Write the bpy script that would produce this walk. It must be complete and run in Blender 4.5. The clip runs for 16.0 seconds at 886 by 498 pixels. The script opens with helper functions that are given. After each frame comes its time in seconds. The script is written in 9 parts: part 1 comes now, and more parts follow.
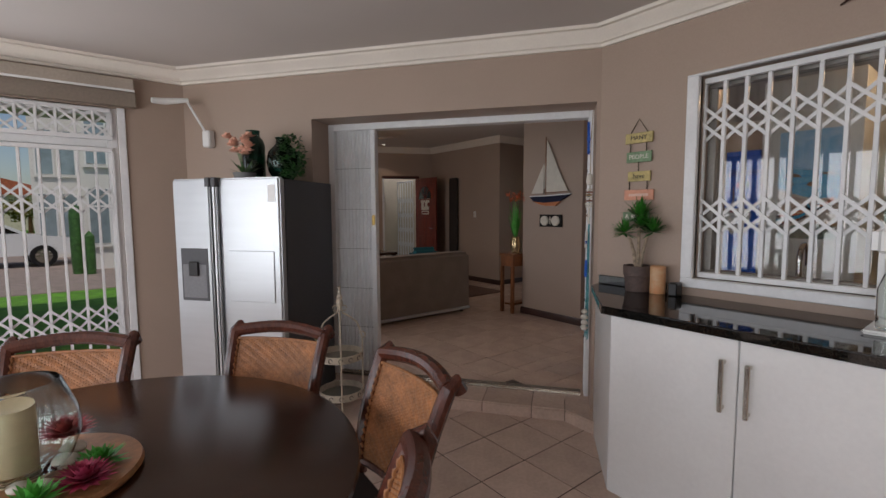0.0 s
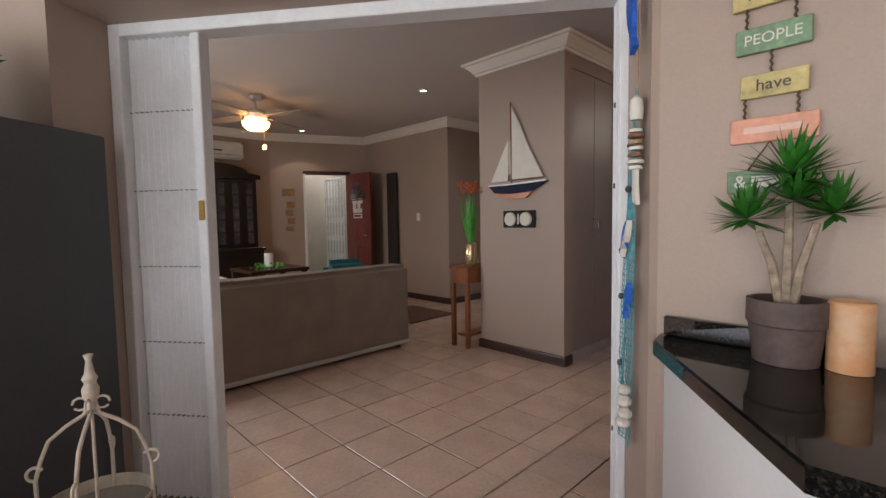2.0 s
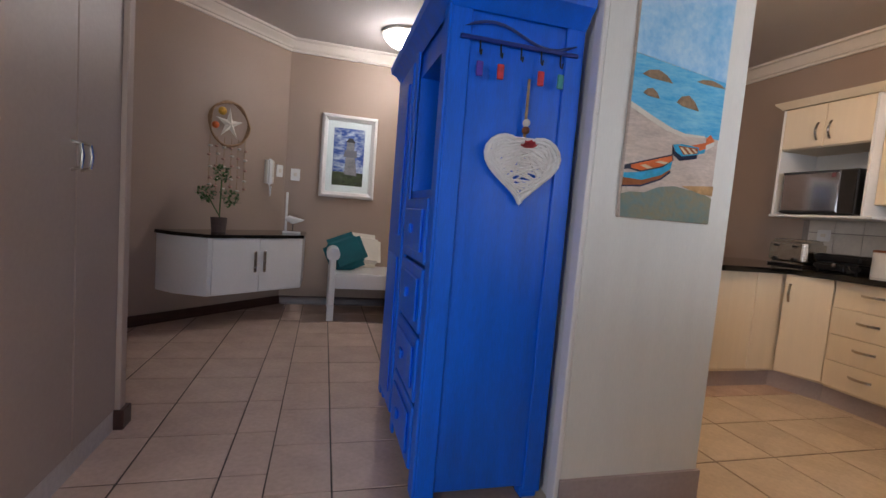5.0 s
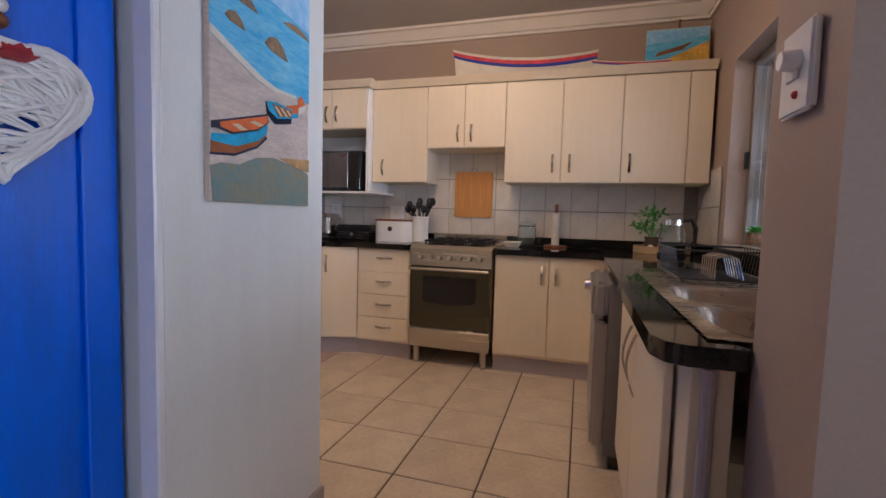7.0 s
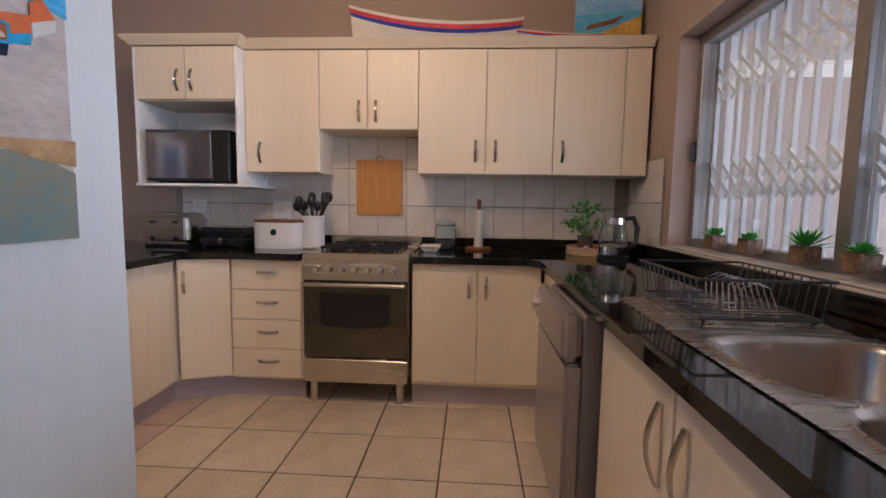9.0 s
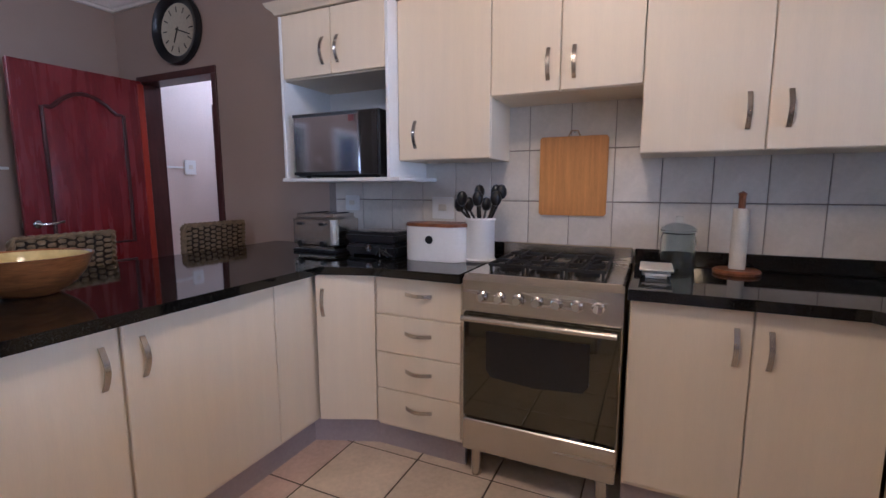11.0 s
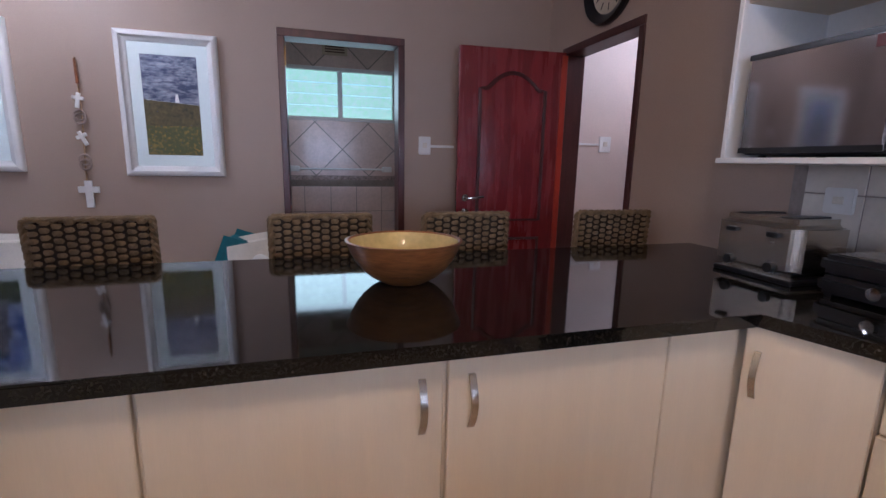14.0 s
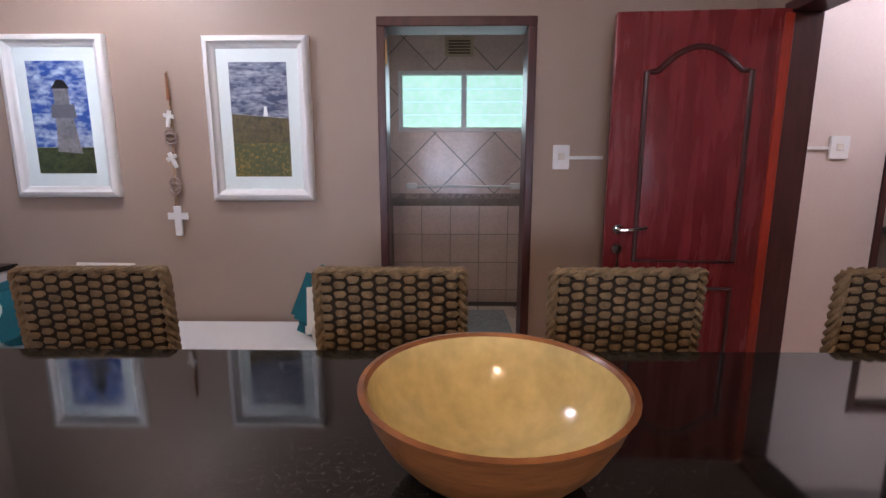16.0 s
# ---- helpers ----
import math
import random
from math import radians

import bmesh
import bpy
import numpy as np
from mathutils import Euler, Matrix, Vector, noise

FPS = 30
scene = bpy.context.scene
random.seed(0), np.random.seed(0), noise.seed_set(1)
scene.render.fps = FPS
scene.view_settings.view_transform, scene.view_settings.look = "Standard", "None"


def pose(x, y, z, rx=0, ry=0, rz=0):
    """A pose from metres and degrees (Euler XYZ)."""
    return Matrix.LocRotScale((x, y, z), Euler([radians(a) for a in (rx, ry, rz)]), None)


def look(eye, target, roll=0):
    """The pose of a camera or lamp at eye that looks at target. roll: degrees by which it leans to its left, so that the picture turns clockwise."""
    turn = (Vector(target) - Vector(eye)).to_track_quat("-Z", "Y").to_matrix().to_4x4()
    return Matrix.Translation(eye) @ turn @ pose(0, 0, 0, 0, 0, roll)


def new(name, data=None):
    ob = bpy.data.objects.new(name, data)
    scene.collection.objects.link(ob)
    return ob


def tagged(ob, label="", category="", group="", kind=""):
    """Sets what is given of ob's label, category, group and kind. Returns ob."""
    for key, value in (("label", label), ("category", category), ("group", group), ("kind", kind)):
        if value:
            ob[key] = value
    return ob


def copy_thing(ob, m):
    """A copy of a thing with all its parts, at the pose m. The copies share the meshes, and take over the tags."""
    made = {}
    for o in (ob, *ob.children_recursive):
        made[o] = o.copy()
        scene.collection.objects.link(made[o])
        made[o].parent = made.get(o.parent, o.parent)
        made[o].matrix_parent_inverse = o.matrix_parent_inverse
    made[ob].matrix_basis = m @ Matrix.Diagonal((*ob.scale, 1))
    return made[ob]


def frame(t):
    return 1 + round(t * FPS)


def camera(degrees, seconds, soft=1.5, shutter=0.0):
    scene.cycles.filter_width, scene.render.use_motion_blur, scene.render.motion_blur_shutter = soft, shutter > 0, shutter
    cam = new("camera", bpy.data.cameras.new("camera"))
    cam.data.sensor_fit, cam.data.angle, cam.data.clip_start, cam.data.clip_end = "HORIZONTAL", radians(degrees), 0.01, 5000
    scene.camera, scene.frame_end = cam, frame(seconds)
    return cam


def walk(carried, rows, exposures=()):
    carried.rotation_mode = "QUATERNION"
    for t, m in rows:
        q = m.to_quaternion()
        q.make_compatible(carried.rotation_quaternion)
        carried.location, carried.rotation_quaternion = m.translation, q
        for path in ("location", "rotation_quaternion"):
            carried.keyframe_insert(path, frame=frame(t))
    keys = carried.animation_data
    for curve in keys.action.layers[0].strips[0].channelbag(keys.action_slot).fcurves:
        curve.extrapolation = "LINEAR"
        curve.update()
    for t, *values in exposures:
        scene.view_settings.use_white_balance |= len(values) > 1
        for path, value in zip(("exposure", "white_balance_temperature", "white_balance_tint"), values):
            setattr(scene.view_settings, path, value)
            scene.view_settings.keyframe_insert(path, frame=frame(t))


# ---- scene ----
cam = camera(88.6, 16.0)
PATH = [
    (0, (0.525, 0.365, 1.352), (-1.046, 1.591, 1.184), -0.3),
    (0.5, (0.356, 0.576, 1.329), (-1.065, 1.973, 1.16), -0.5),
    (1, (0.074, 0.895, 1.3), (-1.371, 2.267, 1.133), -0.3),
    (1.5, (-0.293, 1.257, 1.234), (-1.757, 2.613, 1.092), -0.5),
    (2, (-0.655, 1.57, 1.225), (-2.087, 2.96, 1.098), -0.9),
    (2.5, (-1.038, 1.847, 1.244), (-2.458, 3.25, 1.122), -0.7),
    (3, (-1.41, 2.134, 1.229), (-2.641, 3.705, 1.101), -0.4),
    (3.2, (-1.518, 2.269, 1.225), (-2.486, 4.013, 1.085), -0.3),
    (5.3, (-1.774, 3.607, 1.061), (-0.997, 5.444, 0.912), 4.4),
    (5.5, (-1.758, 3.68, 1.057), (-0.774, 5.413, 0.894), 4.2),
    (6, (-1.707, 3.818, 1.049), (-0.3, 5.231, 0.901), 4.7),
    (6.5, (-1.674, 3.976, 1.079), (0.083, 4.921, 0.939), 2.7),
    (7, (-1.616, 4.058, 1.09), (0.293, 4.638, 0.95), 1.6),
    (7.5, (-1.513, 4.143, 1.117), (0.461, 4.439, 0.979), 1.3),
    (8, (-1.416, 4.203, 1.15), (0.573, 4.347, 0.992), 0.7),
    (8.2, (-1.351, 4.226, 1.147), (0.639, 4.313, 0.974), 0.8),
    (10.3, (-0.405, 4.454, 1.221), (1.528, 4.902, 0.967), 0.7),
    (10.5, (-0.327, 4.493, 1.213), (1.58, 5.04, 0.959), 0.5),
    (11, (-0.167, 4.575, 1.231), (1.633, 5.405, 0.962), -0.1),
    (11.5, (-0.035, 4.617, 1.251), (1.605, 5.721, 0.952), -0.1),
    (12, (0.088, 4.633, 1.253), (1.485, 6.023, 0.914), 0.8),
    (12.5, (0.132, 4.644, 1.25), (1.333, 6.202, 0.886), 0.3),
    (13, (0.183, 4.731, 1.241), (1.185, 6.426, 0.891), -0.3),
    (13.5, (0.259, 4.896, 1.247), (1.038, 6.699, 0.871), 0.4),
    (14, (0.326, 5.081, 1.248), (0.881, 6.966, 0.871), 1.1),
    (14.5, (0.405, 5.248, 1.256), (0.685, 7.196, 0.896), -0.5),
    (15, (0.497, 5.426, 1.259), (0.573, 7.392, 0.9), 0.3),
    (15.5, (0.538, 5.619, 1.269), (0.517, 7.589, 0.926), -0.3),
    (16, (0.539, 5.871, 1.282), (0.512, 7.843, 0.948), 0.0),
]
walk(cam, [(t, look(e, g, r)) for t, e, g, r in PATH],
     [(0, -1.3, 6450, 15), (1.5, -0.95, 6500, 15), (2.5, -0.05, 6350, 14), (3, -0.05, 6450, 16), (5.5, 0.22, 5700, 14), (6.5, 0.25, 5250, 15), (7.5, 0.22, 5350, 19), (10.5, 0.33, 4800, 17), (11.2, 0.3, 4500, 17), (12, 0.28, 4400, 17), (13.5, 0.14, 4850, 20), (14.5, 0.32, 5050, 21), (16, 0.6, 5450, 21)])

# ---- light ----
world = bpy.data.worlds.new("world")
scene.world = world
world.use_nodes = True
wn = world.node_tree
sky = wn.nodes.new("ShaderNodeTexSky")
sky.sky_type, sky.sun_disc = "NISHITA", False
sky.sun_elevation, sky.sun_rotation = radians(62), radians(102)
wn.links.new(sky.outputs[0], wn.nodes["Background"].inputs[0])
wn.nodes["Background"].inputs[1].default_value = 0.15


def lamp(name, kind, energy, m, color=(1, 1, 1), size=0.1, size_y=None, angle=0.5):
    d = bpy.data.lights.new(name, kind)
    d.energy, d.color = energy, color
    if kind == "SUN":
        d.angle = radians(angle)
    elif kind == "AREA":
        d.shape, d.size, d.size_y = "RECTANGLE", size, size_y or size
    else:
        d.shadow_soft_size = size
    ob = new(name, d)
    ob.matrix_world = m
    return ob


lamp("sun", "SUN", 4.5, look((0, 0, 0), (-0.45, 0.10, -0.89)), (1, 0.9, 0.78))
# sky light entering through the glazed sides of the sunroom
lamp("west_window_light", "AREA", 50, look((-3.64, -0.9, 1.1), (0, -0.9, 1.0)), (0.9, 0.95, 1), 2.4, 2.0)
for i in range(4):
    x = -3.719 + 0.8 + 1.5 * i + 0.625
    lamp("south_window_light", "AREA", 68, look((x, -2.47, 1.25), (x, 3, 1.1)), (0.94, 0.97, 1), 1.12, 1.75)
# added area lamp in an assumed, unseen window, to brighten the living room
lamp("living_fill_light", "AREA", 60, look((-4.85, 1.12, 1.45), (-3.9, 5, -0.6)), (0.94, 0.97, 1), 1.2, 1.2)
lamp("bathroom_window_light", "AREA", 3.5, look((0.67, 10.2, 1.93), (0.67, 8, 1.2)), (0.85, 1, 0.88), 1.15, 0.5)
# added lamp brightens the porch wall in place of the open sky
lamp("porch_fill_light", "AREA", 14, look((-8.0, 6.0, 2.5), (-8.7, 6.3, 0.9)), (1, 0.98, 0.95), 0.5, 0.9)
lamp("passage_light", "AREA", 40, look((-4.4, 9.4, 1.6), (-4.3, 6, 1.0)), (1, 0.97, 0.93), 0.8, 1.2)
# added fill without a fitting, to brighten the corridor
lamp("corridor_fill", "POINT", 24, pose(3.3, 7.9, 2.45), (1, 0.93, 0.86), 0.12)
# added fill for the further bathroom, whose own source is unseen
lamp("further_bathroom_fill", "POINT", 16, pose(3.6, 9.4, 2.45), (1, 0.95, 0.9), 0.1)
lamp("kitchen_lamp", "POINT", 33, pose(0.35, 4.9, 2.5), (1, 0.66, 0.36), 0.14)
lamp("hall_lamp", "POINT", 20, pose(-1.15, 7.70, 2.48), (1, 0.93, 0.86), 0.12)
lamp("fan_lamp", "POINT", 6, pose(-5.9, 3.72, 2.22), (1, 0.6, 0.25), 0.08)
for i, (x, y) in enumerate([(-4.45, 4.99), (-7.35, 5.03), (-6.87, 3.24), (-4.6, 2.6)]):
    lamp("downlight_glow", "SPOT", 10, pose(x, y, 2.63), (1, 0.85, 0.65), 0.03).data.spot_size = radians(100)


# ---- materials ----
def mat(name, col, rough=0.5, metal=0.0, var=0.12, scale=3.0, fine=60.0, bump=0.05, stretch=(1, 1, 1), col2=None,
        coat=0.0, emit=0.0, rnd=0.0, contrast=None):
    """Base colour varied by a broad and a fine noise, with fine relief; col2: the colour of the darker patches."""
    m = bpy.data.materials.new(name)
    m.use_nodes = True
    t = m.node_tree
    b = t.nodes["Principled BSDF"]
    N, L = t.nodes.new, t.links.new
    co = N("ShaderNodeTexCoord")
    mp = N("ShaderNodeMapping")
    mp.inputs["Scale"].default_value = stretch
    L(co.outputs["Object"], mp.inputs[0])
    n1, n2 = N("ShaderNodeTexNoise"), N("ShaderNodeTexNoise")
    n1.inputs["Scale"].default_value, n1.inputs["Detail"].default_value = scale, 5
    n2.inputs["Scale"].default_value, n2.inputs["Detail"].default_value = fine, 3
    L(mp.outputs[0], n1.inputs["Vector"])
    L(mp.outputs[0], n2.inputs["Vector"])
    avg = N("ShaderNodeMix")
    avg.inputs[0].default_value = 0.4
    L(n1.outputs[0], avg.inputs[2])
    L(n2.outputs[0], avg.inputs[3])
    ramp = N("ShaderNodeValToRGB")
    lo, hi = contrast or (0.3, 0.7)
    ramp.color_ramp.elements[0].position, ramp.color_ramp.elements[1].position = lo, hi
    dark = col2 or tuple(c * (1 - 2 * var) for c in col)
    lite = col if col2 else tuple(min(1, c * (1 + var)) for c in col)
    ramp.color_ramp.elements[0].color, ramp.color_ramp.elements[1].color = (*dark, 1), (*lite, 1)
    L(avg.outputs[0], ramp.inputs[0])
    out = ramp.outputs[0]
    if rnd:
        oi, hs = N("ShaderNodeObjectInfo"), N("ShaderNodeHueSaturation")
        mr = N("ShaderNodeMapRange")
        mr.inputs[3].default_value, mr.inputs[4].default_value = 1 - rnd, 1 + rnd
        L(oi.outputs["Random"], mr.inputs[0])
        L(mr.outputs[0], hs.inputs["Value"])
        L(out, hs.inputs["Color"])
        out = hs.outputs[0]
    L(out, b.inputs["Base Color"])
    rr = N("ShaderNodeMapRange")
    rr.inputs[3].default_value, rr.inputs[4].default_value = max(0.02, rough * 0.8), min(1, rough * 1.2)
    L(n1.outputs[0], rr.inputs[0])
    L(rr.outputs[0], b.inputs["Roughness"])
    b.inputs["Metallic"].default_value = metal
    b.inputs["Coat Weight"].default_value = coat
    if bump:
        bp = N("ShaderNodeBump")
        bp.inputs["Strength"].default_value, bp.inputs["Distance"].default_value = bump, 0.01
        L(avg.outputs[0], bp.inputs["Height"])
        L(bp.outputs[0], b.inputs["Normal"])
    if emit:
        b.inputs["Emission Color"].default_value, b.inputs["Emission Strength"].default_value = (*col, 1), emit
    return m


def glass(name, col=(0.95, 1, 0.98), rough=0.0, ior=1.45):
    m = bpy.data.materials.new(name)
    m.use_nodes = True
    b = m.node_tree.nodes["Principled BSDF"]
    b.inputs["Base Color"].default_value, b.inputs["Roughness"].default_value = (*col, 1), rough
    b.inputs["Transmission Weight"].default_value, b.inputs["IOR"].default_value = 1, ior
    return m


WALL = mat("taupe_wall_paint", (0.395, 0.30, 0.24), 0.55, var=0.05, scale=1.3, fine=140, bump=0.06)
CEIL = mat("ceiling_paint", (0.58, 0.54, 0.51), 0.8, var=0.03, scale=1.5, fine=120, bump=0.04)
CORN = mat("cream_cornice_paint", (0.80, 0.74, 0.66), 0.6, var=0.04, scale=4, fine=90, bump=0.05)
TILE = mat("beige_floor_tile", (0.62, 0.47, 0.385), 0.24, var=0.10, scale=5, fine=45, bump=0.03, rnd=0.06)
TILEK = mat("cream_floor_tile", (0.68, 0.57, 0.44), 0.24, var=0.10, scale=5, fine=45, bump=0.03, rnd=0.05)
GROUT = mat("dark_grout", (0.10, 0.075, 0.06), 0.9, var=0.2, scale=8, bump=0.2)
SPLASH = mat("white_wall_tile", (0.70, 0.66, 0.60), 0.2, var=0.06, scale=7, fine=60, bump=0.05, rnd=0.05)
BATHT = mat("pink_beige_bath_tile", (0.72, 0.58, 0.54), 0.22, var=0.10, scale=4, fine=40, bump=0.03, rnd=0.05)
GROUTL = mat("grey_grout", (0.30, 0.27, 0.25), 0.9, var=0.15, scale=8, bump=0.15)
SKIRT = mat("dark_brown_skirting", (0.055, 0.022, 0.016), 0.35, var=0.25, scale=6, bump=0.05, stretch=(1, 1, 5))
CREAM = mat("cream_cupboard_paint", (0.78, 0.67, 0.50), 0.42, var=0.025, scale=3, fine=50, bump=0.05, stretch=(9, 9, 0.6))
PLINTH = mat("lilac_grey_plinth", (0.42, 0.36, 0.36), 0.5, var=0.08)
WHITE = mat("white_gloss_paint", (0.80, 0.80, 0.79), 0.3, var=0.03, scale=3, bump=0.02)
WFRAME = mat("white_powder_coat", (0.78, 0.79, 0.80), 0.35, var=0.05, scale=9, bump=0.03)
GALU = mat("grey_anodised_aluminium", (0.30, 0.28, 0.26), 0.4, 0.6, var=0.08, scale=4, fine=60, bump=0.02)
GRANITE = mat("black_granite", (0.050, 0.045, 0.032), 0.05, var=0.5, scale=190, fine=520, bump=0.0, col2=(0.005, 0.005, 0.005), contrast=(0.5, 0.72))
STEEL = mat("brushed_steel", (0.58, 0.54, 0.48), 0.26, 1.0, var=0.03, scale=2, fine=120, bump=0.008, stretch=(1, 1, 14))
CHROME = mat("chrome", (0.75, 0.74, 0.72), 0.1, 1.0, var=0.03, bump=0)
FRIDGE = mat("silver_fridge_front", (0.50, 0.52, 0.54), 0.34, 0.75, var=0.04, scale=2, fine=150, bump=0.02, stretch=(1, 1, 12))
DGREY = mat("dark_grey_fridge_side", (0.07, 0.07, 0.075), 0.5, 0.2, var=0.08, bump=0.04)
BLACK = mat("black_plastic", (0.012, 0.012, 0.013), 0.3, var=0.2, bump=0.02)
OVENG = mat("mirrored_oven_glass", (0.11, 0.10, 0.07), 0.04, 0.8, var=0.05, bump=0)
DGLASS = mat("dark_oven_glass", (0.012, 0.011, 0.010), 0.04, var=0.1, bump=0, coat=0.5)
IRON = mat("cast_iron", (0.02, 0.02, 0.02), 0.6, 0.3, var=0.3, scale=20, bump=0.2)
BLUE = mat("cobalt_blue_chalk_paint", (0.0015, 0.135, 0.80), 0.4, var=0.12, scale=3, fine=45, bump=0.10, stretch=(6, 6, 0.7))
RED = mat("red_brown_stained_door", (0.27, 0.03, 0.033), 0.27, var=0.3, scale=3, fine=30, bump=0.06, stretch=(7, 7, 0.6), col2=(0.12, 0.012, 0.016))
REDF = mat("orange_red_door_edge", (0.38, 0.035, 0.014), 0.3, var=0.25, scale=3, fine=30, bump=0.05, stretch=(7, 7, 0.6))
DFRAME = mat("dark_door_frame", (0.075, 0.022, 0.02), 0.35, var=0.25, scale=5, bump=0.05, stretch=(6, 6, 0.7))
DWOOD = mat("dark_stained_wood", (0.055, 0.022, 0.012), 0.2, var=0.4, scale=4, fine=40, bump=0.05, stretch=(8, 1, 8), col2=(0.018, 0.007, 0.004))
CABW = mat("black_brown_carved_wood", (0.012, 0.007, 0.006), 0.3, var=0.3, scale=5, bump=0.1, stretch=(5, 5, 1))
WOOD = mat("warm_brown_wood", (0.26, 0.095, 0.035), 0.35, var=0.3, scale=5, fine=40, bump=0.06, stretch=(6, 6, 1))
BAMBOO = mat("bamboo_board", (0.58, 0.27, 0.07), 0.42, var=0.15, scale=4, fine=50, bump=0.05, stretch=(1, 14, 0.8))
SOFA = mat("grey_sofa_fabric", (0.27, 0.225, 0.19), 0.9, var=0.12, scale=5, fine=320, bump=0.25)
PALE = mat("pale_piping", (0.5, 0.5, 0.5), 0.8, var=0.1, bump=0.1)
CANE = mat("woven_rattan", (0.42, 0.175, 0.062), 0.5, var=0.3, scale=16, fine=90, bump=0.3)
WICK = mat("seagrass_weave", (0.25, 0.175, 0.09), 0.7, var=0.28, scale=30, fine=220, bump=0.35)
# near-black core colour stands in for shade between the woven strands
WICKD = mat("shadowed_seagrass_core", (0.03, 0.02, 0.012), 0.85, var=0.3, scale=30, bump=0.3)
LEAF = mat("green_leaf", (0.055, 0.15, 0.035), 0.45, var=0.35, scale=12, bump=0.1)
LEAFB = mat("bright_green_leaf", (0.09, 0.42, 0.06), 0.45, var=0.25, scale=12, bump=0.1)
TEAL = mat("teal_fabric", (0.01, 0.13, 0.16), 0.85, var=0.2, scale=8, fine=200, bump=0.3)
TERRA = mat("dark_clay_pot", (0.11, 0.075, 0.065), 0.7, var=0.2, scale=14, bump=0.2)
GLASS = glass("clear_glass")
GREENG = glass("dark_green_glass", (0.015, 0.10, 0.07), 0.02)
PANER = glass("reflecting_window_pane", (0.80, 0.82, 0.82), 0.0, 1.5)
PANE = glass("window_pane", (0.96, 0.98, 0.98), 0.0, 1.03)
# emission in the panes stands for daylight behind the frosted glass
FROST = mat("glowing_frosted_louvre", (0.55, 0.85, 0.62), 0.4, var=0.25, scale=3, fine=20, bump=0.05, emit=0.6)
GLOW = mat("warm_lamp_glass", (1.0, 0.62, 0.25), 0.4, var=0.02, bump=0, emit=9)
GLOWW = mat("white_lamp_glass", (1.0, 0.9, 0.75), 0.4, var=0.02, bump=0, emit=7)
SEA = mat("painted_sea", (0.03, 0.36, 0.72), 0.7, var=0.3, scale=9, fine=40, bump=0.3, stretch=(1, 1, 4), col2=(0.25, 0.62, 0.8))
SAND = mat("painted_sand", (0.62, 0.53, 0.46), 0.75, var=0.15, scale=9, fine=50, bump=0.35, stretch=(1, 1, 3))
SKYP = mat("painted_sky", (0.55, 0.75, 0.9), 0.7, var=0.2, scale=6, fine=40, bump=0.3, col2=(0.12, 0.45, 0.8))
GREYG = mat("painted_scrub", (0.16, 0.27, 0.28), 0.75, var=0.4, scale=14, fine=60, bump=0.4, col2=(0.30, 0.26, 0.15))
ORANGE = mat("painted_orange", (0.75, 0.16, 0.03), 0.6, var=0.2, scale=14, bump=0.2)
YELL = mat("mustard_yellow", (0.80, 0.48, 0.07), 0.6, var=0.25, scale=12, bump=0.2)
CORAL = mat("coral_red", (0.62, 0.05, 0.07), 0.6, var=0.25, scale=14, bump=0.15)
NAVY = mat("navy_paint", (0.010, 0.014, 0.045), 0.85, var=0.2, bump=0.05)
OFFW = mat("offwhite_cloth", (0.72, 0.68, 0.6), 0.8, var=0.08, scale=10, fine=150, bump=0.15)
ROPE = mat("natural_rope", (0.42, 0.28, 0.15), 0.85, var=0.3, scale=40, bump=0.4)
GRASS = mat("lawn_grass", (0.12, 0.33, 0.025), 0.9, var=0.3, scale=3, fine=120, bump=0.5)
PAVE = mat("brick_paving", (0.32, 0.26, 0.23), 0.85, var=0.2, scale=6, fine=60, bump=0.3)
STONE = mat("cream_render", (0.62, 0.55, 0.45), 0.8, var=0.1, scale=2, fine=60, bump=0.1)
ROOF = mat("terracotta_roof", (0.45, 0.12, 0.06), 0.8, var=0.2, scale=6, bump=0.2)

# ---- builders ----
WORLDS = {}


def thing(name, x=0, y=0, z=0, rz=0, label="", category="", group="", kind=""):
    ob = new(name)
    m = pose(x, y, z, 0, 0, rz)
    ob.matrix_basis = m
    WORLDS[ob.name] = m
    return tagged(ob, label, category, group, kind)


def finish(name, bm, material, smooth=35):
    bmesh.ops.recalc_face_normals(bm, faces=bm.faces)
    me = bpy.data.meshes.new(name)
    bm.to_mesh(me)
    bm.free()
    me.materials.append(material)
    if smooth:
        me.polygons.foreach_set("use_smooth", [True] * len(me.polygons))
        me.set_sharp_from_angle(angle=radians(smooth))
    return me


def part(name, bm, material, parent, label="", smooth=35, local=False):
    """One mesh under a thing; given in the world's coordinates unless local."""
    if not local:
        bmesh.ops.transform(bm, matrix=WORLDS[parent.name].inverted(), verts=bm.verts)
    ob = new(name, finish(name, bm, material, smooth))
    ob.parent = parent
    WORLDS[ob.name] = WORLDS[parent.name]
    return tagged(ob, label)


def solid(name, bm, material, label, category, group="", kind="", smooth=35):
    """A thing of one mesh, with its origin at its base."""
    bm.verts.ensure_lookup_table()
    lo = Vector((min(v.co.x for v in bm.verts), min(v.co.y for v in bm.verts), min(v.co.z for v in bm.verts)))
    hi = Vector((max(v.co.x for v in bm.verts), max(v.co.y for v in bm.verts), 0))
    c = Vector(((lo.x + hi.x) / 2, (lo.y + hi.y) / 2, lo.z))
    bmesh.ops.translate(bm, vec=-c, verts=bm.verts)
    ob = new(name, finish(name, bm, material, smooth))
    ob.location = c
    WORLDS[ob.name] = Matrix.Translation(c)
    return tagged(ob, label, category, group, kind)


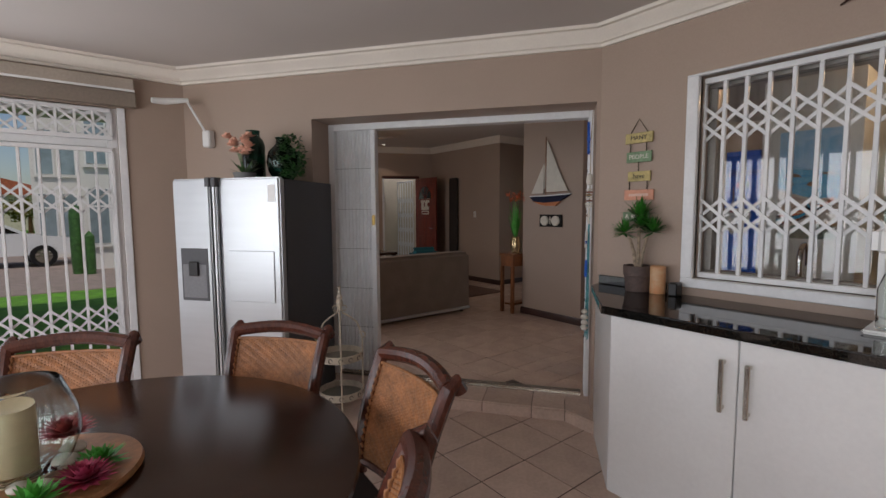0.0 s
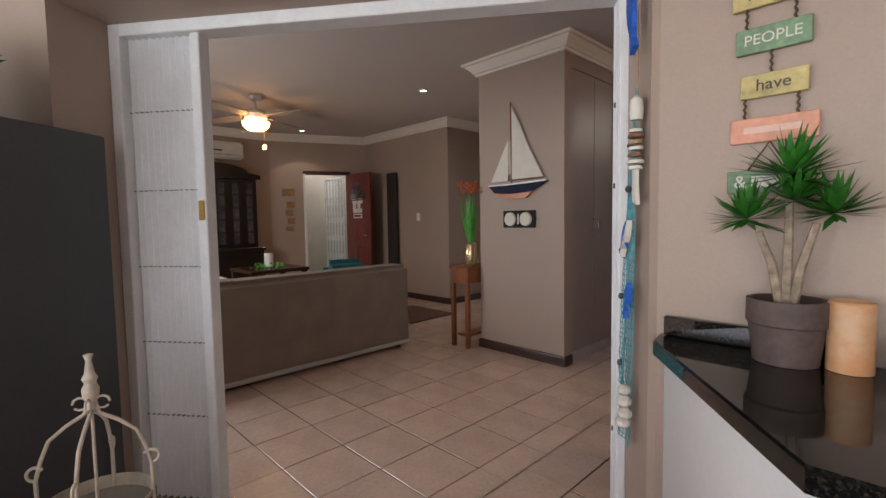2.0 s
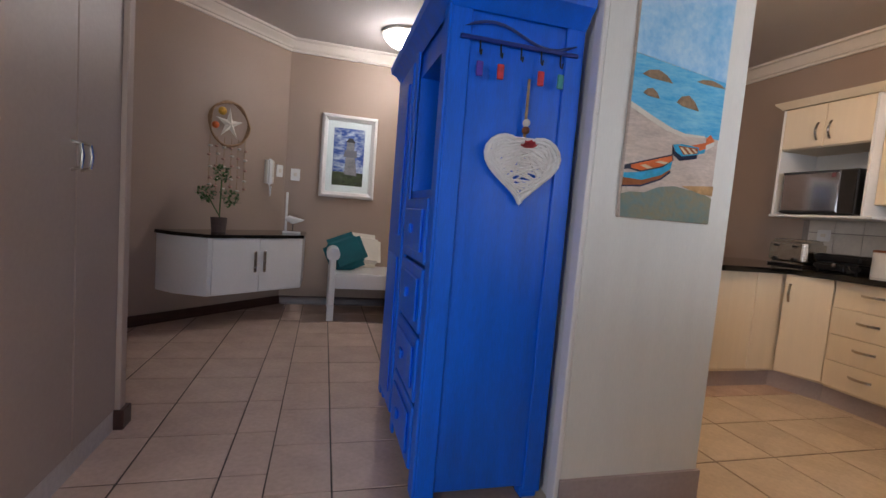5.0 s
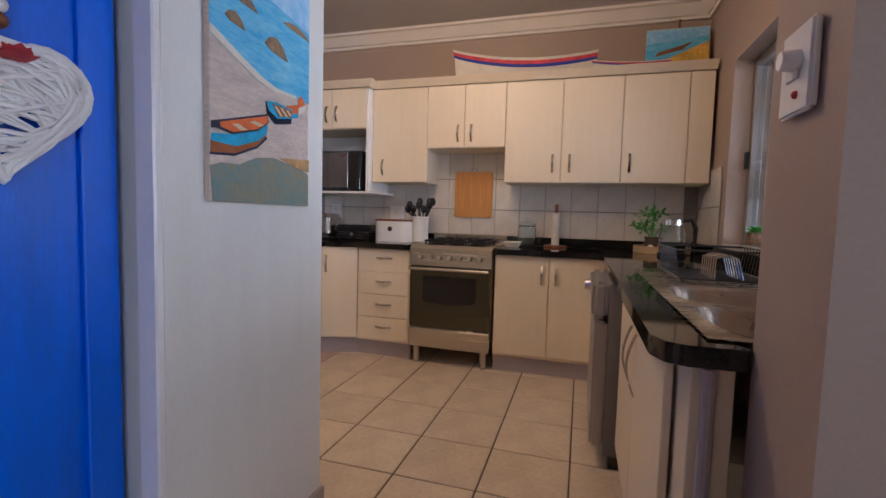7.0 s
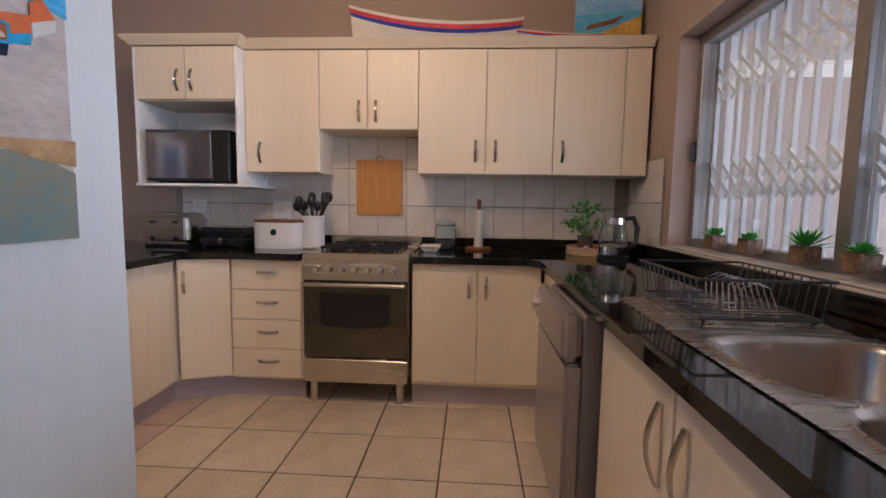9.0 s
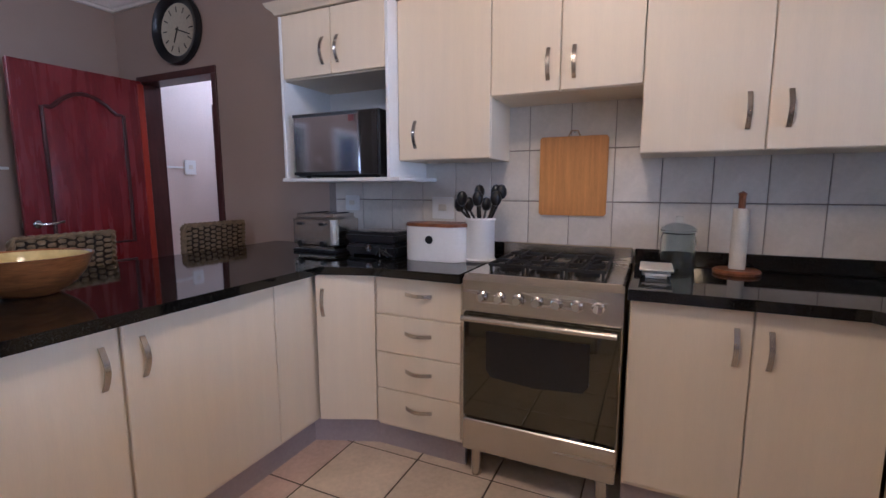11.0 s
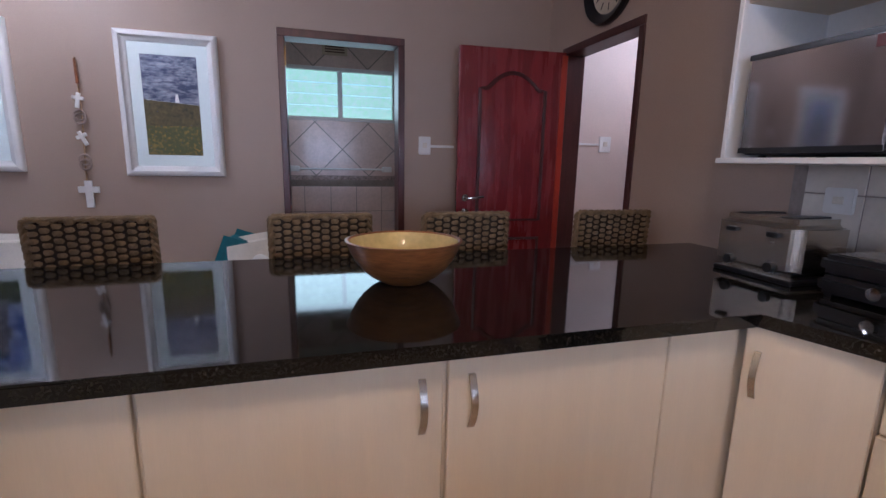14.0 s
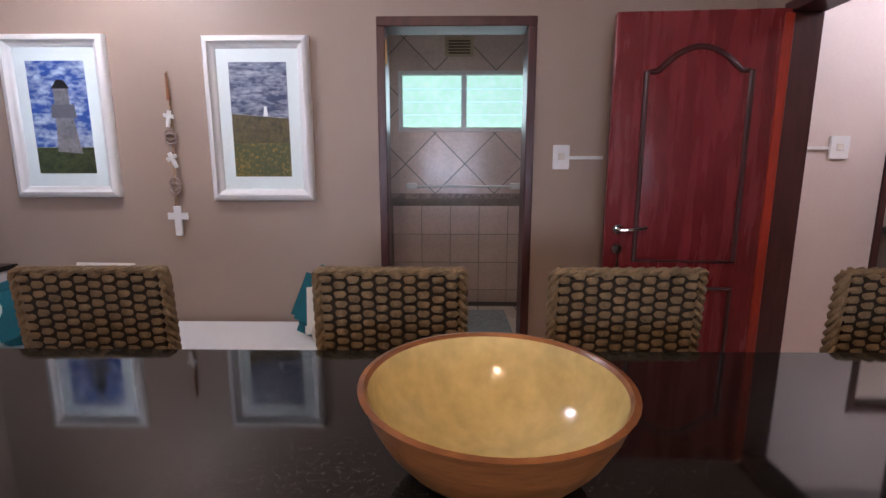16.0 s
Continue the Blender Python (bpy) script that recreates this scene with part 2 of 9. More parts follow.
def bx(x0, x1, y0, y1, z0, z1, bev=0.0, bm=None, m=None, seg=1):
    bm = bm or bmesh.new()
    r = bmesh.ops.create_cube(bm, size=1)["verts"]
    t = Matrix.Translation(((x0 + x1) / 2, (y0 + y1) / 2, (z0 + z1) / 2)) @ Matrix.Diagonal((abs(x1 - x0), abs(y1 - y0), abs(z1 - z0), 1))
    bmesh.ops.transform(bm, matrix=(m @ t) if m else t, verts=r)
    if bev:
        es = {e for v in r for e in v.link_edges}
        bmesh.ops.bevel(bm, geom=list(es), offset=bev, segments=seg, affect="EDGES", clamp_overlap=True)
    return bm


def prism(poly, z0, z1, bm=None, m=None, bev=0.0):
    """An upright prism on a polygon of (x, y)."""
    bm = bm or bmesh.new()
    a = [bm.verts.new((x, y, z0)) for x, y in poly]
    b = [bm.verts.new((x, y, z1)) for x, y in poly]
    n = len(poly)
    fs = [bm.faces.new(a[::-1]), bm.faces.new(b)]
    for i in range(n):
        fs.append(bm.faces.new((a[i], a[(i + 1) % n], b[(i + 1) % n], b[i])))
    if bev:
        bmesh.ops.bevel(bm, geom=list(fs[1].edges), offset=bev, segments=2, affect="EDGES")
    if m:
        bmesh.ops.transform(bm, matrix=m, verts=bm.verts)
    return bm


def lathe(prof, x=0, y=0, z=0, n=24, bm=None, squash=1.0):
    bm = bm or bmesh.new()
    rings = []
    for r, h in prof:
        if r < 1e-4:
            rings.append([bm.verts.new((x, y, z + h))])
        else:
            rings.append([bm.verts.new((x + r * math.cos(2 * math.pi * i / n), y + squash * r * math.sin(2 * math.pi * i / n), z + h)) for i in range(n)])
    for a, b in zip(rings, rings[1:]):
        for i in range(n):
            j = (i + 1) % n
            if len(a) == 1 and len(b) == 1:
                continue
            if len(a) == 1:
                bm.faces.new((a[0], b[j], b[i]))
            elif len(b) == 1:
                bm.faces.new((a[i], a[j], b[0]))
            else:
                bm.faces.new((a[i], a[j], b[j], b[i]))
    return bm


def tube(pts, r, n=8, bm=None, closed=False):
    """A round bar along points; r: a radius, or one for each point."""
    bm = bm or bmesh.new()
    pts = [Vector(p) for p in pts]
    k = len(pts)
    rs = r if isinstance(r, (list, tuple)) else [r] * k
    rings, side = [], None
    for i, p in enumerate(pts):
        a = pts[i - 1] if (i or closed) else p
        b = pts[(i + 1) % k] if (i < k - 1 or closed) else p
        d = (b - a).normalized()
        if side is None:
            side = d.orthogonal().normalized()
        side = (side - d * side.dot(d))
        side = side.normalized() if side.length > 1e-6 else d.orthogonal().normalized()
        up = d.cross(side)
        rings.append([bm.verts.new(p + rs[i] * (math.cos(2 * math.pi * j / n) * side + math.sin(2 * math.pi * j / n) * up)) for j in range(n)])
    for i in range(k if closed else k - 1):
        a, b = rings[i], rings[(i + 1) % k]
        for j in range(n):
            bm.faces.new((a[j], a[(j + 1) % n], b[(j + 1) % n], b[j]))
    if not closed:
        bm.faces.new(rings[0][::-1])
        bm.faces.new(rings[-1])
    return bm


def arc(cx, cy, r, a0, a1, n=10):
    return [(cx + r * math.cos(radians(a0 + (a1 - a0) * i / n)), cy + r * math.sin(radians(a0 + (a1 - a0) * i / n))) for i in range(n + 1)]


def sweep(path, prof, bm=None):
    """A moulding along a wall line (x, y) with its room on the left; prof: (out from the wall, z), run closed."""
    bm = bm or bmesh.new()
    P = [Vector(p) for p in path]
    rings = []
    for i, p in enumerate(P):
        d0 = (p - P[i - 1]).normalized() if i else (P[1] - p).normalized()
        d1 = (P[i + 1] - p).normalized() if i < len(P) - 1 else d0
        n0, n1 = Vector((-d0.y, d0.x)), Vector((-d1.y, d1.x))
        mi = (n0 + n1).normalized()
        k = 1 / max(0.3, mi.dot(n0))
        rings.append([bm.verts.new((p.x + mi.x * k * o, p.y + mi.y * k * o, z)) for o, z in prof])
    n = len(prof)
    for a, b in zip(rings, rings[1:]):
        for j in range(n):
            bm.faces.new((a[j], a[(j + 1) % n], b[(j + 1) % n], b[j]))
    bm.faces.new(rings[0][::-1])
    bm.faces.new(rings[-1])
    return bm


def along(x0, y0, x1, y1):
    """The frame of a wall line: s along it, then out to its left, then up."""
    return pose(x0, y0, 0, 0, 0, math.degrees(math.atan2(y1 - y0, x1 - x0)))


def wall(name, x0, y0, x1, y1, thick, z0, z1, holes=(), material=None, label=""):
    """A wall whose face lies on the line and whose body lies to the right of it; holes: (s0, s1, z0, z1)."""
    m = along(x0, y0, x1, y1)
    n = math.hypot(x1 - x0, y1 - y0)
    bm = bmesh.new()
    cuts = sorted({0.0, n, *[h[0] for h in holes], *[h[1] for h in holes]})
    for a, b in zip(cuts, cuts[1:]):
        zs = [(z0, z1)]
        for h in holes:
            if h[0] <= a + 1e-6 and h[1] >= b - 1e-6:
                zs = [q for lo, hi in zs for q in ((lo, min(hi, h[2])), (max(lo, h[3]), hi)) if q[1] - q[0] > 1e-4]
        for lo, hi in zs:
            bx(a, b, -thick, 0, lo, hi, bm=bm, m=m)
    bmesh.ops.remove_doubles(bm, verts=bm.verts, dist=1e-5)
    ob = new(name, finish(name, bm, material or WALL, 0))
    return tagged(ob, label or "matt taupe painted plaster wall", "wall", kind="structure")


CT, CZ = 2.66, 2.55      # living and kitchen ceiling, foot of the cornice
SF, SC, SZ = -0.085, 2.475, 2.365   # sunroom floor, ceiling, foot of its cornice


def cornice(name, path, top, h=0.11):
    z = top - h
    prof = [(0, z), (0.022, z), (0.026, z + 0.018), (0.04, z + 0.024), (0.055, z + 0.05), (0.085, z + 0.075), (0.092, z + 0.088), (0.115, z + 0.092), (0.12, top), (0, top)]
    return tagged(new(name, finish(name, sweep(path, prof), CORN)), "cream painted moulded plaster cornice", "cornice", kind="structure")


def skirting(name, path, z=0.0, h=0.085, material=None):
    prof = [(0, z), (0.016, z), (0.016, z + h - 0.012), (0.008, z + h), (0, z + h)]
    return tagged(new(name, finish(name, sweep(path, prof), material or SKIRT)), "dark brown wooden skirting board", "skirting board", kind="structure")


# ---- structure ----
A = Vector((-1.18, 2.975))      # corner of the diagonal wall and the kitchen window wall
B = Vector((-3.719, 1.027))      # its far corner
DL = (A - B).length
DV = (A - B) / DL
DN = Vector((DV.y, -DV.x))     # into the sunroom


def diag(s, out=0.0):
    p = B + DV * s + DN * out
    return p.x, p.y


S_OL, S_OR = DL - 2.055, DL - 0.024   # the opening along it
wall("wall_diagonal", B.x, B.y, A.x, A.y, -0.40, SF, CT, [(S_OL, S_OR, -1, 2.04)])
wall("wall_kitchen_window", A.x, A.y, 3.4, A.y, -0.265, SF, CT, [(-0.58 - A.x, 1.50 - A.x, 0.965, 2.055)])
wall("wall_sunroom_west", B.x, -2.5, B.x, B.y, -0.2, SF, CT, [(0.25, 3.08, 0.0, 2.13)])
wall("wall_sunroom_south", B.x, -2.5, 3.4, -2.5, 0.2, SF, CT, [(0.8 + 1.5 * i, 2.05 + 1.5 * i, 0.25, 2.2) for i in range(4)])
wall("wall_sunroom_east", 3.4, -2.5, 3.4, 2.975, 0.2, SF, CT)
wall("wall_stub", -0.965, 3.25, -0.965, 3.77, 0.23, 0, CT)
wall("wall_east", 2.12, 3.24, 2.12, 8.4, 0.14, 0, CT, [(4.10, 4.93, -1, 2.03)])
wall("wall_north", -2.18, 8.4, 2.12, 8.4, -0.14, 0, CT, [(2.375, 3.135, -1, 2.04)])
wall("wall_hall_diagonal", -3.28, 7.3, -2.18, 8.4, -0.14, 0, CT)
wall("wall_hall_west", -3.28, 5.76, -3.28, 7.3, -0.14, 0, CT)
wall("wall_living_west", -8.05, 0.9, -7.95, 4.75, -0.2, 0, CT)
wall("wall_entry", -7.95, 4.75, -7.33, 6.2, -0.16, 0, CT, [(0.56, 1.255, -1, 2.03)])
wall("wall_living_north", -7.33, 6.2, -5.3, 6.2, -0.14, 0, CT)
wall("wall_passage_west", -5.3, 6.34, -5.3, 9.6, -0.14, 0, CT)
wall("wall_passage_north", -5.3, 7.5, -3.42, 7.5, -0.14, 0, CT, [(0.4, 1.2, -1, 2.04)])
# the opening in this wall is assumed, cut for the living room's added lamp
wall("wall_living_south", -8.05, 1.1, -4.0, 1.1, 0.1, 0, CT, [(2.55, 3.85, 0.8, 2.1)])
wall("wall_cupboard_block", -3.51, 4.84, -2.61, 4.84, -0.12, 0, CT)
tagged(new("wall_corner", finish("wall_corner", prism([(A.x, A.y), (A.x + 0.003, 3.238), diag(DL, -0.398)], 0, CT), WALL, 0)), "matt taupe painted plaster corner", "wall", kind="structure")
# room behind the passage, with a bright window
wall("wall_back_room", -5.5, 9.6, -2.9, 9.6, -0.14, 0, CT, [(0.8, 1.8, 1.0, 2.0)])
# bathroom and corridor
wall("wall_bath_west", -0.05, 8.54, -0.05, 10.3, -0.1, 0, CT, material=BATHT, label="pink-beige tiled bathroom wall")
wall("wall_bath_east", 1.5, 8.54, 1.5, 10.3, 0.1, 0, CT, material=BATHT, label="pink-beige tiled bathroom wall")
wall("wall_bath_north", -0.05, 10.3, 1.5, 10.3, -0.2, 0, CT, [(0.11, 1.33, 1.66, 2.21)], material=GROUTL, label="tiled bathroom wall")
wall("wall_corridor_east", 4.1, 6.6, 4.1, 10.3, 0.1, 0, CT)
wall("wall_corridor_north", 2.26, 8.75, 4.1, 8.75, -0.1, 0, CT, [(1.0, 1.7, -1, 2.04)], material=mat("pale_pink_paint", (0.66, 0.55, 0.5), 0.6, var=0.04), label="pale pink painted corridor wall")
wall("wall_corridor_south", 2.26, 6.6, 4.1, 6.6, 0.1, 0, CT)


def slab(name, poly, z0, z1, material, label, category):
    return tagged(new(name, finish(name, prism(poly, z0, z1), material, 0)), label, category, kind="structure")


slab("ceiling_sunroom", [(-4.2, -2.7), (3.6, -2.7), (3.6, 2.99), (-1.19, 2.99), (-3.75, 1.04), (-4.2, 1.04)], SC, SC + 0.05, CEIL, "plain off-white painted ceiling", "ceiling")
slab("ceiling_house", [(-8.4, 0.9), (-4.1, 0.98), (-1.33, 3.10), (4.3, 3.10), (4.3, 10.6), (-8.4, 10.6)], CT, CT + 0.06, CEIL, "plain off-white painted ceiling", "ceiling")
slab("roof", [(-8.5, -3), (4.5, -3), (4.5, 11), (-8.5, 11)], CT + 0.1, CT + 0.2, CEIL, "flat roof slab", "roof")

cornice("cornice_sunroom", [(3.4, A.y), (A.x, A.y), (B.x, B.y), (B.x, -2.5), (3.4, -2.5), (3.4, A.y - 0.01)], SC)
cornice("cornice_kitchen", [(-0.735, 3.24), (2.12, 3.24), (2.12, 8.4), (-2.18, 8.4), (-3.28, 7.3), (-3.28, 5.77)], CT)
cornice("cornice_block", [(-3.51, 5.75), (-3.51, 4.84), (-2.61, 4.84), (-2.61, 5.76)][::-1], CT)
cornice("cornice_living", [(-5.3, 7.45), (-5.3, 6.2), (-7.33, 6.2), (-7.95, 4.75), (-8.05, 1.1)], CT)
skirting("baseboard_north_left", [(0.15, 8.4), (-2.18, 8.4), (-3.28, 7.3), (-3.28, 5.77)])
skirting("baseboard_north_right", [(2.12, 8.4), (1.0, 8.4)])
skirting("baseboard_block", [(-2.61, 4.95), (-2.61, 4.84), (-3.51, 4.84), (-3.51, 5.75)])
skirting("baseboard_living", [(-5.3, 7.45), (-5.3, 6.2), (-7.33, 6.2), (-7.44, 5.94)])
skirting("baseboard_entry", [(-7.75, 5.22), (-7.95, 4.75), (-8.05, 1.1)])
skirting("baseboard_sunroom", [diag(S_OL - 0.02), (B.x, B.y), (B.x, 0.66)], SF, 0.09, TILE)

# ---- floors (base slabs; the tiles come last) ----
FLOOR_K = thing("floor_kitchen", 0, 5, 0, label="cream ceramic tile floor with dark grout", category="floor", kind="structure")
part("bed", prism([(-2.0, 3.245), (4.1, 3.245), (4.1, 10.4), (-2.0, 10.4)], -0.2, -0.006), GROUT, FLOOR_K, smooth=0)
FLOOR_L = thing("floor_living", -4, 4, 0, label="beige ceramic tile floor with dark grout", category="floor", kind="structure")
part("bed", prism([(-8.4, 1.0), (-4.3, 1.0), diag(0, -0.2), diag(DL, -0.2), (-1.24, 3.24), (-2.005, 3.24), (-2.005, 10.0), (-8.4, 10.0)], -0.2, -0.006), GROUT, FLOOR_L, smooth=0)
FLOOR_S = thing("floor_sunroom", 0, 0, SF, label="beige ceramic tile floor laid square with dark grout", category="floor", kind="structure")
part("bed", prism([(-4.1, -2.7), (3.6, -2.7), (3.6, 3.0), (-1.169, 3.0), (-4.1, 1.0)], SF - 0.12, SF - 0.006), GROUT, FLOOR_S, smooth=0)

# ---- the wide doorway between sunroom and living room ----
M_D = along(B.x, B.y, A.x, A.y)


def dd(s0, s1, o0, o1, z0, z1, bev=0.0, bm=None):
    """A box on the diagonal wall: along it, in from its sunroom face, up."""
    return bx(s0, s1, o0, o1, z0, z1, bev, bm, M_D)


step = thing("step", *diag(2.2, 0.05), SF, label="low tiled step along the wide doorway", category="step", kind="structure")
STEP_END = diag(DL - 0.19)
SIDE_END = (-1.085, 2.85)
part("core", prism([diag(S_OL, -0.249), diag(S_OL, 0.0), STEP_END, SIDE_END, (-1.19, 2.985), diag(DL - 0.03, -0.249)][::-1], SF, -0.014), GROUT, step, smooth=0)
for i in range(6):
    s0, s1 = S_OL + i * 0.345 - 0.085, S_OL + (i + 1) * 0.345 - 0.085
    s0, s1 = max(s0, S_OL) + 0.004, min(s1, DL - 0.19)
    if s1 - s0 < 0.02:
        continue
    part("tile", dd(s0, s1, -0.012, 0.249, -0.012, 0.002, 0.003), TILE, step)
    part("tile", dd(s0, s1, -0.012, 0.003, SF, -0.014, 0.003), TILE, step)
part("tile", prism([diag(DL - 0.186, -0.249), diag(DL - 0.186, 0.012), (SIDE_END[0], SIDE_END[1] - 0.012), (-1.15, 2.97), diag(DL - 0.03, -0.249)][::-1], -0.012, 0.002), TILE, step, smooth=0)
part("tile", bx(0.012, Vector((SIDE_END[0] - STEP_END[0], SIDE_END[1] - STEP_END[1])).length, -0.012, 0.003, SF, -0.014, 0.003, m=along(*STEP_END, *SIDE_END)), TILE, step)
sd = thing("sliding_door_frame", *diag(DL - 1.0, -0.30), 0, label="white aluminium sliding door frame with floor track", category="door frame", kind="structure")
part("jamb", dd(S_OL, S_OL + 0.05, 0.25, 0.35, 0.0, 2.04, 0.004), WFRAME, sd)
part("jamb", dd(S_OR - 0.03, S_OR, 0.25, 0.36, 0.0, 2.04, 0.004), WFRAME, sd)
for o, w_ in ((0.262, 0.012), (0.30, 0.006), (0.335, 0.012)):
    part("jamb_rib", dd(S_OR - 0.033, S_OR - 0.029, o, o + w_, 0.03, 2.0, 0.002), WFRAME, sd)
for z_ in (0.42, 1.33, 1.62):
    part("screw", dd(S_OR - 0.038, S_OR - 0.029, 0.305, 0.315, z_, z_ + 0.02, 0.003), BLACK, sd)
part("head", dd(S_OL + 0.05, S_OR - 0.03, 0.25, 0.35, 1.99, 2.04, 0.004), WFRAME, sd)
for o in (0.275, 0.30, 0.325):
    part("track_rail", dd(S_OL + 0.05, S_OR - 0.05, o - 0.006, o + 0.006, 0.0, 0.022, 0.002), STEEL, sd)
part("track_plate", dd(S_OL + 0.05, S_OR - 0.05, 0.25, 0.35, -0.004, 0.006), STEEL, sd)
part("floor_stop", lathe([(0, 0.03), (0.014, 0.028), (0.016, 0.01), (0.016, 0)], *diag(DL - 1.0, -0.29), 0.018, 12), STEEL, sd)
gate = thing("folding_door", *diag(S_OL + 0.2, -0.30), 0, label="white pleated folding door pushed open", category="folding door")
for i in range(20):
    pm = M_D @ pose(S_OL + 0.054 + 0.0153 * i, 0.30, 0, 0, 0, 55 if i % 2 else -55)
    part("pleat", bx(-0.0128, 0.0128, -0.0014, 0.0014, 0.03, 1.99, m=pm), WFRAME, gate, smooth=0)
part("lead_post", dd(S_OL + 0.352, S_OL + 0.392, 0.268, 0.335, 0.025, 1.99, 0.004), WFRAME, gate)
GAP = mat("dark_gap", (0.22, 0.22, 0.23), 0.6)
for z in (0.40, 0.72, 1.045, 1.365, 1.69):
    for i in range(13):
        part("hinge_slot", dd(S_OL + 0.050 + 0.0236 * i, S_OL + 0.061 + 0.0236 * i, 0.2865, 0.296, z, z + 0.004), GAP, gate, smooth=0)
part("latch", dd(S_OL + 0.36, S_OL + 0.386, 0.26, 0.27, 1.24, 1.32, 0.004), mat("brass_latch", (0.6, 0.4, 0.12), 0.3, 0.8), gate)


# ---- security lattices ----
def lattice(name, m, width, z0, z1, bands, step_w, label, tilt=0.0, material=None):
    """Folding security lattice in the frame m: uprights and bands of crossed slats."""
    material = material or WFRAME
    g = thing(name, *m.translation, label=label, category="security gate")
    g.matrix_basis = m
    WORLDS[g.name] = m
    for z in (z0, z1 - 0.03):
        part("rail", bx(0, width, -0.015, 0.015, z, z + 0.03, 0.003), material, g, local=True)
    n = max(2, round(width / step_w))
    up = None
    for i in range(n + 1):
        x = width * i / n
        if up is None:
            up = part("upright", bx(-0.009, 0.009, -0.011, 0.011, z0 + 0.03, z1 - 0.03, 0.002), material, g, local=True)
            up.location.x = x
        else:
            o = new("upright", up.data)
            o.parent, o.location.x = g, x
    w = width / n
    for zb, rows, h in bands:
        slat = None
        for r in range(rows):
            for i in range(n):
                for sgn in (1, -1):
                    a = Vector((i * w, 0.014 * sgn, zb + r * h + (0 if sgn > 0 else h)))
                    b = Vector(((i + 1) * w, 0.014 * sgn, zb + r * h + (h if sgn > 0 else 0)))
                    c, d = (a + b) / 2, b - a
                    if slat is None:
                        q = d.length / 2 + 0.008
                        slat = finish("slat", bx(-q, q, -0.0025, 0.0025, -0.008, 0.008), material, 0)
                    o = new("slat", slat)
                    o.parent = g
                    o.matrix_basis = pose(*c, 0, -math.degrees(math.atan2(d.z, d.x)), 0)
    return g


# kitchen window: aluminium frame, two panes, lattice on the sunroom side
KW0, KW1, KZ0, KZ1 = -0.58, 1.50, 0.965, 2.055
win = thing("window_1", 0.74, 3.12, KZ0, label="white aluminium sliding kitchen window", category="window", kind="structure")
for x0, x1, z0, z1 in ((KW0, KW1, KZ0, KZ0 + 0.05), (KW0, KW1, KZ1 - 0.05, KZ1), (KW0, KW0 + 0.045, KZ0 + 0.05, KZ1 - 0.05), (KW1 - 0.045, KW1, KZ0 + 0.05, KZ1 - 0.05)):
    part("window_frame", bx(x0, x1, 3.08, 3.14, z0, z1, 0.004), GALU, win)
part("mullion", bx(0.46, 0.52, 3.085, 3.135, KZ0 + 0.05, KZ1 - 0.05, 0.004), GALU, win)
for x0, x1 in ((KW0 + 0.045, 0.46), (0.52, KW1 - 0.045)):
    p = part("pane", bx(x0, x1, 3.108, 3.112, KZ0 + 0.05, KZ1 - 0.05), PANER, win, smooth=0)
    p.visible_shadow = False
for x0, x1, z0, z1 in ((KW0 - 0.06, KW1 + 0.06, KZ1, KZ1 + 0.012), (KW0 - 0.06, KW1 + 0.06, KZ0 - 0.04, KZ0 + 0.01), (KW0 - 0.06, KW0, KZ0 + 0.01, KZ1), (KW1, KW1 + 0.06, KZ0 + 0.01, KZ1)):
    part("outer_frame", bx(x0, x1, 2.945, 3.0, z0, z1, 0.004), WFRAME, win)
part("latch", bx(1.465, 1.48, 3.14, 3.165, 1.42, 1.52, 0.003), BLACK, win)
lattice("window_security_gate", pose(KW0, 3.03, 0), KW1 - KW0, KZ0 + 0.012, KZ1 - 0.005, [(1.23, 2, 0.09), (1.72, 2, 0.09)], 0.098, "white folding steel security lattice across the kitchen window")
sill = thing("window_sill", 0.74, 3.2, 0.9, label="cream tiled kitchen window sill", category="window sill", kind="structure")
for i in range(12):
    x = KW0 + 0.185 * i
    part("tile", bx(x + 0.003, min(x + 0.182, KW1), 3.142, 3.252, 0.966, 0.974, 0.002), SPLASH, sill)

# sunroom glass door and transom in the west wall
gd = thing("window_2", -4.0, -0.9, 0.02, label="white framed glazed patio door with transom", category="window", kind="structure")
for y in (-2.25, -1.33, -0.4, 0.51):
    part("post", bx(-3.827, -3.747, y, y + 0.07, 0.02, 2.13, 0.004), WFRAME, gd)
for z in (0.0, 1.835, 2.07):
    part("rail", bx(-3.822, -3.752, -2.18, 0.51, z, z + 0.06, 0.004), WFRAME, gd)
for y0, y1 in ((-2.18, -1.33), (-1.26, -0.4), (-0.33, 0.51)):
    for z0, z1 in ((0.06, 1.835), (1.895, 2.07)):
        p = part("pane", bx(-3.789, -3.785, y0, y1, z0, z1), PANE, gd, smooth=0)
        p.visible_shadow = False
part("jamb_cover", bx(-3.742, -3.702, 0.58, 0.63, SF, 2.13, 0.004), WFRAME, gd)
lattice("patio_security_gate", pose(-3.732, -2.2, 0, 0, 0, 90), 2.74, 0.04, 1.83, [(0.45, 2, 0.1), (1.35, 2, 0.1)], 0.105, "white folding steel security lattice on the patio door")
lattice("transom_security_gate", pose(-3.732, -2.2, 0, 0, 0, 90), 2.74, 1.89, 2.12, [(1.905, 2, 0.1)], 0.105, "white steel security lattice over the transom")
bl = thing("roller_blind", -3.657, -0.9, 2.13, label="beige roller blind rolled up in its box", category="blind")
part("cassette", bx(-3.712, -3.607, -2.4, 0.69, 2.245, 2.335, 0.006), mat("beige_blind_box", (0.42, 0.36, 0.30), 0.6), bl)
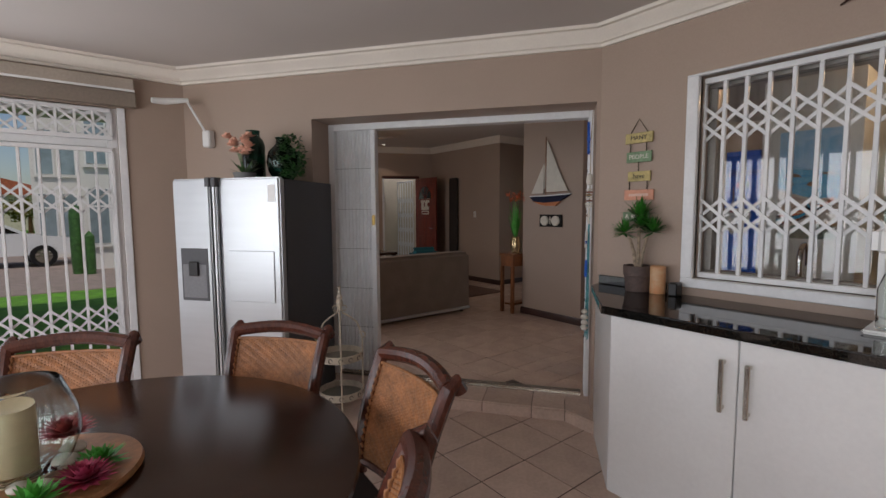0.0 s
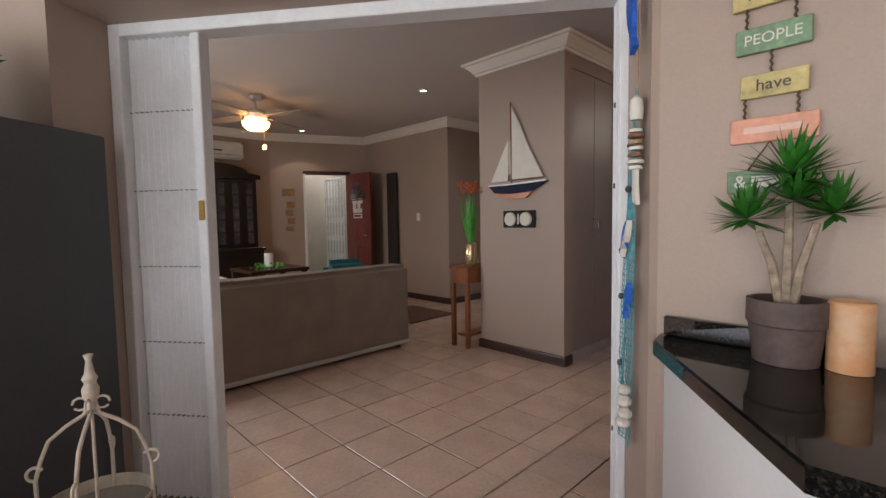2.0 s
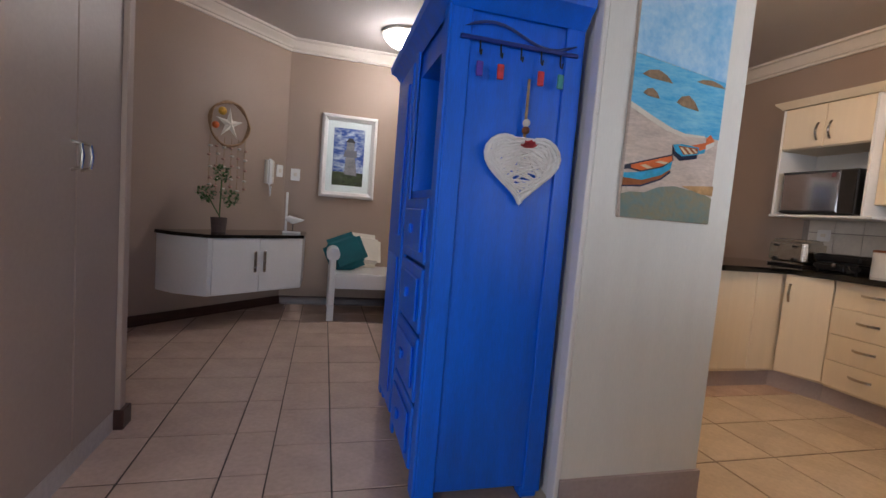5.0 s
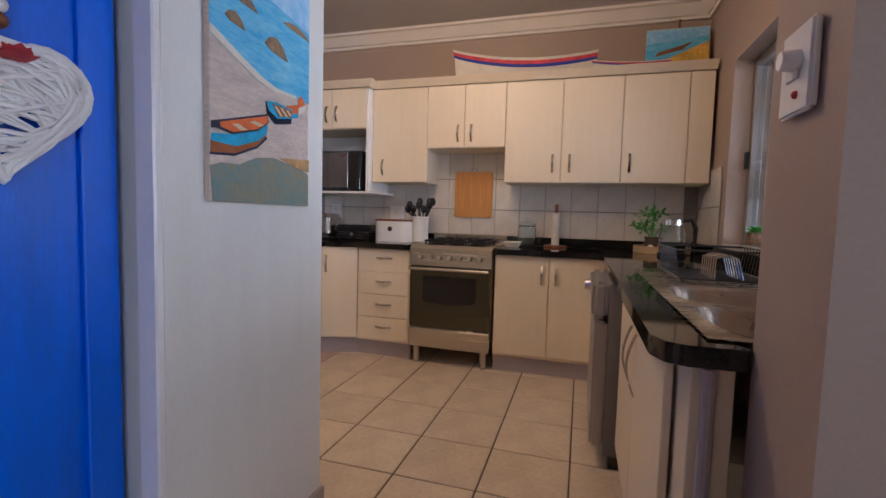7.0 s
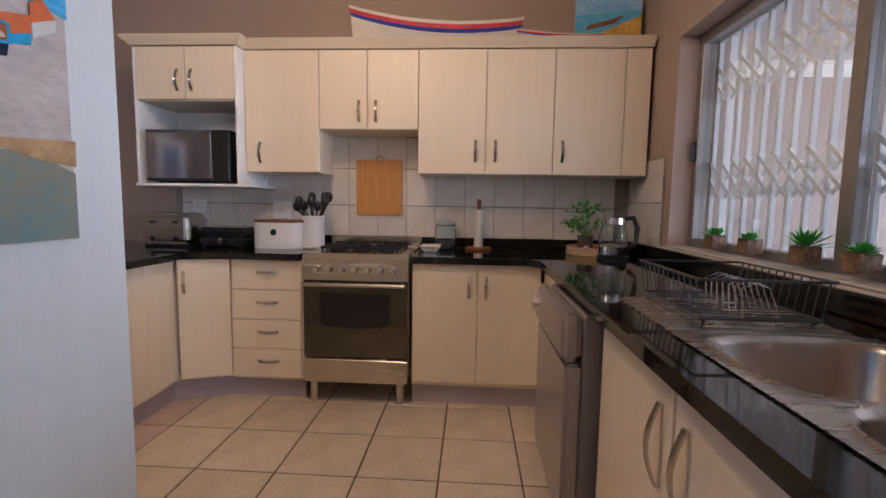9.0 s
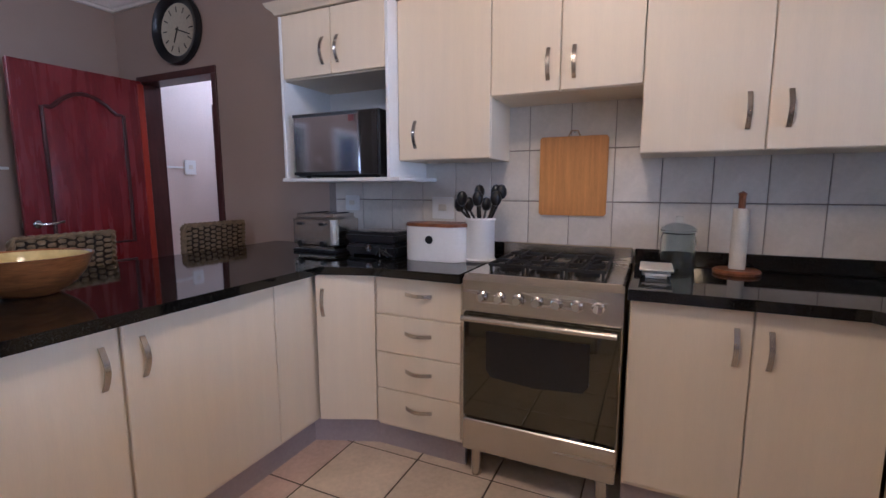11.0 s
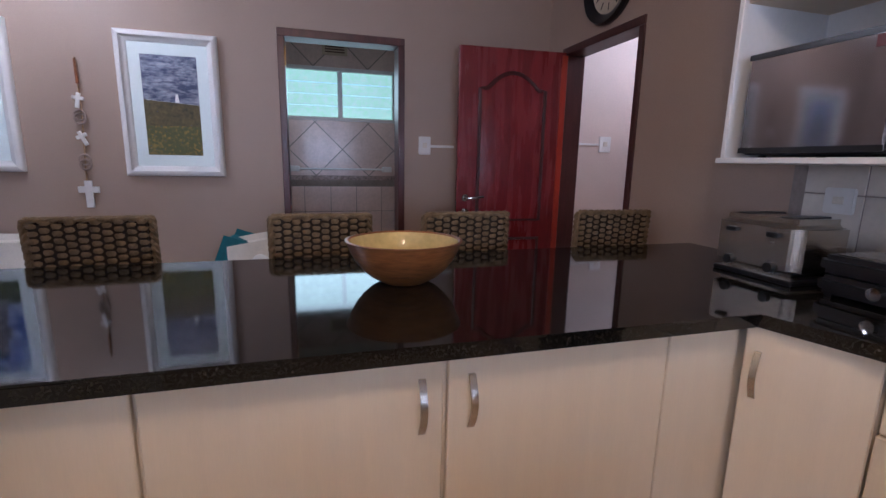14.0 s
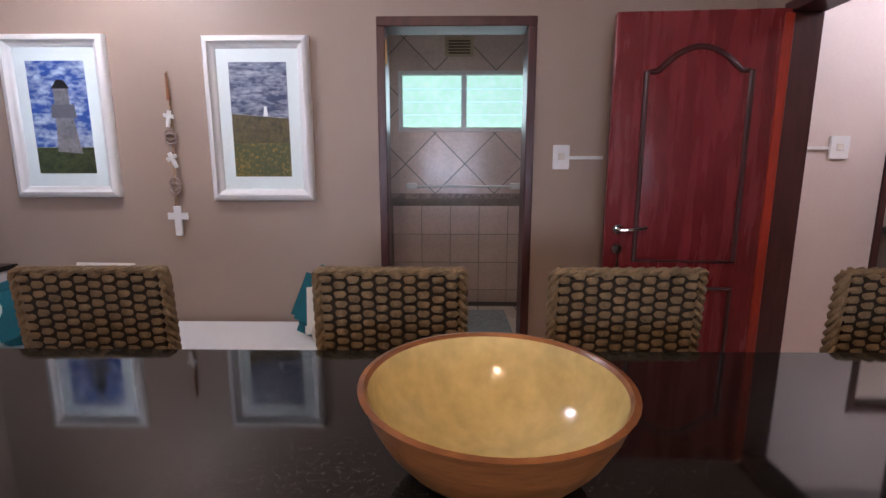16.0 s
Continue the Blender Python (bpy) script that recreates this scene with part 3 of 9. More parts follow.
part("lower_band", bx(-3.707, -3.637, -2.4, 0.70, 2.135, 2.245, 0.004), mat("dark_beige_blind", (0.26, 0.21, 0.17), 0.7), bl)
part("white_edge", bx(-3.609, -3.603, -2.4, 0.692, 2.24, 2.255), WHITE, bl)
# tall windows on the other sides of the sunroom
for i in range(4):
    x0 = B.x + 0.8 + 1.5 * i
    w = thing("window_%d" % (3 + i), x0 + 0.6, -2.6, 0.25, label="tall white framed sunroom window", category="window", kind="structure")
    for a, b, c, d in ((x0, x0 + 1.25, 0.25, 0.31), (x0, x0 + 1.25, 2.14, 2.2), (x0, x0 + 0.06, 0.31, 2.14), (x0 + 1.19, x0 + 1.25, 0.31, 2.14)):
        part("window_frame", bx(a, b, -2.64, -2.56, c, d, 0.004), WFRAME, w)
    p = part("pane", bx(x0 + 0.06, x0 + 1.19, -2.602, -2.598, 0.31, 2.14), PANE, w, smooth=0)
    p.visible_shadow = False


# unseen window, added round the lamp that brightens the living room
lw = thing("window_9", -4.85, 1.05, 0.8, label="white framed living room window, unseen and added to light the room", category="window", kind="structure")
for a, b, c, d in ((-5.5, -4.2, 0.8, 0.86), (-5.5, -4.2, 2.04, 2.1), (-5.5, -5.44, 0.86, 2.04), (-4.26, -4.2, 0.86, 2.04), (-4.88, -4.82, 0.86, 2.04)):
    part("window_frame", bx(a, b, 1.02, 1.08, c, d, 0.004), WFRAME, lw)


# ---- doors ----
def frame_x(name, y, x0, x1, h, material, depth=0.16, label="dark stained wooden door frame"):
    f = thing(name, (x0 + x1) / 2, y, 0, label=label, category="door frame", kind="structure")
    a, b = y - 0.012, y + depth - 0.012
    part("jamb", bx(x0 - 0.045, x0, a, b, 0, h, 0.004), material, f)
    part("jamb", bx(x1, x1 + 0.045, a, b, 0, h, 0.004), material, f)
    part("head", bx(x0 - 0.045, x1 + 0.045, a, b, h, h + 0.05, 0.004), material, f)
    return f


def frame_y(name, x, y0, y1, h, material, depth=0.16, label="red-brown stained wooden door frame"):
    f = thing(name, x, (y0 + y1) / 2, 0, label=label, category="door frame", kind="structure")
    a, b = x - 0.012, x + depth - 0.012
    part("jamb", bx(a, b, y0 - 0.045, y0, 0, h, 0.004), material, f)
    part("jamb", bx(a, b, y1, y1 + 0.045, 0, h, 0.004), material, f)
    part("head", bx(a, b, y0 - 0.045, y1 + 0.045, h, h + 0.05, 0.004), material, f)
    return f


frame_x("door_1", 8.4, 0.2, 0.95, 2.03, DFRAME)
part("strike", bx(0.2, 0.206, 8.40, 8.43, 1.85, 1.97), mat("old_brass", (0.35, 0.22, 0.08), 0.4, 0.7), bpy.data.objects["door_1"])
frame_y("door_2", 2.12, 7.375, 8.135, 2.01, DFRAME)


def panel_door(m, w, h, t, material, label, name="door_leaf", arched=True, handle_at=0.06, edge=None):
    """A leaf with a raised arched panel over a lower one; hinge at x = w."""
    d = thing(name, *m.translation, label=label, category="door")
    d.matrix_basis = m
    WORLDS[d.name] = m
    part("slab", bx(0, w, -t / 2, t / 2, 0.01, h, 0.004), material, d, local=True)

    def outline(z0, z1, x0, x1, rise):
        n = 20
        top = [(x1 - (x1 - x0) * i / n, z1 - rise + rise * math.sin(math.pi * min(1, max(0, (i / n - 0.12) / 0.76))) ** 0.8) for i in range(n + 1)] if rise else [(x1, z1), (x0, z1)]
        return [(x0, z0), (x1, z0)] + top

    for side in (-1, 1):
        for z0, z1, rise in ((0.84, h - 0.16, 0.11 if arched else 0), (0.16, 0.70, 0)):
            o = outline(z0, z1, 0.15, w - 0.15, rise)
            part("moulding", tube([(x, side * (t / 2 + 0.002), z) for x, z in o], 0.014, 8, closed=True), edge or material, d, local=True)
            c = Vector((w / 2, (z0 + z1) / 2))
            bm = bmesh.new()
            a = [bm.verts.new((x, side * (t / 2 + 0.001), z)) for x, z in o]
            kx, kz = 1 - 0.045 / (w / 2 - 0.15), 1 - 0.09 / (z1 - z0)
            b = [bm.verts.new((c.x + (x - c.x) * kx, side * (t / 2 + 0.011), c.y + (z - c.y) * kz)) for x, z in o]
            for i in range(len(o)):
                bm.faces.new((a[i], a[(i + 1) % len(o)], b[(i + 1) % len(o)], b[i]))
            bm.faces.new(b)
            part("raised_panel", bm, material, d, local=True)
        part("rosette", lathe([(0, 0.012), (0.024, 0.010), (0.027, 0)], 0, 0, 0, 20), CHROME, d, local=True).matrix_basis = pose(handle_at, side * t / 2, 1.0, -90 * side, 0, 0)
        part("rosette", lathe([(0, 0.012), (0.024, 0.010), (0.027, 0)], 0, 0, 0, 20), CHROME, d, local=True).matrix_basis = pose(handle_at, side * t / 2, 0.90, -90 * side, 0, 0)
        part("lever_handle", tube([(handle_at, side * t / 2, 1.0), (handle_at, side * (t / 2 + 0.05), 1.0), (handle_at + 0.02, side * (t / 2 + 0.055), 1.002), (handle_at + 0.08, side * (t / 2 + 0.055), 1.004), (handle_at + 0.125, side * (t / 2 + 0.05), 1.012)], 0.008, 8), CHROME, d, local=True)
    return d


leaf = panel_door(pose(1.325, 8.175, 0, 0, 0, -3.4), 0.78, 2.02, 0.04, RED, "red-brown stained door with arched panel, standing open", edge=DFRAME)
part("keys", tube([(0.06, -0.04, 0.89), (0.062, -0.045, 0.85), (0.07, -0.045, 0.80), (0.055, -0.045, 0.79), (0.058, -0.045, 0.84)], 0.004, 6), CHROME, leaf, local=True)
part("edge_strip", bx(0.745, 0.79, -0.026, 0.026, 0.01, 2.0, 0.004), REDF, leaf, "orange-red stained hinge edge", local=True)
ef = thing("door_3", -7.6, 5.6, 0, label="dark stained front door frame", category="door frame", kind="structure")
M_E = along(-7.95, 4.75, -7.33, 6.2)
part("jamb", bx(0.515, 0.56, -0.012, 0.165, 0, 2.03, 0.004, m=M_E), WHITE, ef)
part("jamb", bx(1.255, 1.30, -0.012, 0.165, 0, 2.03, 0.004, m=M_E), DFRAME, ef)
part("head", bx(0.515, 1.30, -0.012, 0.165, 2.03, 2.08, 0.004, m=M_E), DFRAME, ef)
MAHO = mat("mahogany_front_door", (0.20, 0.03, 0.016), 0.5, var=0.3, stretch=(6, 6, 1))
MF = pose(-6.74, 5.87, 0, 0, 0, 180)
fl = thing("front_door_leaf", *MF.translation, label="mahogany front door with fanlight and small signs, standing open", category="door")
fl.matrix_basis = MF
WORLDS[fl.name] = MF
part("slab", bx(0, 0.70, -0.02, 0.02, 0.01, 2.02, 0.004), MAHO, fl, local=True)
for x0, x1 in ((0.09, 0.32), (0.38, 0.61)):
    for z0, z1 in ((0.14, 0.46), (0.55, 0.84), (0.93, 1.22)):
        part("panel", bx(x0, x1, 0.018, 0.032, z0, z1, 0.012), MAHO, fl, local=True)
half = [(0.35 + 0.235 * math.cos(math.pi * k / 14), 1.58 + 0.28 * math.sin(math.pi * k / 14)) for k in range(15)]
part("fanlight", prism(half, 0.019, 0.024, m=Matrix(((1, 0, 0, 0), (0, 0, 1, 0), (0, 1, 0, 0), (0, 0, 0, 1)))), DGLASS, fl, "dark glazed fanlight", local=True)
part("fanlight_frame", tube([(x, 0.024, z) for x, z in half], 0.012, 8, closed=True), MAHO, fl, local=True)
for k in (4, 7, 10):
    part("glazing_bar", tube([(0.35, 0.026, 1.58), (half[k][0], 0.026, half[k][1])], 0.009, 6), MAHO, fl, local=True)
for x in (0.27, 0.40):
    part("card", bx(x, x + 0.085, 0.0205, 0.0235, 1.43, 1.54), OFFW, fl, "small white card", local=True)
part("plaque", bx(0.22, 0.47, 0.0205, 0.028, 1.28, 1.355, 0.004), OFFW, fl, "white name plaque", local=True)
part("plaque_lettering", bx(0.25, 0.44, 0.028, 0.0295, 1.30, 1.335), mat("dark_red_letters", (0.2, 0.03, 0.03), 0.6), fl, local=True)
part("lever_handle", tube([(0.06, 0.02, 1.0), (0.06, 0.06, 1.0), (0.16, 0.065, 1.005)], 0.008, 8), CHROME, fl, local=True)


# ---- kitchen units ----
def handle(m, parent, n=0.13, material=None):
    """A bowed metal pull, upright in its own frame, standing out along -y."""
    pts = [(0, -0.024 * math.sin(math.pi * i / 10) - 0.004, n * (i / 10 - 0.5)) for i in range(11)]
    bm = bmesh.new()
    prev = None
    for p in pts:
        ring = [bm.verts.new((p[0] + a, p[1] + b, p[2])) for a, b in ((-0.008, 0.003), (0.008, 0.003), (0.008, -0.003), (-0.008, -0.003))]
        if prev:
            for j in range(4):
                bm.faces.new((prev[j], prev[(j + 1) % 4], ring[(j + 1) % 4], ring[j]))
        else:
            bm.faces.new(ring[::-1])
        prev = ring
    bm.faces.new(prev)
    bmesh.ops.transform(bm, matrix=m, verts=bm.verts)
    return part("handle", bm, material or STEEL, parent, "brushed metal bow handle")


def front_west(u, x, y0, y1, z0, z1, hand=None, horiz=False, name="door"):
    """A cupboard front facing west (-x), with a pull."""
    d = part(name, bx(x, x + 0.018, y0 + 0.002, y1 - 0.002, z0 + 0.002, z1 - 0.002, 0.003), CREAM, u)
    if hand:
        handle(pose(x, hand[0], hand[1], 90 if horiz else 0, 0, -90) if not horiz else pose(x, hand[0], hand[1], 0, 0, -90) @ pose(0, 0, 0, 0, 90, 0), d)
    return d


def front_south(u, y, x0, x1, z0, z1, hand=None):
    d = part("door", bx(x0 + 0.002, x1 - 0.002, y, y + 0.018, z0 + 0.002, z1 - 0.002, 0.003), CREAM, u)
    if hand:
        handle(pose(hand[0], y, hand[1], 0, 0, 0), d)
    return d


FX = 1.535   # fronts of the lower units on the stove wall
dr = thing("drawer_unit", 1.85, 5.49, 0, label="cream kitchen drawer unit with four drawers", category="cabinet")
part("carcass", bx(FX + 0.02, 2.09, 5.275, 5.70, 0.12, 0.84), CREAM, dr)
part("plinth", bx(FX + 0.05, FX + 0.07, 5.275, 5.72, 0, 0.12), PLINTH, dr)
for z0, z1 in ((0.661, 0.84), (0.485, 0.661), (0.31, 0.485), (0.134, 0.31)):
    off = 0.008 if z0 > 0.6 else 0
    front_west(dr, FX + off, 5.278, 5.70, z0, z1, (5.48, (z0 + z1) / 2 + 0.015), True, "drawer")
cu = thing("corner_cabinet", 1.75, 5.84, 0, label="cream corner kitchen cabinet with a slanted door", category="cabinet")
part("carcass", prism([(1.575, 5.71), (2.09, 5.71), (2.09, 6.5), (1.52, 6.5), (1.475, 6.0)], 0.12, 0.84), CREAM, cu)
part("plinth", prism([(1.595, 5.70), (1.615, 5.70), (1.485, 6.03), (1.465, 6.03)], 0, 0.12), PLINTH, cu)
M_C = along(1.43, 5.955, 1.54, 5.705)
cd = part("door", bx(0.002, 0.272, -0.0, 0.018, 0.14, 0.84, 0.003, m=M_C), CREAM, cu)
handle(M_C @ pose(0.035, 0, 0.71), cd)
rc = thing("base_cabinet", 1.85, 4.27, 0, label="cream two-door kitchen base cabinet beside the stove", category="cabinet")
part("carcass", bx(FX + 0.02, 2.09, 3.90, 4.63, 0.12, 0.84), CREAM, rc)
part("plinth", bx(FX + 0.05, FX + 0.07, 3.80, 4.63, 0, 0.12), PLINTH, rc)
front_west(rc, FX, 3.90, 4.257, 0.14, 0.84, (4.21, 0.71))
front_west(rc, FX, 4.257, 4.63, 0.14, 0.84, (4.305, 0.71))
# peninsula
pn = thing("peninsula_cabinet", 0.6, 6.2, 0, label="cream kitchen peninsula cabinets with three doors", category="cabinet")
part("carcass", bx(-0.86, 1.515, 5.99, 6.5, 0.12, 0.84), CREAM, pn)
part("back_panel", bx(-0.86, 1.52, 6.502, 6.52, 0.0, 0.84), CREAM, pn)
part("plinth", bx(-0.24, 1.475, 6.02, 6.04, 0, 0.12), PLINTH, pn)
front_south(pn, 5.97, -0.235, -0.003, 0.14, 0.84)
front_south(pn, 5.97, 0.002, 0.597, 0.14, 0.84, (0.545, 0.72))
front_south(pn, 5.97, 0.604, 1.198, 0.14, 0.84, (0.66, 0.72))
part("filler", bx(1.202, 1.43, 5.972, 5.99, 0.14, 0.84, 0.003), CREAM, pn)
# sink side
sk = thing("sink_cabinet", -0.15, 3.6, 0, label="cream two-door kitchen sink cabinet", category="cabinet")
part("carcass", bx(-0.70, 0.41, 3.26, 3.855, 0.12, 0.66), CREAM, sk)
part("end_panel", bx(-0.728, -0.71, 3.79, 3.86, 0.0, 0.84, 0.002), CREAM, sk)
part("drain_pipe", tube([(-0.745, 3.835, 0.0), (-0.745, 3.835, 0.84)], 0.012, 10), PLINTH, sk)
part("top_rail", bx(-0.705, 0.41, 3.83, 3.855, 0.66, 0.84), CREAM, sk)
part("plinth", bx(-0.66, 0.41, 3.78, 3.8, 0, 0.12), PLINTH, sk)
for x0, x1, hx in ((-0.60, -0.10, -0.16), (-0.095, 0.405, -0.04)):
    d = part("door", bx(x0 + 0.002, x1 - 0.002, 3.862, 3.88, 0.14, 0.84, 0.003), CREAM, sk)
    handle(pose(hx, 3.882, 0.66, 0, 0, 180), d, 0.19)
ci = thing("narrow_base_cabinet", 1.3, 3.6, 0, label="cream narrow base cabinet beside the dishwasher", category="cabinet")
part("carcass", bx(1.06, 1.58, 3.26, 3.86, 0.12, 0.84), CREAM, ci)
d = part("door", bx(1.07, 1.57, 3.862, 3.88, 0.02, 0.84, 0.003), CREAM, ci)
handle(pose(1.45, 3.882, 0.68, 0, 0, 180), d, 0.16)
dw = thing("dishwasher", 0.74, 3.65, 0, label="silver-grey freestanding dishwasher under the worktop", category="dishwasher")
DWM = mat("silver_grey_enamel", (0.40, 0.37, 0.36), 0.3, 0.6, var=0.05, bump=0.02)
part("body", bx(0.44, 1.04, 3.28, 3.93, 0.06, 0.825, 0.006), mat("grey_side_panel", (0.25, 0.225, 0.22), 0.45, 0.3, var=0.06), dw)
part("door", bx(0.44, 1.04, 3.932, 3.985, 0.10, 0.66, 0.012, seg=2), DWM, dw)
part("control_panel", bx(0.44, 1.04, 3.932, 4.0, 0.665, 0.83, 0.02, seg=3), DWM, dw)
part("knob", lathe([(0, 0.03), (0.024, 0.028), (0.03, 0)], 0, 0, 0, 20), CHROME, dw, local=True).matrix_basis = WORLDS[dw.name].inverted() @ pose(0.95, 4.0, 0.75, -90)
part("base", bx(0.46, 1.02, 3.5, 3.9, 0, 0.06), BLACK, dw)

# worktops
wt = thing("granite_worktop", 1.6, 5.0, 0.84, label="polished black speckled granite kitchen worktop", category="worktop")
part("peninsula_top", prism([(-0.885, 5.925), (1.43, 5.925), (1.50, 5.69), (1.50, 5.268), (2.118, 5.268), (2.118, 6.86), (-0.885, 6.86)], 0.842, 0.88, bev=0.006), GRANITE, wt)
part("stove_side_top", prism([(1.50, 4.638), (1.50, 3.985), (1.43, 3.925), (0.052, 3.925), (0.052, 3.242), (2.118, 3.242), (2.118, 4.638)], 0.842, 0.88, bev=0.004), GRANITE, wt)
part("sink_front_top", prism([(0.052, 3.925), (-0.69, 3.925), (-0.735, 3.905), (-0.75, 3.87), (-0.747, 3.775), (-0.733, 3.772), (-0.702, 3.80), (0.052, 3.80)], 0.842, 0.88), GRANITE, wt)
part("sink_back_top", bx(-0.702, 0.052, 3.242, 3.40, 0.842, 0.88), GRANITE, wt)
part("upstand", bx(2.085, 2.108, 5.268, 6.5, 0.882, 0.95, 0.003), GRANITE, wt)
part("upstand", bx(2.085, 2.108, 3.268, 4.638, 0.882, 0.95, 0.003), GRANITE, wt)
part("upstand", bx(-0.70, 2.085, 3.244, 3.266, 0.882, 0.95, 0.003), GRANITE, wt)

# wall units
UX = 1.80


def wall_unit(y0, y1, z0, doors, label, z1=2.10, x=UX):
    u = thing("wall_cabinet", (x + 2.1) / 2, (y0 + y1) / 2, z0, label=label, category="cabinet", group="kitchen wall cabinets")
    part("carcass", bx(x + 0.02, 2.118, y0 + 0.001, y1 - 0.001, z0, z1, 0.002), CREAM, u)
    for a, b, hy, hz in doors:
        front_west(u, x, a, b, z0, z1, (hy, hz) if hy else None)
    return u


wall_unit(5.25, 5.72, 1.36, [(5.25, 5.72, 5.625, 1.48)], "cream tall wall cabinet")
wall_unit(4.635, 5.25, 1.625, [(4.95, 5.25, 5.0, 1.735), (4.635, 4.95, 4.895, 1.735)], "cream short wall cabinet over the stove")
wall_unit(3.82, 4.635, 1.36, [(4.225, 4.635, 4.285, 1.5), (3.82, 4.225, 4.165, 1.5)], "cream two-door wall cabinet")
wall_unit(3.262, 3.82, 1.36, [(3.41, 3.82, 3.765, 1.5), (3.264, 3.41, None, None)], "cream wall cabinet in the corner")
mu = thing("microwave_cabinet", 1.9, 6.05, 1.28, label="cream wall cabinet with open microwave shelf", category="cabinet")
part("cupboard", bx(1.74, 2.118, 5.74, 6.36, 1.78, 2.10), CREAM, mu)
part("side_panel", bx(1.72, 2.118, 5.722, 5.74, 1.28, 2.10, 0.002), WHITE, mu)
part("side_panel", bx(1.72, 2.118, 6.36, 6.378, 1.28, 2.10, 0.002), WHITE, mu)
part("shelf", bx(1.70, 2.118, 5.66, 6.378, 1.262, 1.28, 0.002), WHITE, mu)
part("back", bx(2.10, 2.118, 5.742, 6.358, 1.282, 1.78), WHITE, mu)
front_west(mu, 1.72, 5.74, 6.05, 1.785, 2.10, (6.005, 1.90))
front_west(mu, 1.72, 6.05, 6.36, 1.785, 2.10, (6.095, 1.90))
pm = thing("cabinet_pelmet", 1.9, 4.9, 2.10, label="cream moulded pelmet along the wall cabinets", category="pelmet")
part("moulding", sweep([(2.118, 6.378), (1.72, 6.378), (1.72, 5.722), (1.80, 5.722), (1.80, 3.262)][::-1], [(0, 2.102), (-0.0, 2.102), (0.012, 2.104), (0.02, 2.12), (0.04, 2.135), (0.05, 2.155), (0, 2.155)][1:]), CREAM, pm)
part("top_board", bx(1.80, 2.118, 3.262, 5.722, 2.135, 2.154), CREAM, pm)
part("top_board", bx(1.72, 2.118, 5.723, 6.378, 2.135, 2.154), CREAM, pm)
# tall pantry unit that carries the beach painting
pa = thing("pantry_cupboard", -0.56, 5.4, 0, label="tall off-white pantry cupboard with a plain end panel", category="cupboard")
part("body", bx(-0.868, -0.244, 4.91, 5.915, 0.0, 2.40, 0.004), mat("white_melamine_panel", (0.74, 0.75, 0.71), 0.32, var=0.035, scale=2.5, fine=40, bump=0.04, stretch=(5, 5, 0.7)), pa)
part("edge_board", bx(-0.888, -0.868, 4.905, 4.96, 0.0, 2.40, 0.004), WHITE, pa)
part("plinth", bx(-0.872, -0.24, 4.896, 4.91, 0, 0.12), PLINTH, pa)

# ---- stove ----
st = thing("gas_stove", 1.8, 4.95, 0, label="stainless steel gas stove with dark glass oven door", category="stove")
SY0, SY1, SX = 4.648, 5.26, 1.505
part("body", bx(SX + 0.03, 2.08, SY0, SY1, 0.16, 0.86, 0.004), STEEL, st)
part("control_panel", prism([(SX, 0.735), (SX + 0.05, 0.735), (SX + 0.05, 0.88), (SX + 0.03, 0.88), (SX + 0.005, 0.86)], 0, SY1 - SY0, m=Matrix(((1, 0, 0, 0), (0, 0, 1, SY0), (0, 1, 0, 0), (0, 0, 0, 1)))), STEEL, st)
od = part("oven_door", bx(SX, SX + 0.03, SY0 + 0.004, SY1 - 0.004, 0.28, 0.73, 0.006), OVENG, st, "dark reflective glass oven door")
part("inner_window", prism(arc(0, 0, 0, 0, 0, 1)[:0] + [(-0.20, 0.50), (-0.18, 0.47), (0, 0.455), (0.18, 0.47), (0.20, 0.50), (0.20, 0.66), (-0.20, 0.66)], 0, 0.004, m=Matrix(((0, 0, 1, SX - 0.003), (1, 0, 0, 4.955), (0, 1, 0, 0), (0, 0, 0, 1)))), BLACK, od)
part("handle_bar", tube([(SX - 0.045, SY0 + 0.015, 0.715), (SX - 0.045, SY1 - 0.015, 0.715)], 0.012, 12), STEEL, od, "steel bar handle")
for y in (SY0 + 0.03, SY1 - 0.03):
    part("handle_post", tube([(SX, y, 0.715), (SX - 0.045, y, 0.715)], 0.008, 8), STEEL, od)
part("drawer", bx(SX, SX + 0.03, SY0 + 0.002, SY1 - 0.002, 0.13, 0.27, 0.005), STEEL, st)
for y in (SY0 + 0.05, SY1 - 0.05):
    for x in (SX + 0.05, 2.02):
        part("leg", lathe([(0.022, 0), (0.024, 0.13), (0, 0.13)], x, y, 0, 14), STEEL, st)
for i in range(7):
    y = SY1 - 0.085 - i * 0.0735
    kn = part("knob", lathe([(0, 0.034), (0.015, 0.033), (0.018, 0.012), (0.023, 0.008), (0.024, 0)], 0, 0, 0, 20), CHROME, st, local=True)
    kn.matrix_basis = WORLDS[st.name].inverted() @ pose(SX + 0.001, y, 0.80, 0, -90, 0)
part("hob", bx(SX + 0.03, 2.06, SY0 + 0.002, SY1 - 0.002, 0.86, 0.885, 0.008), STEEL, st)
part("back_rail", bx(2.06, 2.085, SY0, SY1, 0.86, 0.955, 0.004), STEEL, st)
for x in (1.70, 1.93):
    for y in (4.80, 4.955, 5.11):
        if x == 1.93 and y == 4.955:
            continue
        part("burner", lathe([(0, 0.028), (0.03, 0.028), (0.035, 0.02), (0.035, 0.015), (0.05, 0.012), (0.05, 0)], x, y, 0.885, 20), IRON, st)
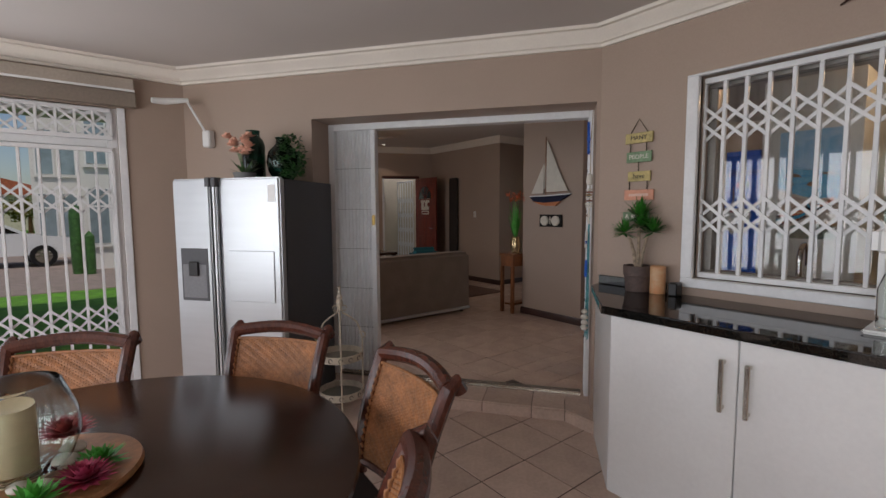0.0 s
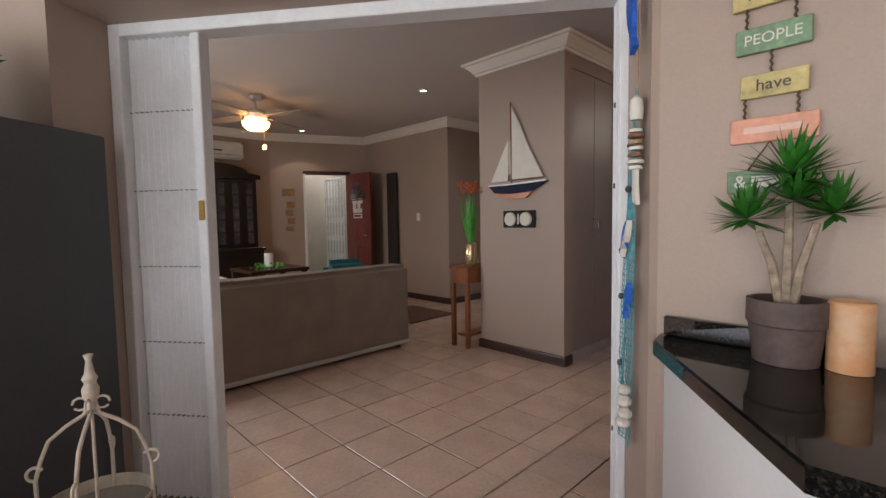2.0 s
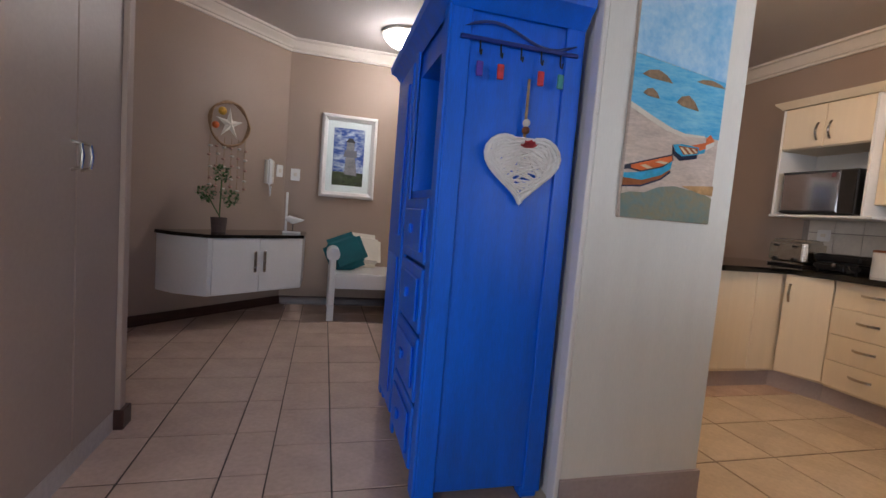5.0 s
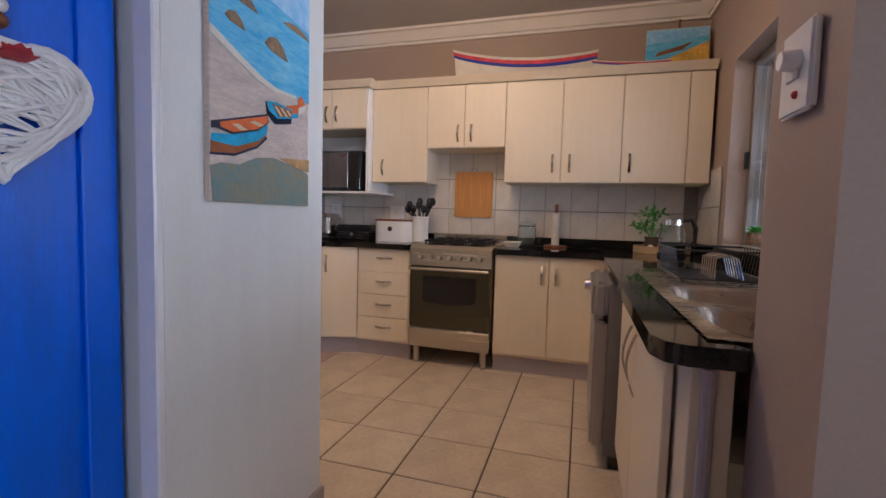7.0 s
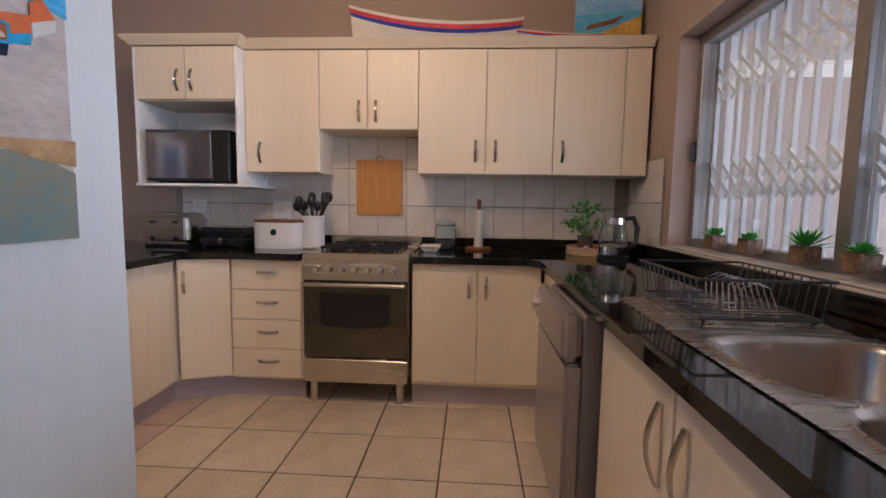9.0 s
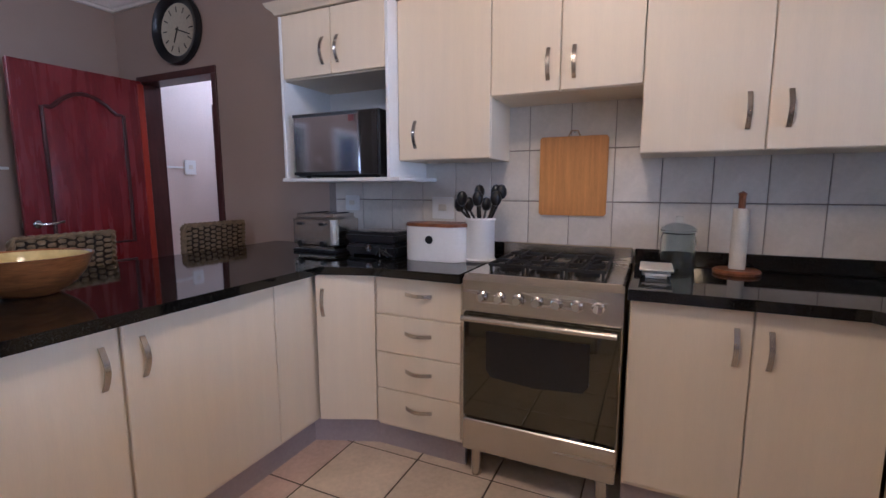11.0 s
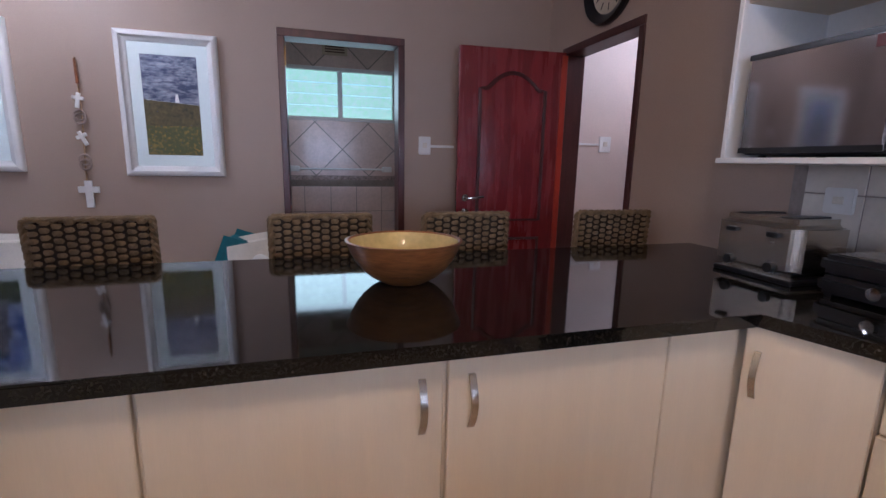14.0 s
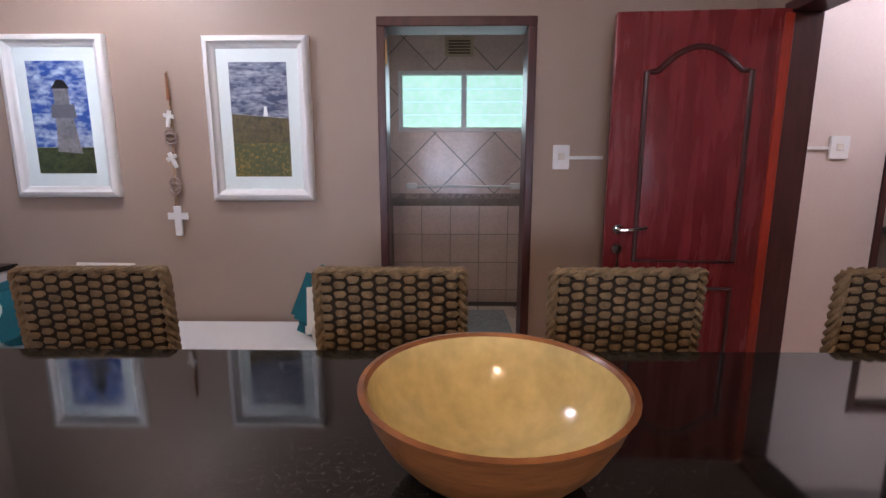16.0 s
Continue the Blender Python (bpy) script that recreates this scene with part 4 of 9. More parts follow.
for yc in (4.80, 4.955, 5.11):
    g = bmesh.new()
    for x in (1.62, 2.02):
        bx(x - 0.006, x + 0.006, yc - 0.073, yc + 0.073, 0.905, 0.917, bm=g)
    for y in (yc - 0.073, yc + 0.073):
        bx(1.62, 2.02, y - 0.006, y + 0.006, 0.905, 0.917, bm=g)
    for x in (1.70, 1.93):
        bx(x - 0.09, x + 0.09, yc - 0.005, yc + 0.005, 0.912, 0.926, bm=g)
        bx(x - 0.005, x + 0.005, yc - 0.07, yc + 0.07, 0.912, 0.926, bm=g)
    for x in (1.625, 2.015):
        for y in (yc - 0.068, yc + 0.068):
            bx(x - 0.006, x + 0.006, y - 0.005, y + 0.005, 0.884, 0.906, bm=g)
    part("pan_support", g, IRON, st)

# ---- blue cupboard ----
bc = thing("blue_cupboard", -1.15, 5.5, 0, label="cobalt blue painted wooden cupboard with open shelf and drawers", category="cupboard")
CX0, CX1, CY0, CY1 = -1.40, -0.905, 4.995, 6.02
part("side_panel", bx(CX0, CX1, CY0, CY0 + 0.03, 0.05, 1.78, 0.003), BLUE, bc)
part("side_panel", bx(CX0, CX1, CY1 - 0.03, CY1, 0.05, 1.78, 0.003), BLUE, bc)
for x0, x1 in ((CX0, CX0 + 0.07), (CX1 - 0.07, CX1)):
    part("stile", bx(x0, x1, CY0 - 0.012, CY0, 0.03, 1.78, 0.003), BLUE, bc)
part("back", bx(CX1 - 0.02, CX1, CY0 + 0.031, CY1 - 0.031, 0.05, 1.78), BLUE, bc)
part("shelf", bx(CX0 + 0.01, CX1 - 0.021, CY0 + 0.031, CY1 - 0.031, 1.13, 1.16), BLUE, bc)
part("lower_body", bx(CX0 + 0.02, CX1 - 0.021, CY0 + 0.031, CY1 - 0.031, 0.08, 1.129), BLUE, bc)
part("top_board", bx(CX0 + 0.01, CX1 - 0.021, CY0 + 0.031, CY1 - 0.031, 1.66, 1.78), BLUE, bc)
part("divider", bx(CX0 + 0.005, CX1 - 0.021, 5.50, 5.53, 1.16, 1.66), BLUE, bc)
part("cornice", sweep([(CX1, CY0 - 0.012), (CX0, CY0 - 0.012), (CX0, CY1), (CX1, CY1)][::-1], [(0, 1.76), (-0.001, 1.76), (-0.015, 1.775), (-0.03, 1.80), (-0.055, 1.82), (-0.06, 1.85), (0.0, 1.85)][1:]), BLUE, bc)
part("cap", bx(CX0 - 0.05, CX1, CY0 - 0.06, CY1 + 0.05, 1.842, 1.86, 0.004), BLUE, bc)
part("face_frame", bx(CX0 - 0.012, CX0, CY0 - 0.012, CY0 + 0.06, 0.03, 1.78, 0.003), BLUE, bc)
part("face_frame", bx(CX0 - 0.012, CX0, 5.49, 5.55, 0.03, 1.78, 0.003), BLUE, bc)
part("face_frame", bx(CX0 - 0.012, CX0, CY1 - 0.06, CY1, 0.03, 1.78, 0.003), BLUE, bc)
for i in range(4):
    z0 = 0.10 + i * 0.258
    d = part("drawer", bx(CX0 - 0.02, CX0, 5.06, 5.485, z0 + 0.006, z0 + 0.25, 0.006), BLUE, bc)
    part("drawer_panel", bx(CX0 - 0.03, CX0 - 0.02, 5.10, 5.445, z0 + 0.045, z0 + 0.21, 0.008), BLUE, d)
    part("pull", bx(CX0 - 0.045, CX0 - 0.03, 5.25, 5.30, z0 + 0.11, z0 + 0.15, 0.006), BLUE, d)
dl = part("door", bx(CX0 - 0.02, CX0, 5.555, 5.955, 0.10, 1.74, 0.006), BLUE, bc)
for z0, z1 in ((0.18, 0.85), (0.95, 1.66)):
    part("door_panel", bx(CX0 - 0.028, CX0 - 0.02, 5.61, 5.90, z0, z1, 0.008), BLUE, dl)
for y in (CY0 + 0.03, CY1 - 0.03):
    for x in (CX0 + 0.04, CX1 - 0.04):
        part("foot", bx(x - 0.035, x + 0.035, y - 0.03, y + 0.03, 0, 0.05, 0.006), BLUE, bc)

# ---- sofa ----
so = thing("sofa", -4.5, 3.2, 0, label="grey fabric sofa seen from behind", category="sofa")
SO = -4.06
part("backrest", bx(SO - 0.27, SO, 1.95, 4.42, 0.06, 0.80, 0.045, seg=3), SOFA, so)
part("base", bx(SO - 0.95, SO - 0.01, 1.96, 4.41, 0.03, 0.30, 0.02, seg=2), SOFA, so)
part("arm", bx(SO - 0.95, SO - 0.25, 4.2, 4.41, 0.25, 0.62, 0.06, seg=3), SOFA, so)
part("arm", bx(SO - 0.95, SO - 0.25, 1.96, 2.17, 0.25, 0.62, 0.06, seg=3), SOFA, so)
for y0, y1 in ((2.18, 3.18), (3.19, 4.19)):
    part("seat_cushion", bx(SO - 0.96, SO - 0.28, y0, y1, 0.30, 0.46, 0.05, seg=3), SOFA, so)
part("piping", bx(SO - 0.02, SO + 0.008, 2.55, 4.40, 0.03, 0.068, 0.008), PALE, so)
part("seam", tube([(SO + 0.001, 2.52, z) for z in (0.08, 0.4, 0.77)], 0.004, 6), BLACK, so)
part("throw", bx(SO - 0.2, SO - 0.05, 2.0, 2.75, 0.795, 0.825, 0.012, seg=2), OFFW, so)
for y in (2.05, 4.3):
    for x in (SO - 0.06, SO - 0.89):
        part("foot", lathe([(0.025, 0), (0.03, 0.04), (0, 0.04)], x, y, 0, 12), BLACK, so)

# ---- fridge ----
FR = pose(-2.417, 1.337, SF, 0, 0, math.degrees(math.atan2(DV.y, DV.x)))
fr = thing("double_door_fridge", *FR.translation, label="silver side-by-side fridge with water dispenser and dark sides", category="fridge")
fr.matrix_basis = FR
WORLDS[fr.name] = FR
FW, FH = 0.835, 1.66


def fb(name, x0, x1, y0, y1, z0, z1, material, bev=0.004, parent=None, label="", seg=1):
    return part(name, bx(x0, x1, y0, y1, z0, z1, bev, seg=seg), material, parent or fr, label, local=True)


fb("body", -FW, 0, 0.07, 0.68, 0.03, FH - 0.01, DGREY)
fb("freezer_door", -FW, -FW + 0.335, 0, 0.065, 0.05, FH, FRIDGE, 0.012, seg=3)
rd = fb("fridge_door", -FW + 0.345, 0, 0, 0.065, 0.05, FH, FRIDGE, 0.012, seg=3)
fb("handle", -FW + 0.30, -FW + 0.332, -0.035, -0.0, 0.20, FH - 0.01, FRIDGE, 0.01, seg=2)
fb("handle", -FW + 0.348, -FW + 0.38, -0.035, -0.0, 0.20, FH - 0.01, FRIDGE, 0.01, seg=2)
fb("handle_gap", -FW + 0.333, -FW + 0.347, -0.012, 0.06, 0.1, FH - 0.003, BLACK, 0)
fb("handle_cap", -FW + 0.296, -FW + 0.336, -0.038, 0.03, FH - 0.06, FH + 0.004, DGREY, 0.006)
fb("handle_cap", -FW + 0.344, -FW + 0.384, -0.038, 0.03, FH - 0.06, FH + 0.004, DGREY, 0.006)
fb("home_bar_door", -FW + 0.44, -0.05, -0.006, 0.0, 0.84, 1.18, FRIDGE, 0.003)
dsp = fb("dispenser", -FW + 0.05, -FW + 0.27, -0.004, 0.004, 0.83, 1.19, DGREY, 0.003)
fb("dispenser_niche", -FW + 0.065, -FW + 0.255, -0.0052, -0.004, 0.85, 1.08, mat("niche_grey", (0.17, 0.17, 0.18), 0.4), 0, dsp)
fb("dispenser_paddle", -FW + 0.12, -FW + 0.2, -0.02, -0.006, 1.0, 1.1, BLACK, 0.006, dsp)
fb("energy_label", -0.085, -0.03, -0.0015, 0.0, FH - 0.16, FH - 0.05, WHITE, 0)
for x in (-FW + 0.06, -0.06):
    fb("foot", x - 0.03, x + 0.03, 0.1, 0.6, 0, 0.03, BLACK, 0)

# ---- small builders ----
rng = random.Random(7)


def leaf_mesh(bm, base, tip, width, fold=0.25):
    """One pointed, folded leaf."""
    base, tip = Vector(base), Vector(tip)
    d = tip - base
    side = d.cross(Vector((0, 0, 1)))
    side = side.normalized() if side.length > 1e-5 else Vector((1, 0, 0))
    up = side.cross(d).normalized()
    mid = base + d * 0.45
    v = [bm.verts.new(p) for p in (base, mid + side * width, tip, mid - side * width, mid - up * width * fold)]
    for a, b, c in ((0, 1, 4), (1, 2, 4), (2, 3, 4), (3, 0, 4)):
        bm.faces.new((v[a], v[b], v[c]))


def rosette(bm, c, r, n, width, rise=0.5, tiers=3):
    for k in range(tiers):
        for i in range(n):
            a = 2 * math.pi * (i + 0.5 * k) / n + rng.uniform(-0.1, 0.1)
            q = rise * (k + 0.5) / tiers * 1.6
            q = min(1.45, q + rng.uniform(-0.12, 0.12))
            L = r * rng.uniform(0.85, 1.1) * (1 - 0.15 * k)
            leaf_mesh(bm, c, (c[0] + L * math.cos(a) * math.cos(q), c[1] + L * math.sin(a) * math.cos(q), c[2] + L * math.sin(q)), width)


def bush(bm, c, rx, ry, rz, n, leaf, width):
    for i in range(n):
        a, b = rng.uniform(0, 2 * math.pi), rng.uniform(-1, 1)
        k = rng.uniform(0.35, 1) ** 0.5
        s = math.sqrt(1 - b * b)
        p = Vector((c[0] + rx * k * s * math.cos(a), c[1] + ry * k * s * math.sin(a), c[2] + rz * k * b))
        d = Vector((rng.gauss(0, 1), rng.gauss(0, 1), rng.gauss(0.1, 0.8))).normalized() * leaf
        leaf_mesh(bm, p, p + d, width)


def ball(x, y, z, r, n=14, sz=1.0, bm=None):
    k = n // 2
    return lathe([(r * math.sin(math.pi * i / k), -r * sz * math.cos(math.pi * i / k)) for i in range(k + 1)], x, y, z, n, bm)


def flat(poly, m, t=0.002, bm=None):
    """A thin plate on a polygon of (x, z), its face towards -y of the frame m."""
    bm2 = prism([(x, z) for x, z in poly], 0, t)
    bmesh.ops.transform(bm2, matrix=m @ Matrix(((1, 0, 0, 0), (0, 0, -1, 0), (0, 1, 0, 0), (0, 0, 0, 1))), verts=bm2.verts)
    return bm2


def text(word, size, m, material, parent, name="lettering"):
    c = bpy.data.curves.new("word", "FONT")
    c.body, c.size, c.extrude, c.align_x, c.align_y = word, size, 0.0012, "CENTER", "CENTER"
    o = new("word", c)
    me = bpy.data.meshes.new_from_object(o.evaluated_get(bpy.context.evaluated_depsgraph_get()))
    bpy.data.objects.remove(o)
    me.materials.append(material)
    t = new(name, me)
    t.parent = parent
    t.matrix_basis = WORLDS[parent.name].inverted() @ m @ pose(0, 0, 0, 90, 0, 0)
    return t


# ---- kitchen things ----
cl = thing("wall_clock", 2.105, 7.67, 2.10, label="round black wall clock with cream face", category="clock")
CM = pose(2.118, 7.67, 2.33, 0, -90, 0)
for nm, prof, ma in (("rim", [(0.235, 0), (0.24, 0.02), (0.23, 0.045), (0.19, 0.03), (0.175, 0.012), (0.175, 0)], BLACK), ("face", [(0, 0.010), (0.176, 0.010), (0.176, 0)], mat("cream_dial", (0.62, 0.56, 0.42), 0.5))):
    bm = lathe(prof, n=40)
    bmesh.ops.transform(bm, matrix=CM, verts=bm.verts)
    part(nm, bm, ma, cl)
for i in range(12):
    part("numeral", bx(-0.004, 0.004, 0.115, 0.155, 0.011, 0.0125, m=CM @ pose(0, 0, 0, 0, 0, 30 * i)), BLACK, cl, smooth=0)
part("hand", bx(-0.004, 0.004, -0.02, 0.13, 0.013, 0.015, m=CM @ pose(0, 0, 0, 0, 0, 160)), BLACK, cl, smooth=0)
part("hand", bx(-0.005, 0.005, -0.02, 0.09, 0.015, 0.017, m=CM @ pose(0, 0, 0, 0, 0, 65)), BLACK, cl, smooth=0)

mw = thing("microwave", 1.9, 6.05, 1.28, label="black and silver microwave oven on the open shelf", category="microwave")
part("body", bx(1.74, 2.09, 5.79, 6.31, 1.29, 1.61, 0.006), BLACK, mw)
d = part("door", bx(1.722, 1.74, 5.90, 6.31, 1.295, 1.605, 0.006), mat("mirror_microwave_door", (0.25, 0.23, 0.23), 0.08, 0.9, var=0.05, bump=0), mw)
part("door_border", bx(1.719, 1.7225, 5.90, 6.31, 1.295, 1.312), BLACK, d)
part("door_border", bx(1.719, 1.7225, 5.90, 6.31, 1.588, 1.605), BLACK, d)
part("control_panel", bx(1.722, 1.74, 5.79, 5.897, 1.295, 1.605, 0.004), DGLASS, mw)
part("sticker", bx(1.718, 1.7215, 5.925, 5.955, 1.555, 1.585), mat("dark_sticker", (0.12, 0.02, 0.02), 0.4), mw)
for x in (1.78, 2.05):
    for y in (5.83, 6.27):
        part("foot", lathe([(0.012, 0), (0.012, 0.01), (0, 0.01)], x, y, 1.28, 8), BLACK, mw)

to = thing("toaster", 1.88, 6.25, 0.88, label="steel four-slice toaster with black feet", category="toaster")
part("shell", bx(1.76, 2.0, 6.09, 6.40, 0.895, 1.09, 0.03, seg=3), STEEL, to)
part("base", bx(1.765, 1.995, 6.10, 6.39, 0.88, 0.897, 0.004), BLACK, to)
for y in (6.17, 6.32):
    part("slot", bx(1.80, 1.97, y - 0.02, y + 0.02, 1.088, 1.094), BLACK, to)
    part("lever", bx(1.745, 1.765, y - 0.02, y + 0.02, 1.03, 1.045, 0.004), BLACK, to)
    part("dial", lathe([(0, 0.015), (0.016, 0.013), (0.018, 0)], 0, 0, 0, 14), BLACK, to, local=True).matrix_basis = WORLDS[to.name].inverted() @ pose(1.76, y, 0.93, 0, -90, 0)

sp = thing("sandwich_press", 1.86, 5.9, 0.88, label="black sandwich press with steel trim and coiled cable", category="sandwich press")
part("lower_half", bx(1.76, 1.98, 5.72, 6.03, 0.89, 0.945, 0.015, seg=2), BLACK, sp)
part("upper_half", bx(1.76, 1.98, 5.72, 6.03, 0.95, 1.005, 0.015, seg=2), BLACK, sp)
part("trim", bx(1.79, 1.95, 5.75, 6.0, 1.004, 1.009, 0.002), STEEL, sp)
part("dial", lathe([(0, 0.02), (0.018, 0.018), (0.02, 0)], 0, 0, 0, 14), CHROME, sp, local=True).matrix_basis = WORLDS[sp.name].inverted() @ pose(1.76, 5.87, 0.925, 0, -90, 0)
part("cable", tube([(1.75, 5.80 + 0.03 * math.sin(i * 1.3), 0.895 + 0.05 * abs(math.sin(i * 0.8))) if i % 2 else (1.74, 5.73 + 0.012 * i, 0.89) for i in range(9)], 0.006, 6), BLACK, sp)
for y in (5.75, 6.0):
    part("foot", bx(1.78, 1.95, y - 0.01, y + 0.01, 0.88, 0.892), BLACK, sp)

bb = thing("bread_bin", 1.9, 5.52, 0.88, label="white enamel bread bin with wooden lid", category="bread bin")
pts = arc(1.83, 5.62, 0.07, 90, 270, 8)
oval = [(1.83 + 0.085 * math.cos(a), 5.60 + 0.085 * math.sin(a)) for a in [math.pi * i / 8 for i in range(9)]] + [(1.83 + 0.085 * math.cos(a), 5.445 + 0.085 * math.sin(a)) for a in [math.pi + math.pi * i / 8 for i in range(9)]]
part("body", prism(oval, 0.881, 1.045, bev=0.004), WHITE, bb)
part("lid", prism([(1.83 + (x - 1.83) * 1.02, 5.5225 + (y - 5.5225) * 1.02) for x, y in oval], 1.046, 1.062, bev=0.004), WOOD, bb)
part("badge", lathe([(0, 0.006), (0.018, 0.005), (0.02, 0)], 0, 0, 0, 16), BLACK, bb, local=True).matrix_basis = WORLDS[bb.name].inverted() @ pose(1.744, 5.53, 0.985, 0, -90, 0)

cr = thing("utensil_crock", 1.88, 5.315, 0.88, label="white embossed crock full of black kitchen utensils", category="utensil holder")
part("crock", lathe([(0, 0.002), (0.07, 0.002), (0.076, 0.012), (0.07, 0.02), (0.068, 0.19), (0.074, 0.2), (0.072, 0.21), (0.062, 0.205), (0.06, 0.03), (0, 0.03)], 1.86, 5.315, 0.88, 28), WHITE, cr)
for i in range(9):
    a = 2.4 * i
    x, y = 1.86 + 0.05 * math.cos(a), 5.315 + 0.05 * math.sin(a)
    x2, y2 = 1.86 + 0.085 * math.cos(a), 5.315 + 0.10 * math.sin(a)
    u = part("utensil", tube([(x * 0.3 + 1.86 * 0.7, y * 0.3 + 5.315 * 0.7, 0.93), (x, y, 1.08), (x2, y2, 1.13 + 0.03 * (i % 3))], 0.006, 6), BLACK, cr)
    part("utensil_head", ball(x2, y2, 1.15 + 0.03 * (i % 3), 0.026, 10, 1.4), BLACK, u)

bd = thing("cutting_board", 2.09, 4.93, 1.09, label="bamboo cutting board leaning on the tiled wall", category="cutting board")
part("board", prism([(4.775 + x, 1.095 + z) for x, z in ((0.01, 0), (0.305, 0), (0.315, 0.01), (0.315, 0.365), (0.305, 0.375), (0.01, 0.375), (0, 0.365), (0, 0.01))], 0, 0.018, m=Matrix(((0, 0, 1, 2.086), (1, 0, 0, 0), (0, 1, 0, 0), (0, 0, 0, 1)))), BAMBOO, bd)
part("cord", tube([(2.09, 4.90, 1.465), (2.09, 4.915, 1.495), (2.09, 4.945, 1.495), (2.09, 4.96, 1.465)], 0.003, 6), ROPE, bd)
part("hook", bx(2.095, 2.108, 4.925, 4.935, 1.485, 1.50), CHROME, bd)

ja = thing("glass_jar", 2.0, 4.47, 0.88, label="clear glass storage jar with knobbed lid", category="jar")
part("jar", lathe([(0, 0.002), (0.065, 0.002), (0.07, 0.012), (0.07, 0.13), (0.062, 0.155), (0.066, 0.16), (0.06, 0.158), (0.064, 0.13), (0.064, 0.016), (0, 0.012)], 2.0, 4.47, 0.88, 24), GLASS, ja)
part("lid", lathe([(0.072, 0.162), (0.07, 0.175), (0.04, 0.195), (0.012, 0.2), (0.016, 0.215), (0.012, 0.228), (0, 0.23)], 2.0, 4.47, 0.88, 24), GLASS, ja)
bdish = thing("butter_dish", 1.78, 4.55, 0.88, label="cream ceramic butter dish", category="dish")
part("dish", bx(1.72, 1.90, 4.50, 4.60, 0.882, 0.915, 0.012, seg=2), OFFW, bdish)
part("rim", bx(1.71, 1.91, 4.49, 4.61, 0.912, 0.92, 0.003), OFFW, bdish)
pt = thing("paper_towel_stand", 2.0, 4.25, 0.88, label="wooden stand with a slim paper towel roll", category="paper towel holder")
part("base", lathe([(0, 0), (0.085, 0), (0.088, 0.01), (0.08, 0.018), (0, 0.018)], 2.0, 4.25, 0.88, 28), WOOD, pt)
part("roll", lathe([(0, 0.02), (0.03, 0.02), (0.03, 0.265), (0, 0.265)], 2.0, 4.25, 0.88, 20), OFFW, pt)
part("post", lathe([(0, 0.265), (0.013, 0.265), (0.013, 0.31), (0.016, 0.325), (0, 0.335)], 2.0, 4.25, 0.88, 14), WOOD, pt)

tr = thing("wooden_tray", 1.86, 3.5, 0.88, label="round light wooden tray in the worktop corner", category="tray")
part("base", lathe([(0, 0.002), (0.17, 0.002), (0.17, 0.01), (0, 0.01)], 1.86, 3.52, 0.88, 32), WOOD, tr)
part("rim", lathe([(0.17, 0.002), (0.182, 0.002), (0.182, 0.05), (0.172, 0.05), (0.17, 0.012)], 1.86, 3.52, 0.88, 32), mat("light_wood", (0.55, 0.38, 0.2), 0.5, var=0.2), tr)
for i, (x, y, ma) in enumerate(((1.78, 3.60, OFFW), (1.77, 3.545, CORAL), (1.79, 3.48, OFFW))):
    solid("small_egg", ball(x, y, 0.915, 0.022, 12, 1.2), ma, "small painted egg on the tray", "egg", "eggs")
hp = thing("herb_pot", 1.9, 3.58, 0.892, label="green leafy plant in a dark pot on the tray", category="potted plant")
part("pot", lathe([(0, 0.001), (0.04, 0.001), (0.05, 0.03), (0.045, 0.08), (0.05, 0.1), (0.042, 0.1), (0.04, 0.03), (0, 0.03)], 1.9, 3.58, 0.892, 18), TERRA, hp)
bm = bmesh.new()
bush(bm, (1.9, 3.58, 1.10), 0.12, 0.14, 0.09, 150, 0.045, 0.014)
for i in range(8):
    tube([(1.9, 3.58, 0.97), (1.9 + 0.08 * math.cos(i), 3.58 + 0.09 * math.sin(i), 1.10)], 0.0025, 5, bm)
part("foliage", bm, LEAFB, hp)
ke = thing("glass_kettle", 1.62, 3.47, 0.88, label="glass and steel electric kettle with black handle", category="kettle")
part("base", lathe([(0, 0.001), (0.085, 0.001), (0.085, 0.02), (0.07, 0.028), (0, 0.028)], 1.6, 3.5, 0.88, 28), BLACK, ke)
part("steel_band", lathe([(0, 0.03), (0.078, 0.03), (0.08, 0.075), (0, 0.075)], 1.6, 3.5, 0.88, 28), CHROME, ke)
part("glass_body", lathe([(0.079, 0.076), (0.078, 0.13), (0.062, 0.2), (0.058, 0.2), (0.074, 0.13), (0.075, 0.08)], 1.6, 3.5, 0.88, 28), GLASS, ke)
part("collar", lathe([(0.064, 0.2), (0.062, 0.235), (0, 0.24)], 1.6, 3.5, 0.88, 28), CHROME, ke)
part("handle", tube([(1.60, 3.44, 1.11), (1.605, 3.39, 1.115), (1.61, 3.365, 1.06), (1.61, 3.37, 0.98), (1.605, 3.41, 0.945)], 0.014, 8), BLACK, ke)

# sink, tap, rack, succulents
si = thing("steel_sink", -0.2, 3.6, 0.88, label="stainless steel double bowl sink with drainer", category="sink")
SINKM = mat("brushed_sink_steel", (0.52, 0.47, 0.41), 0.27, 1.0, var=0.06, scale=3, fine=80, bump=0.02, stretch=(14, 1, 1))


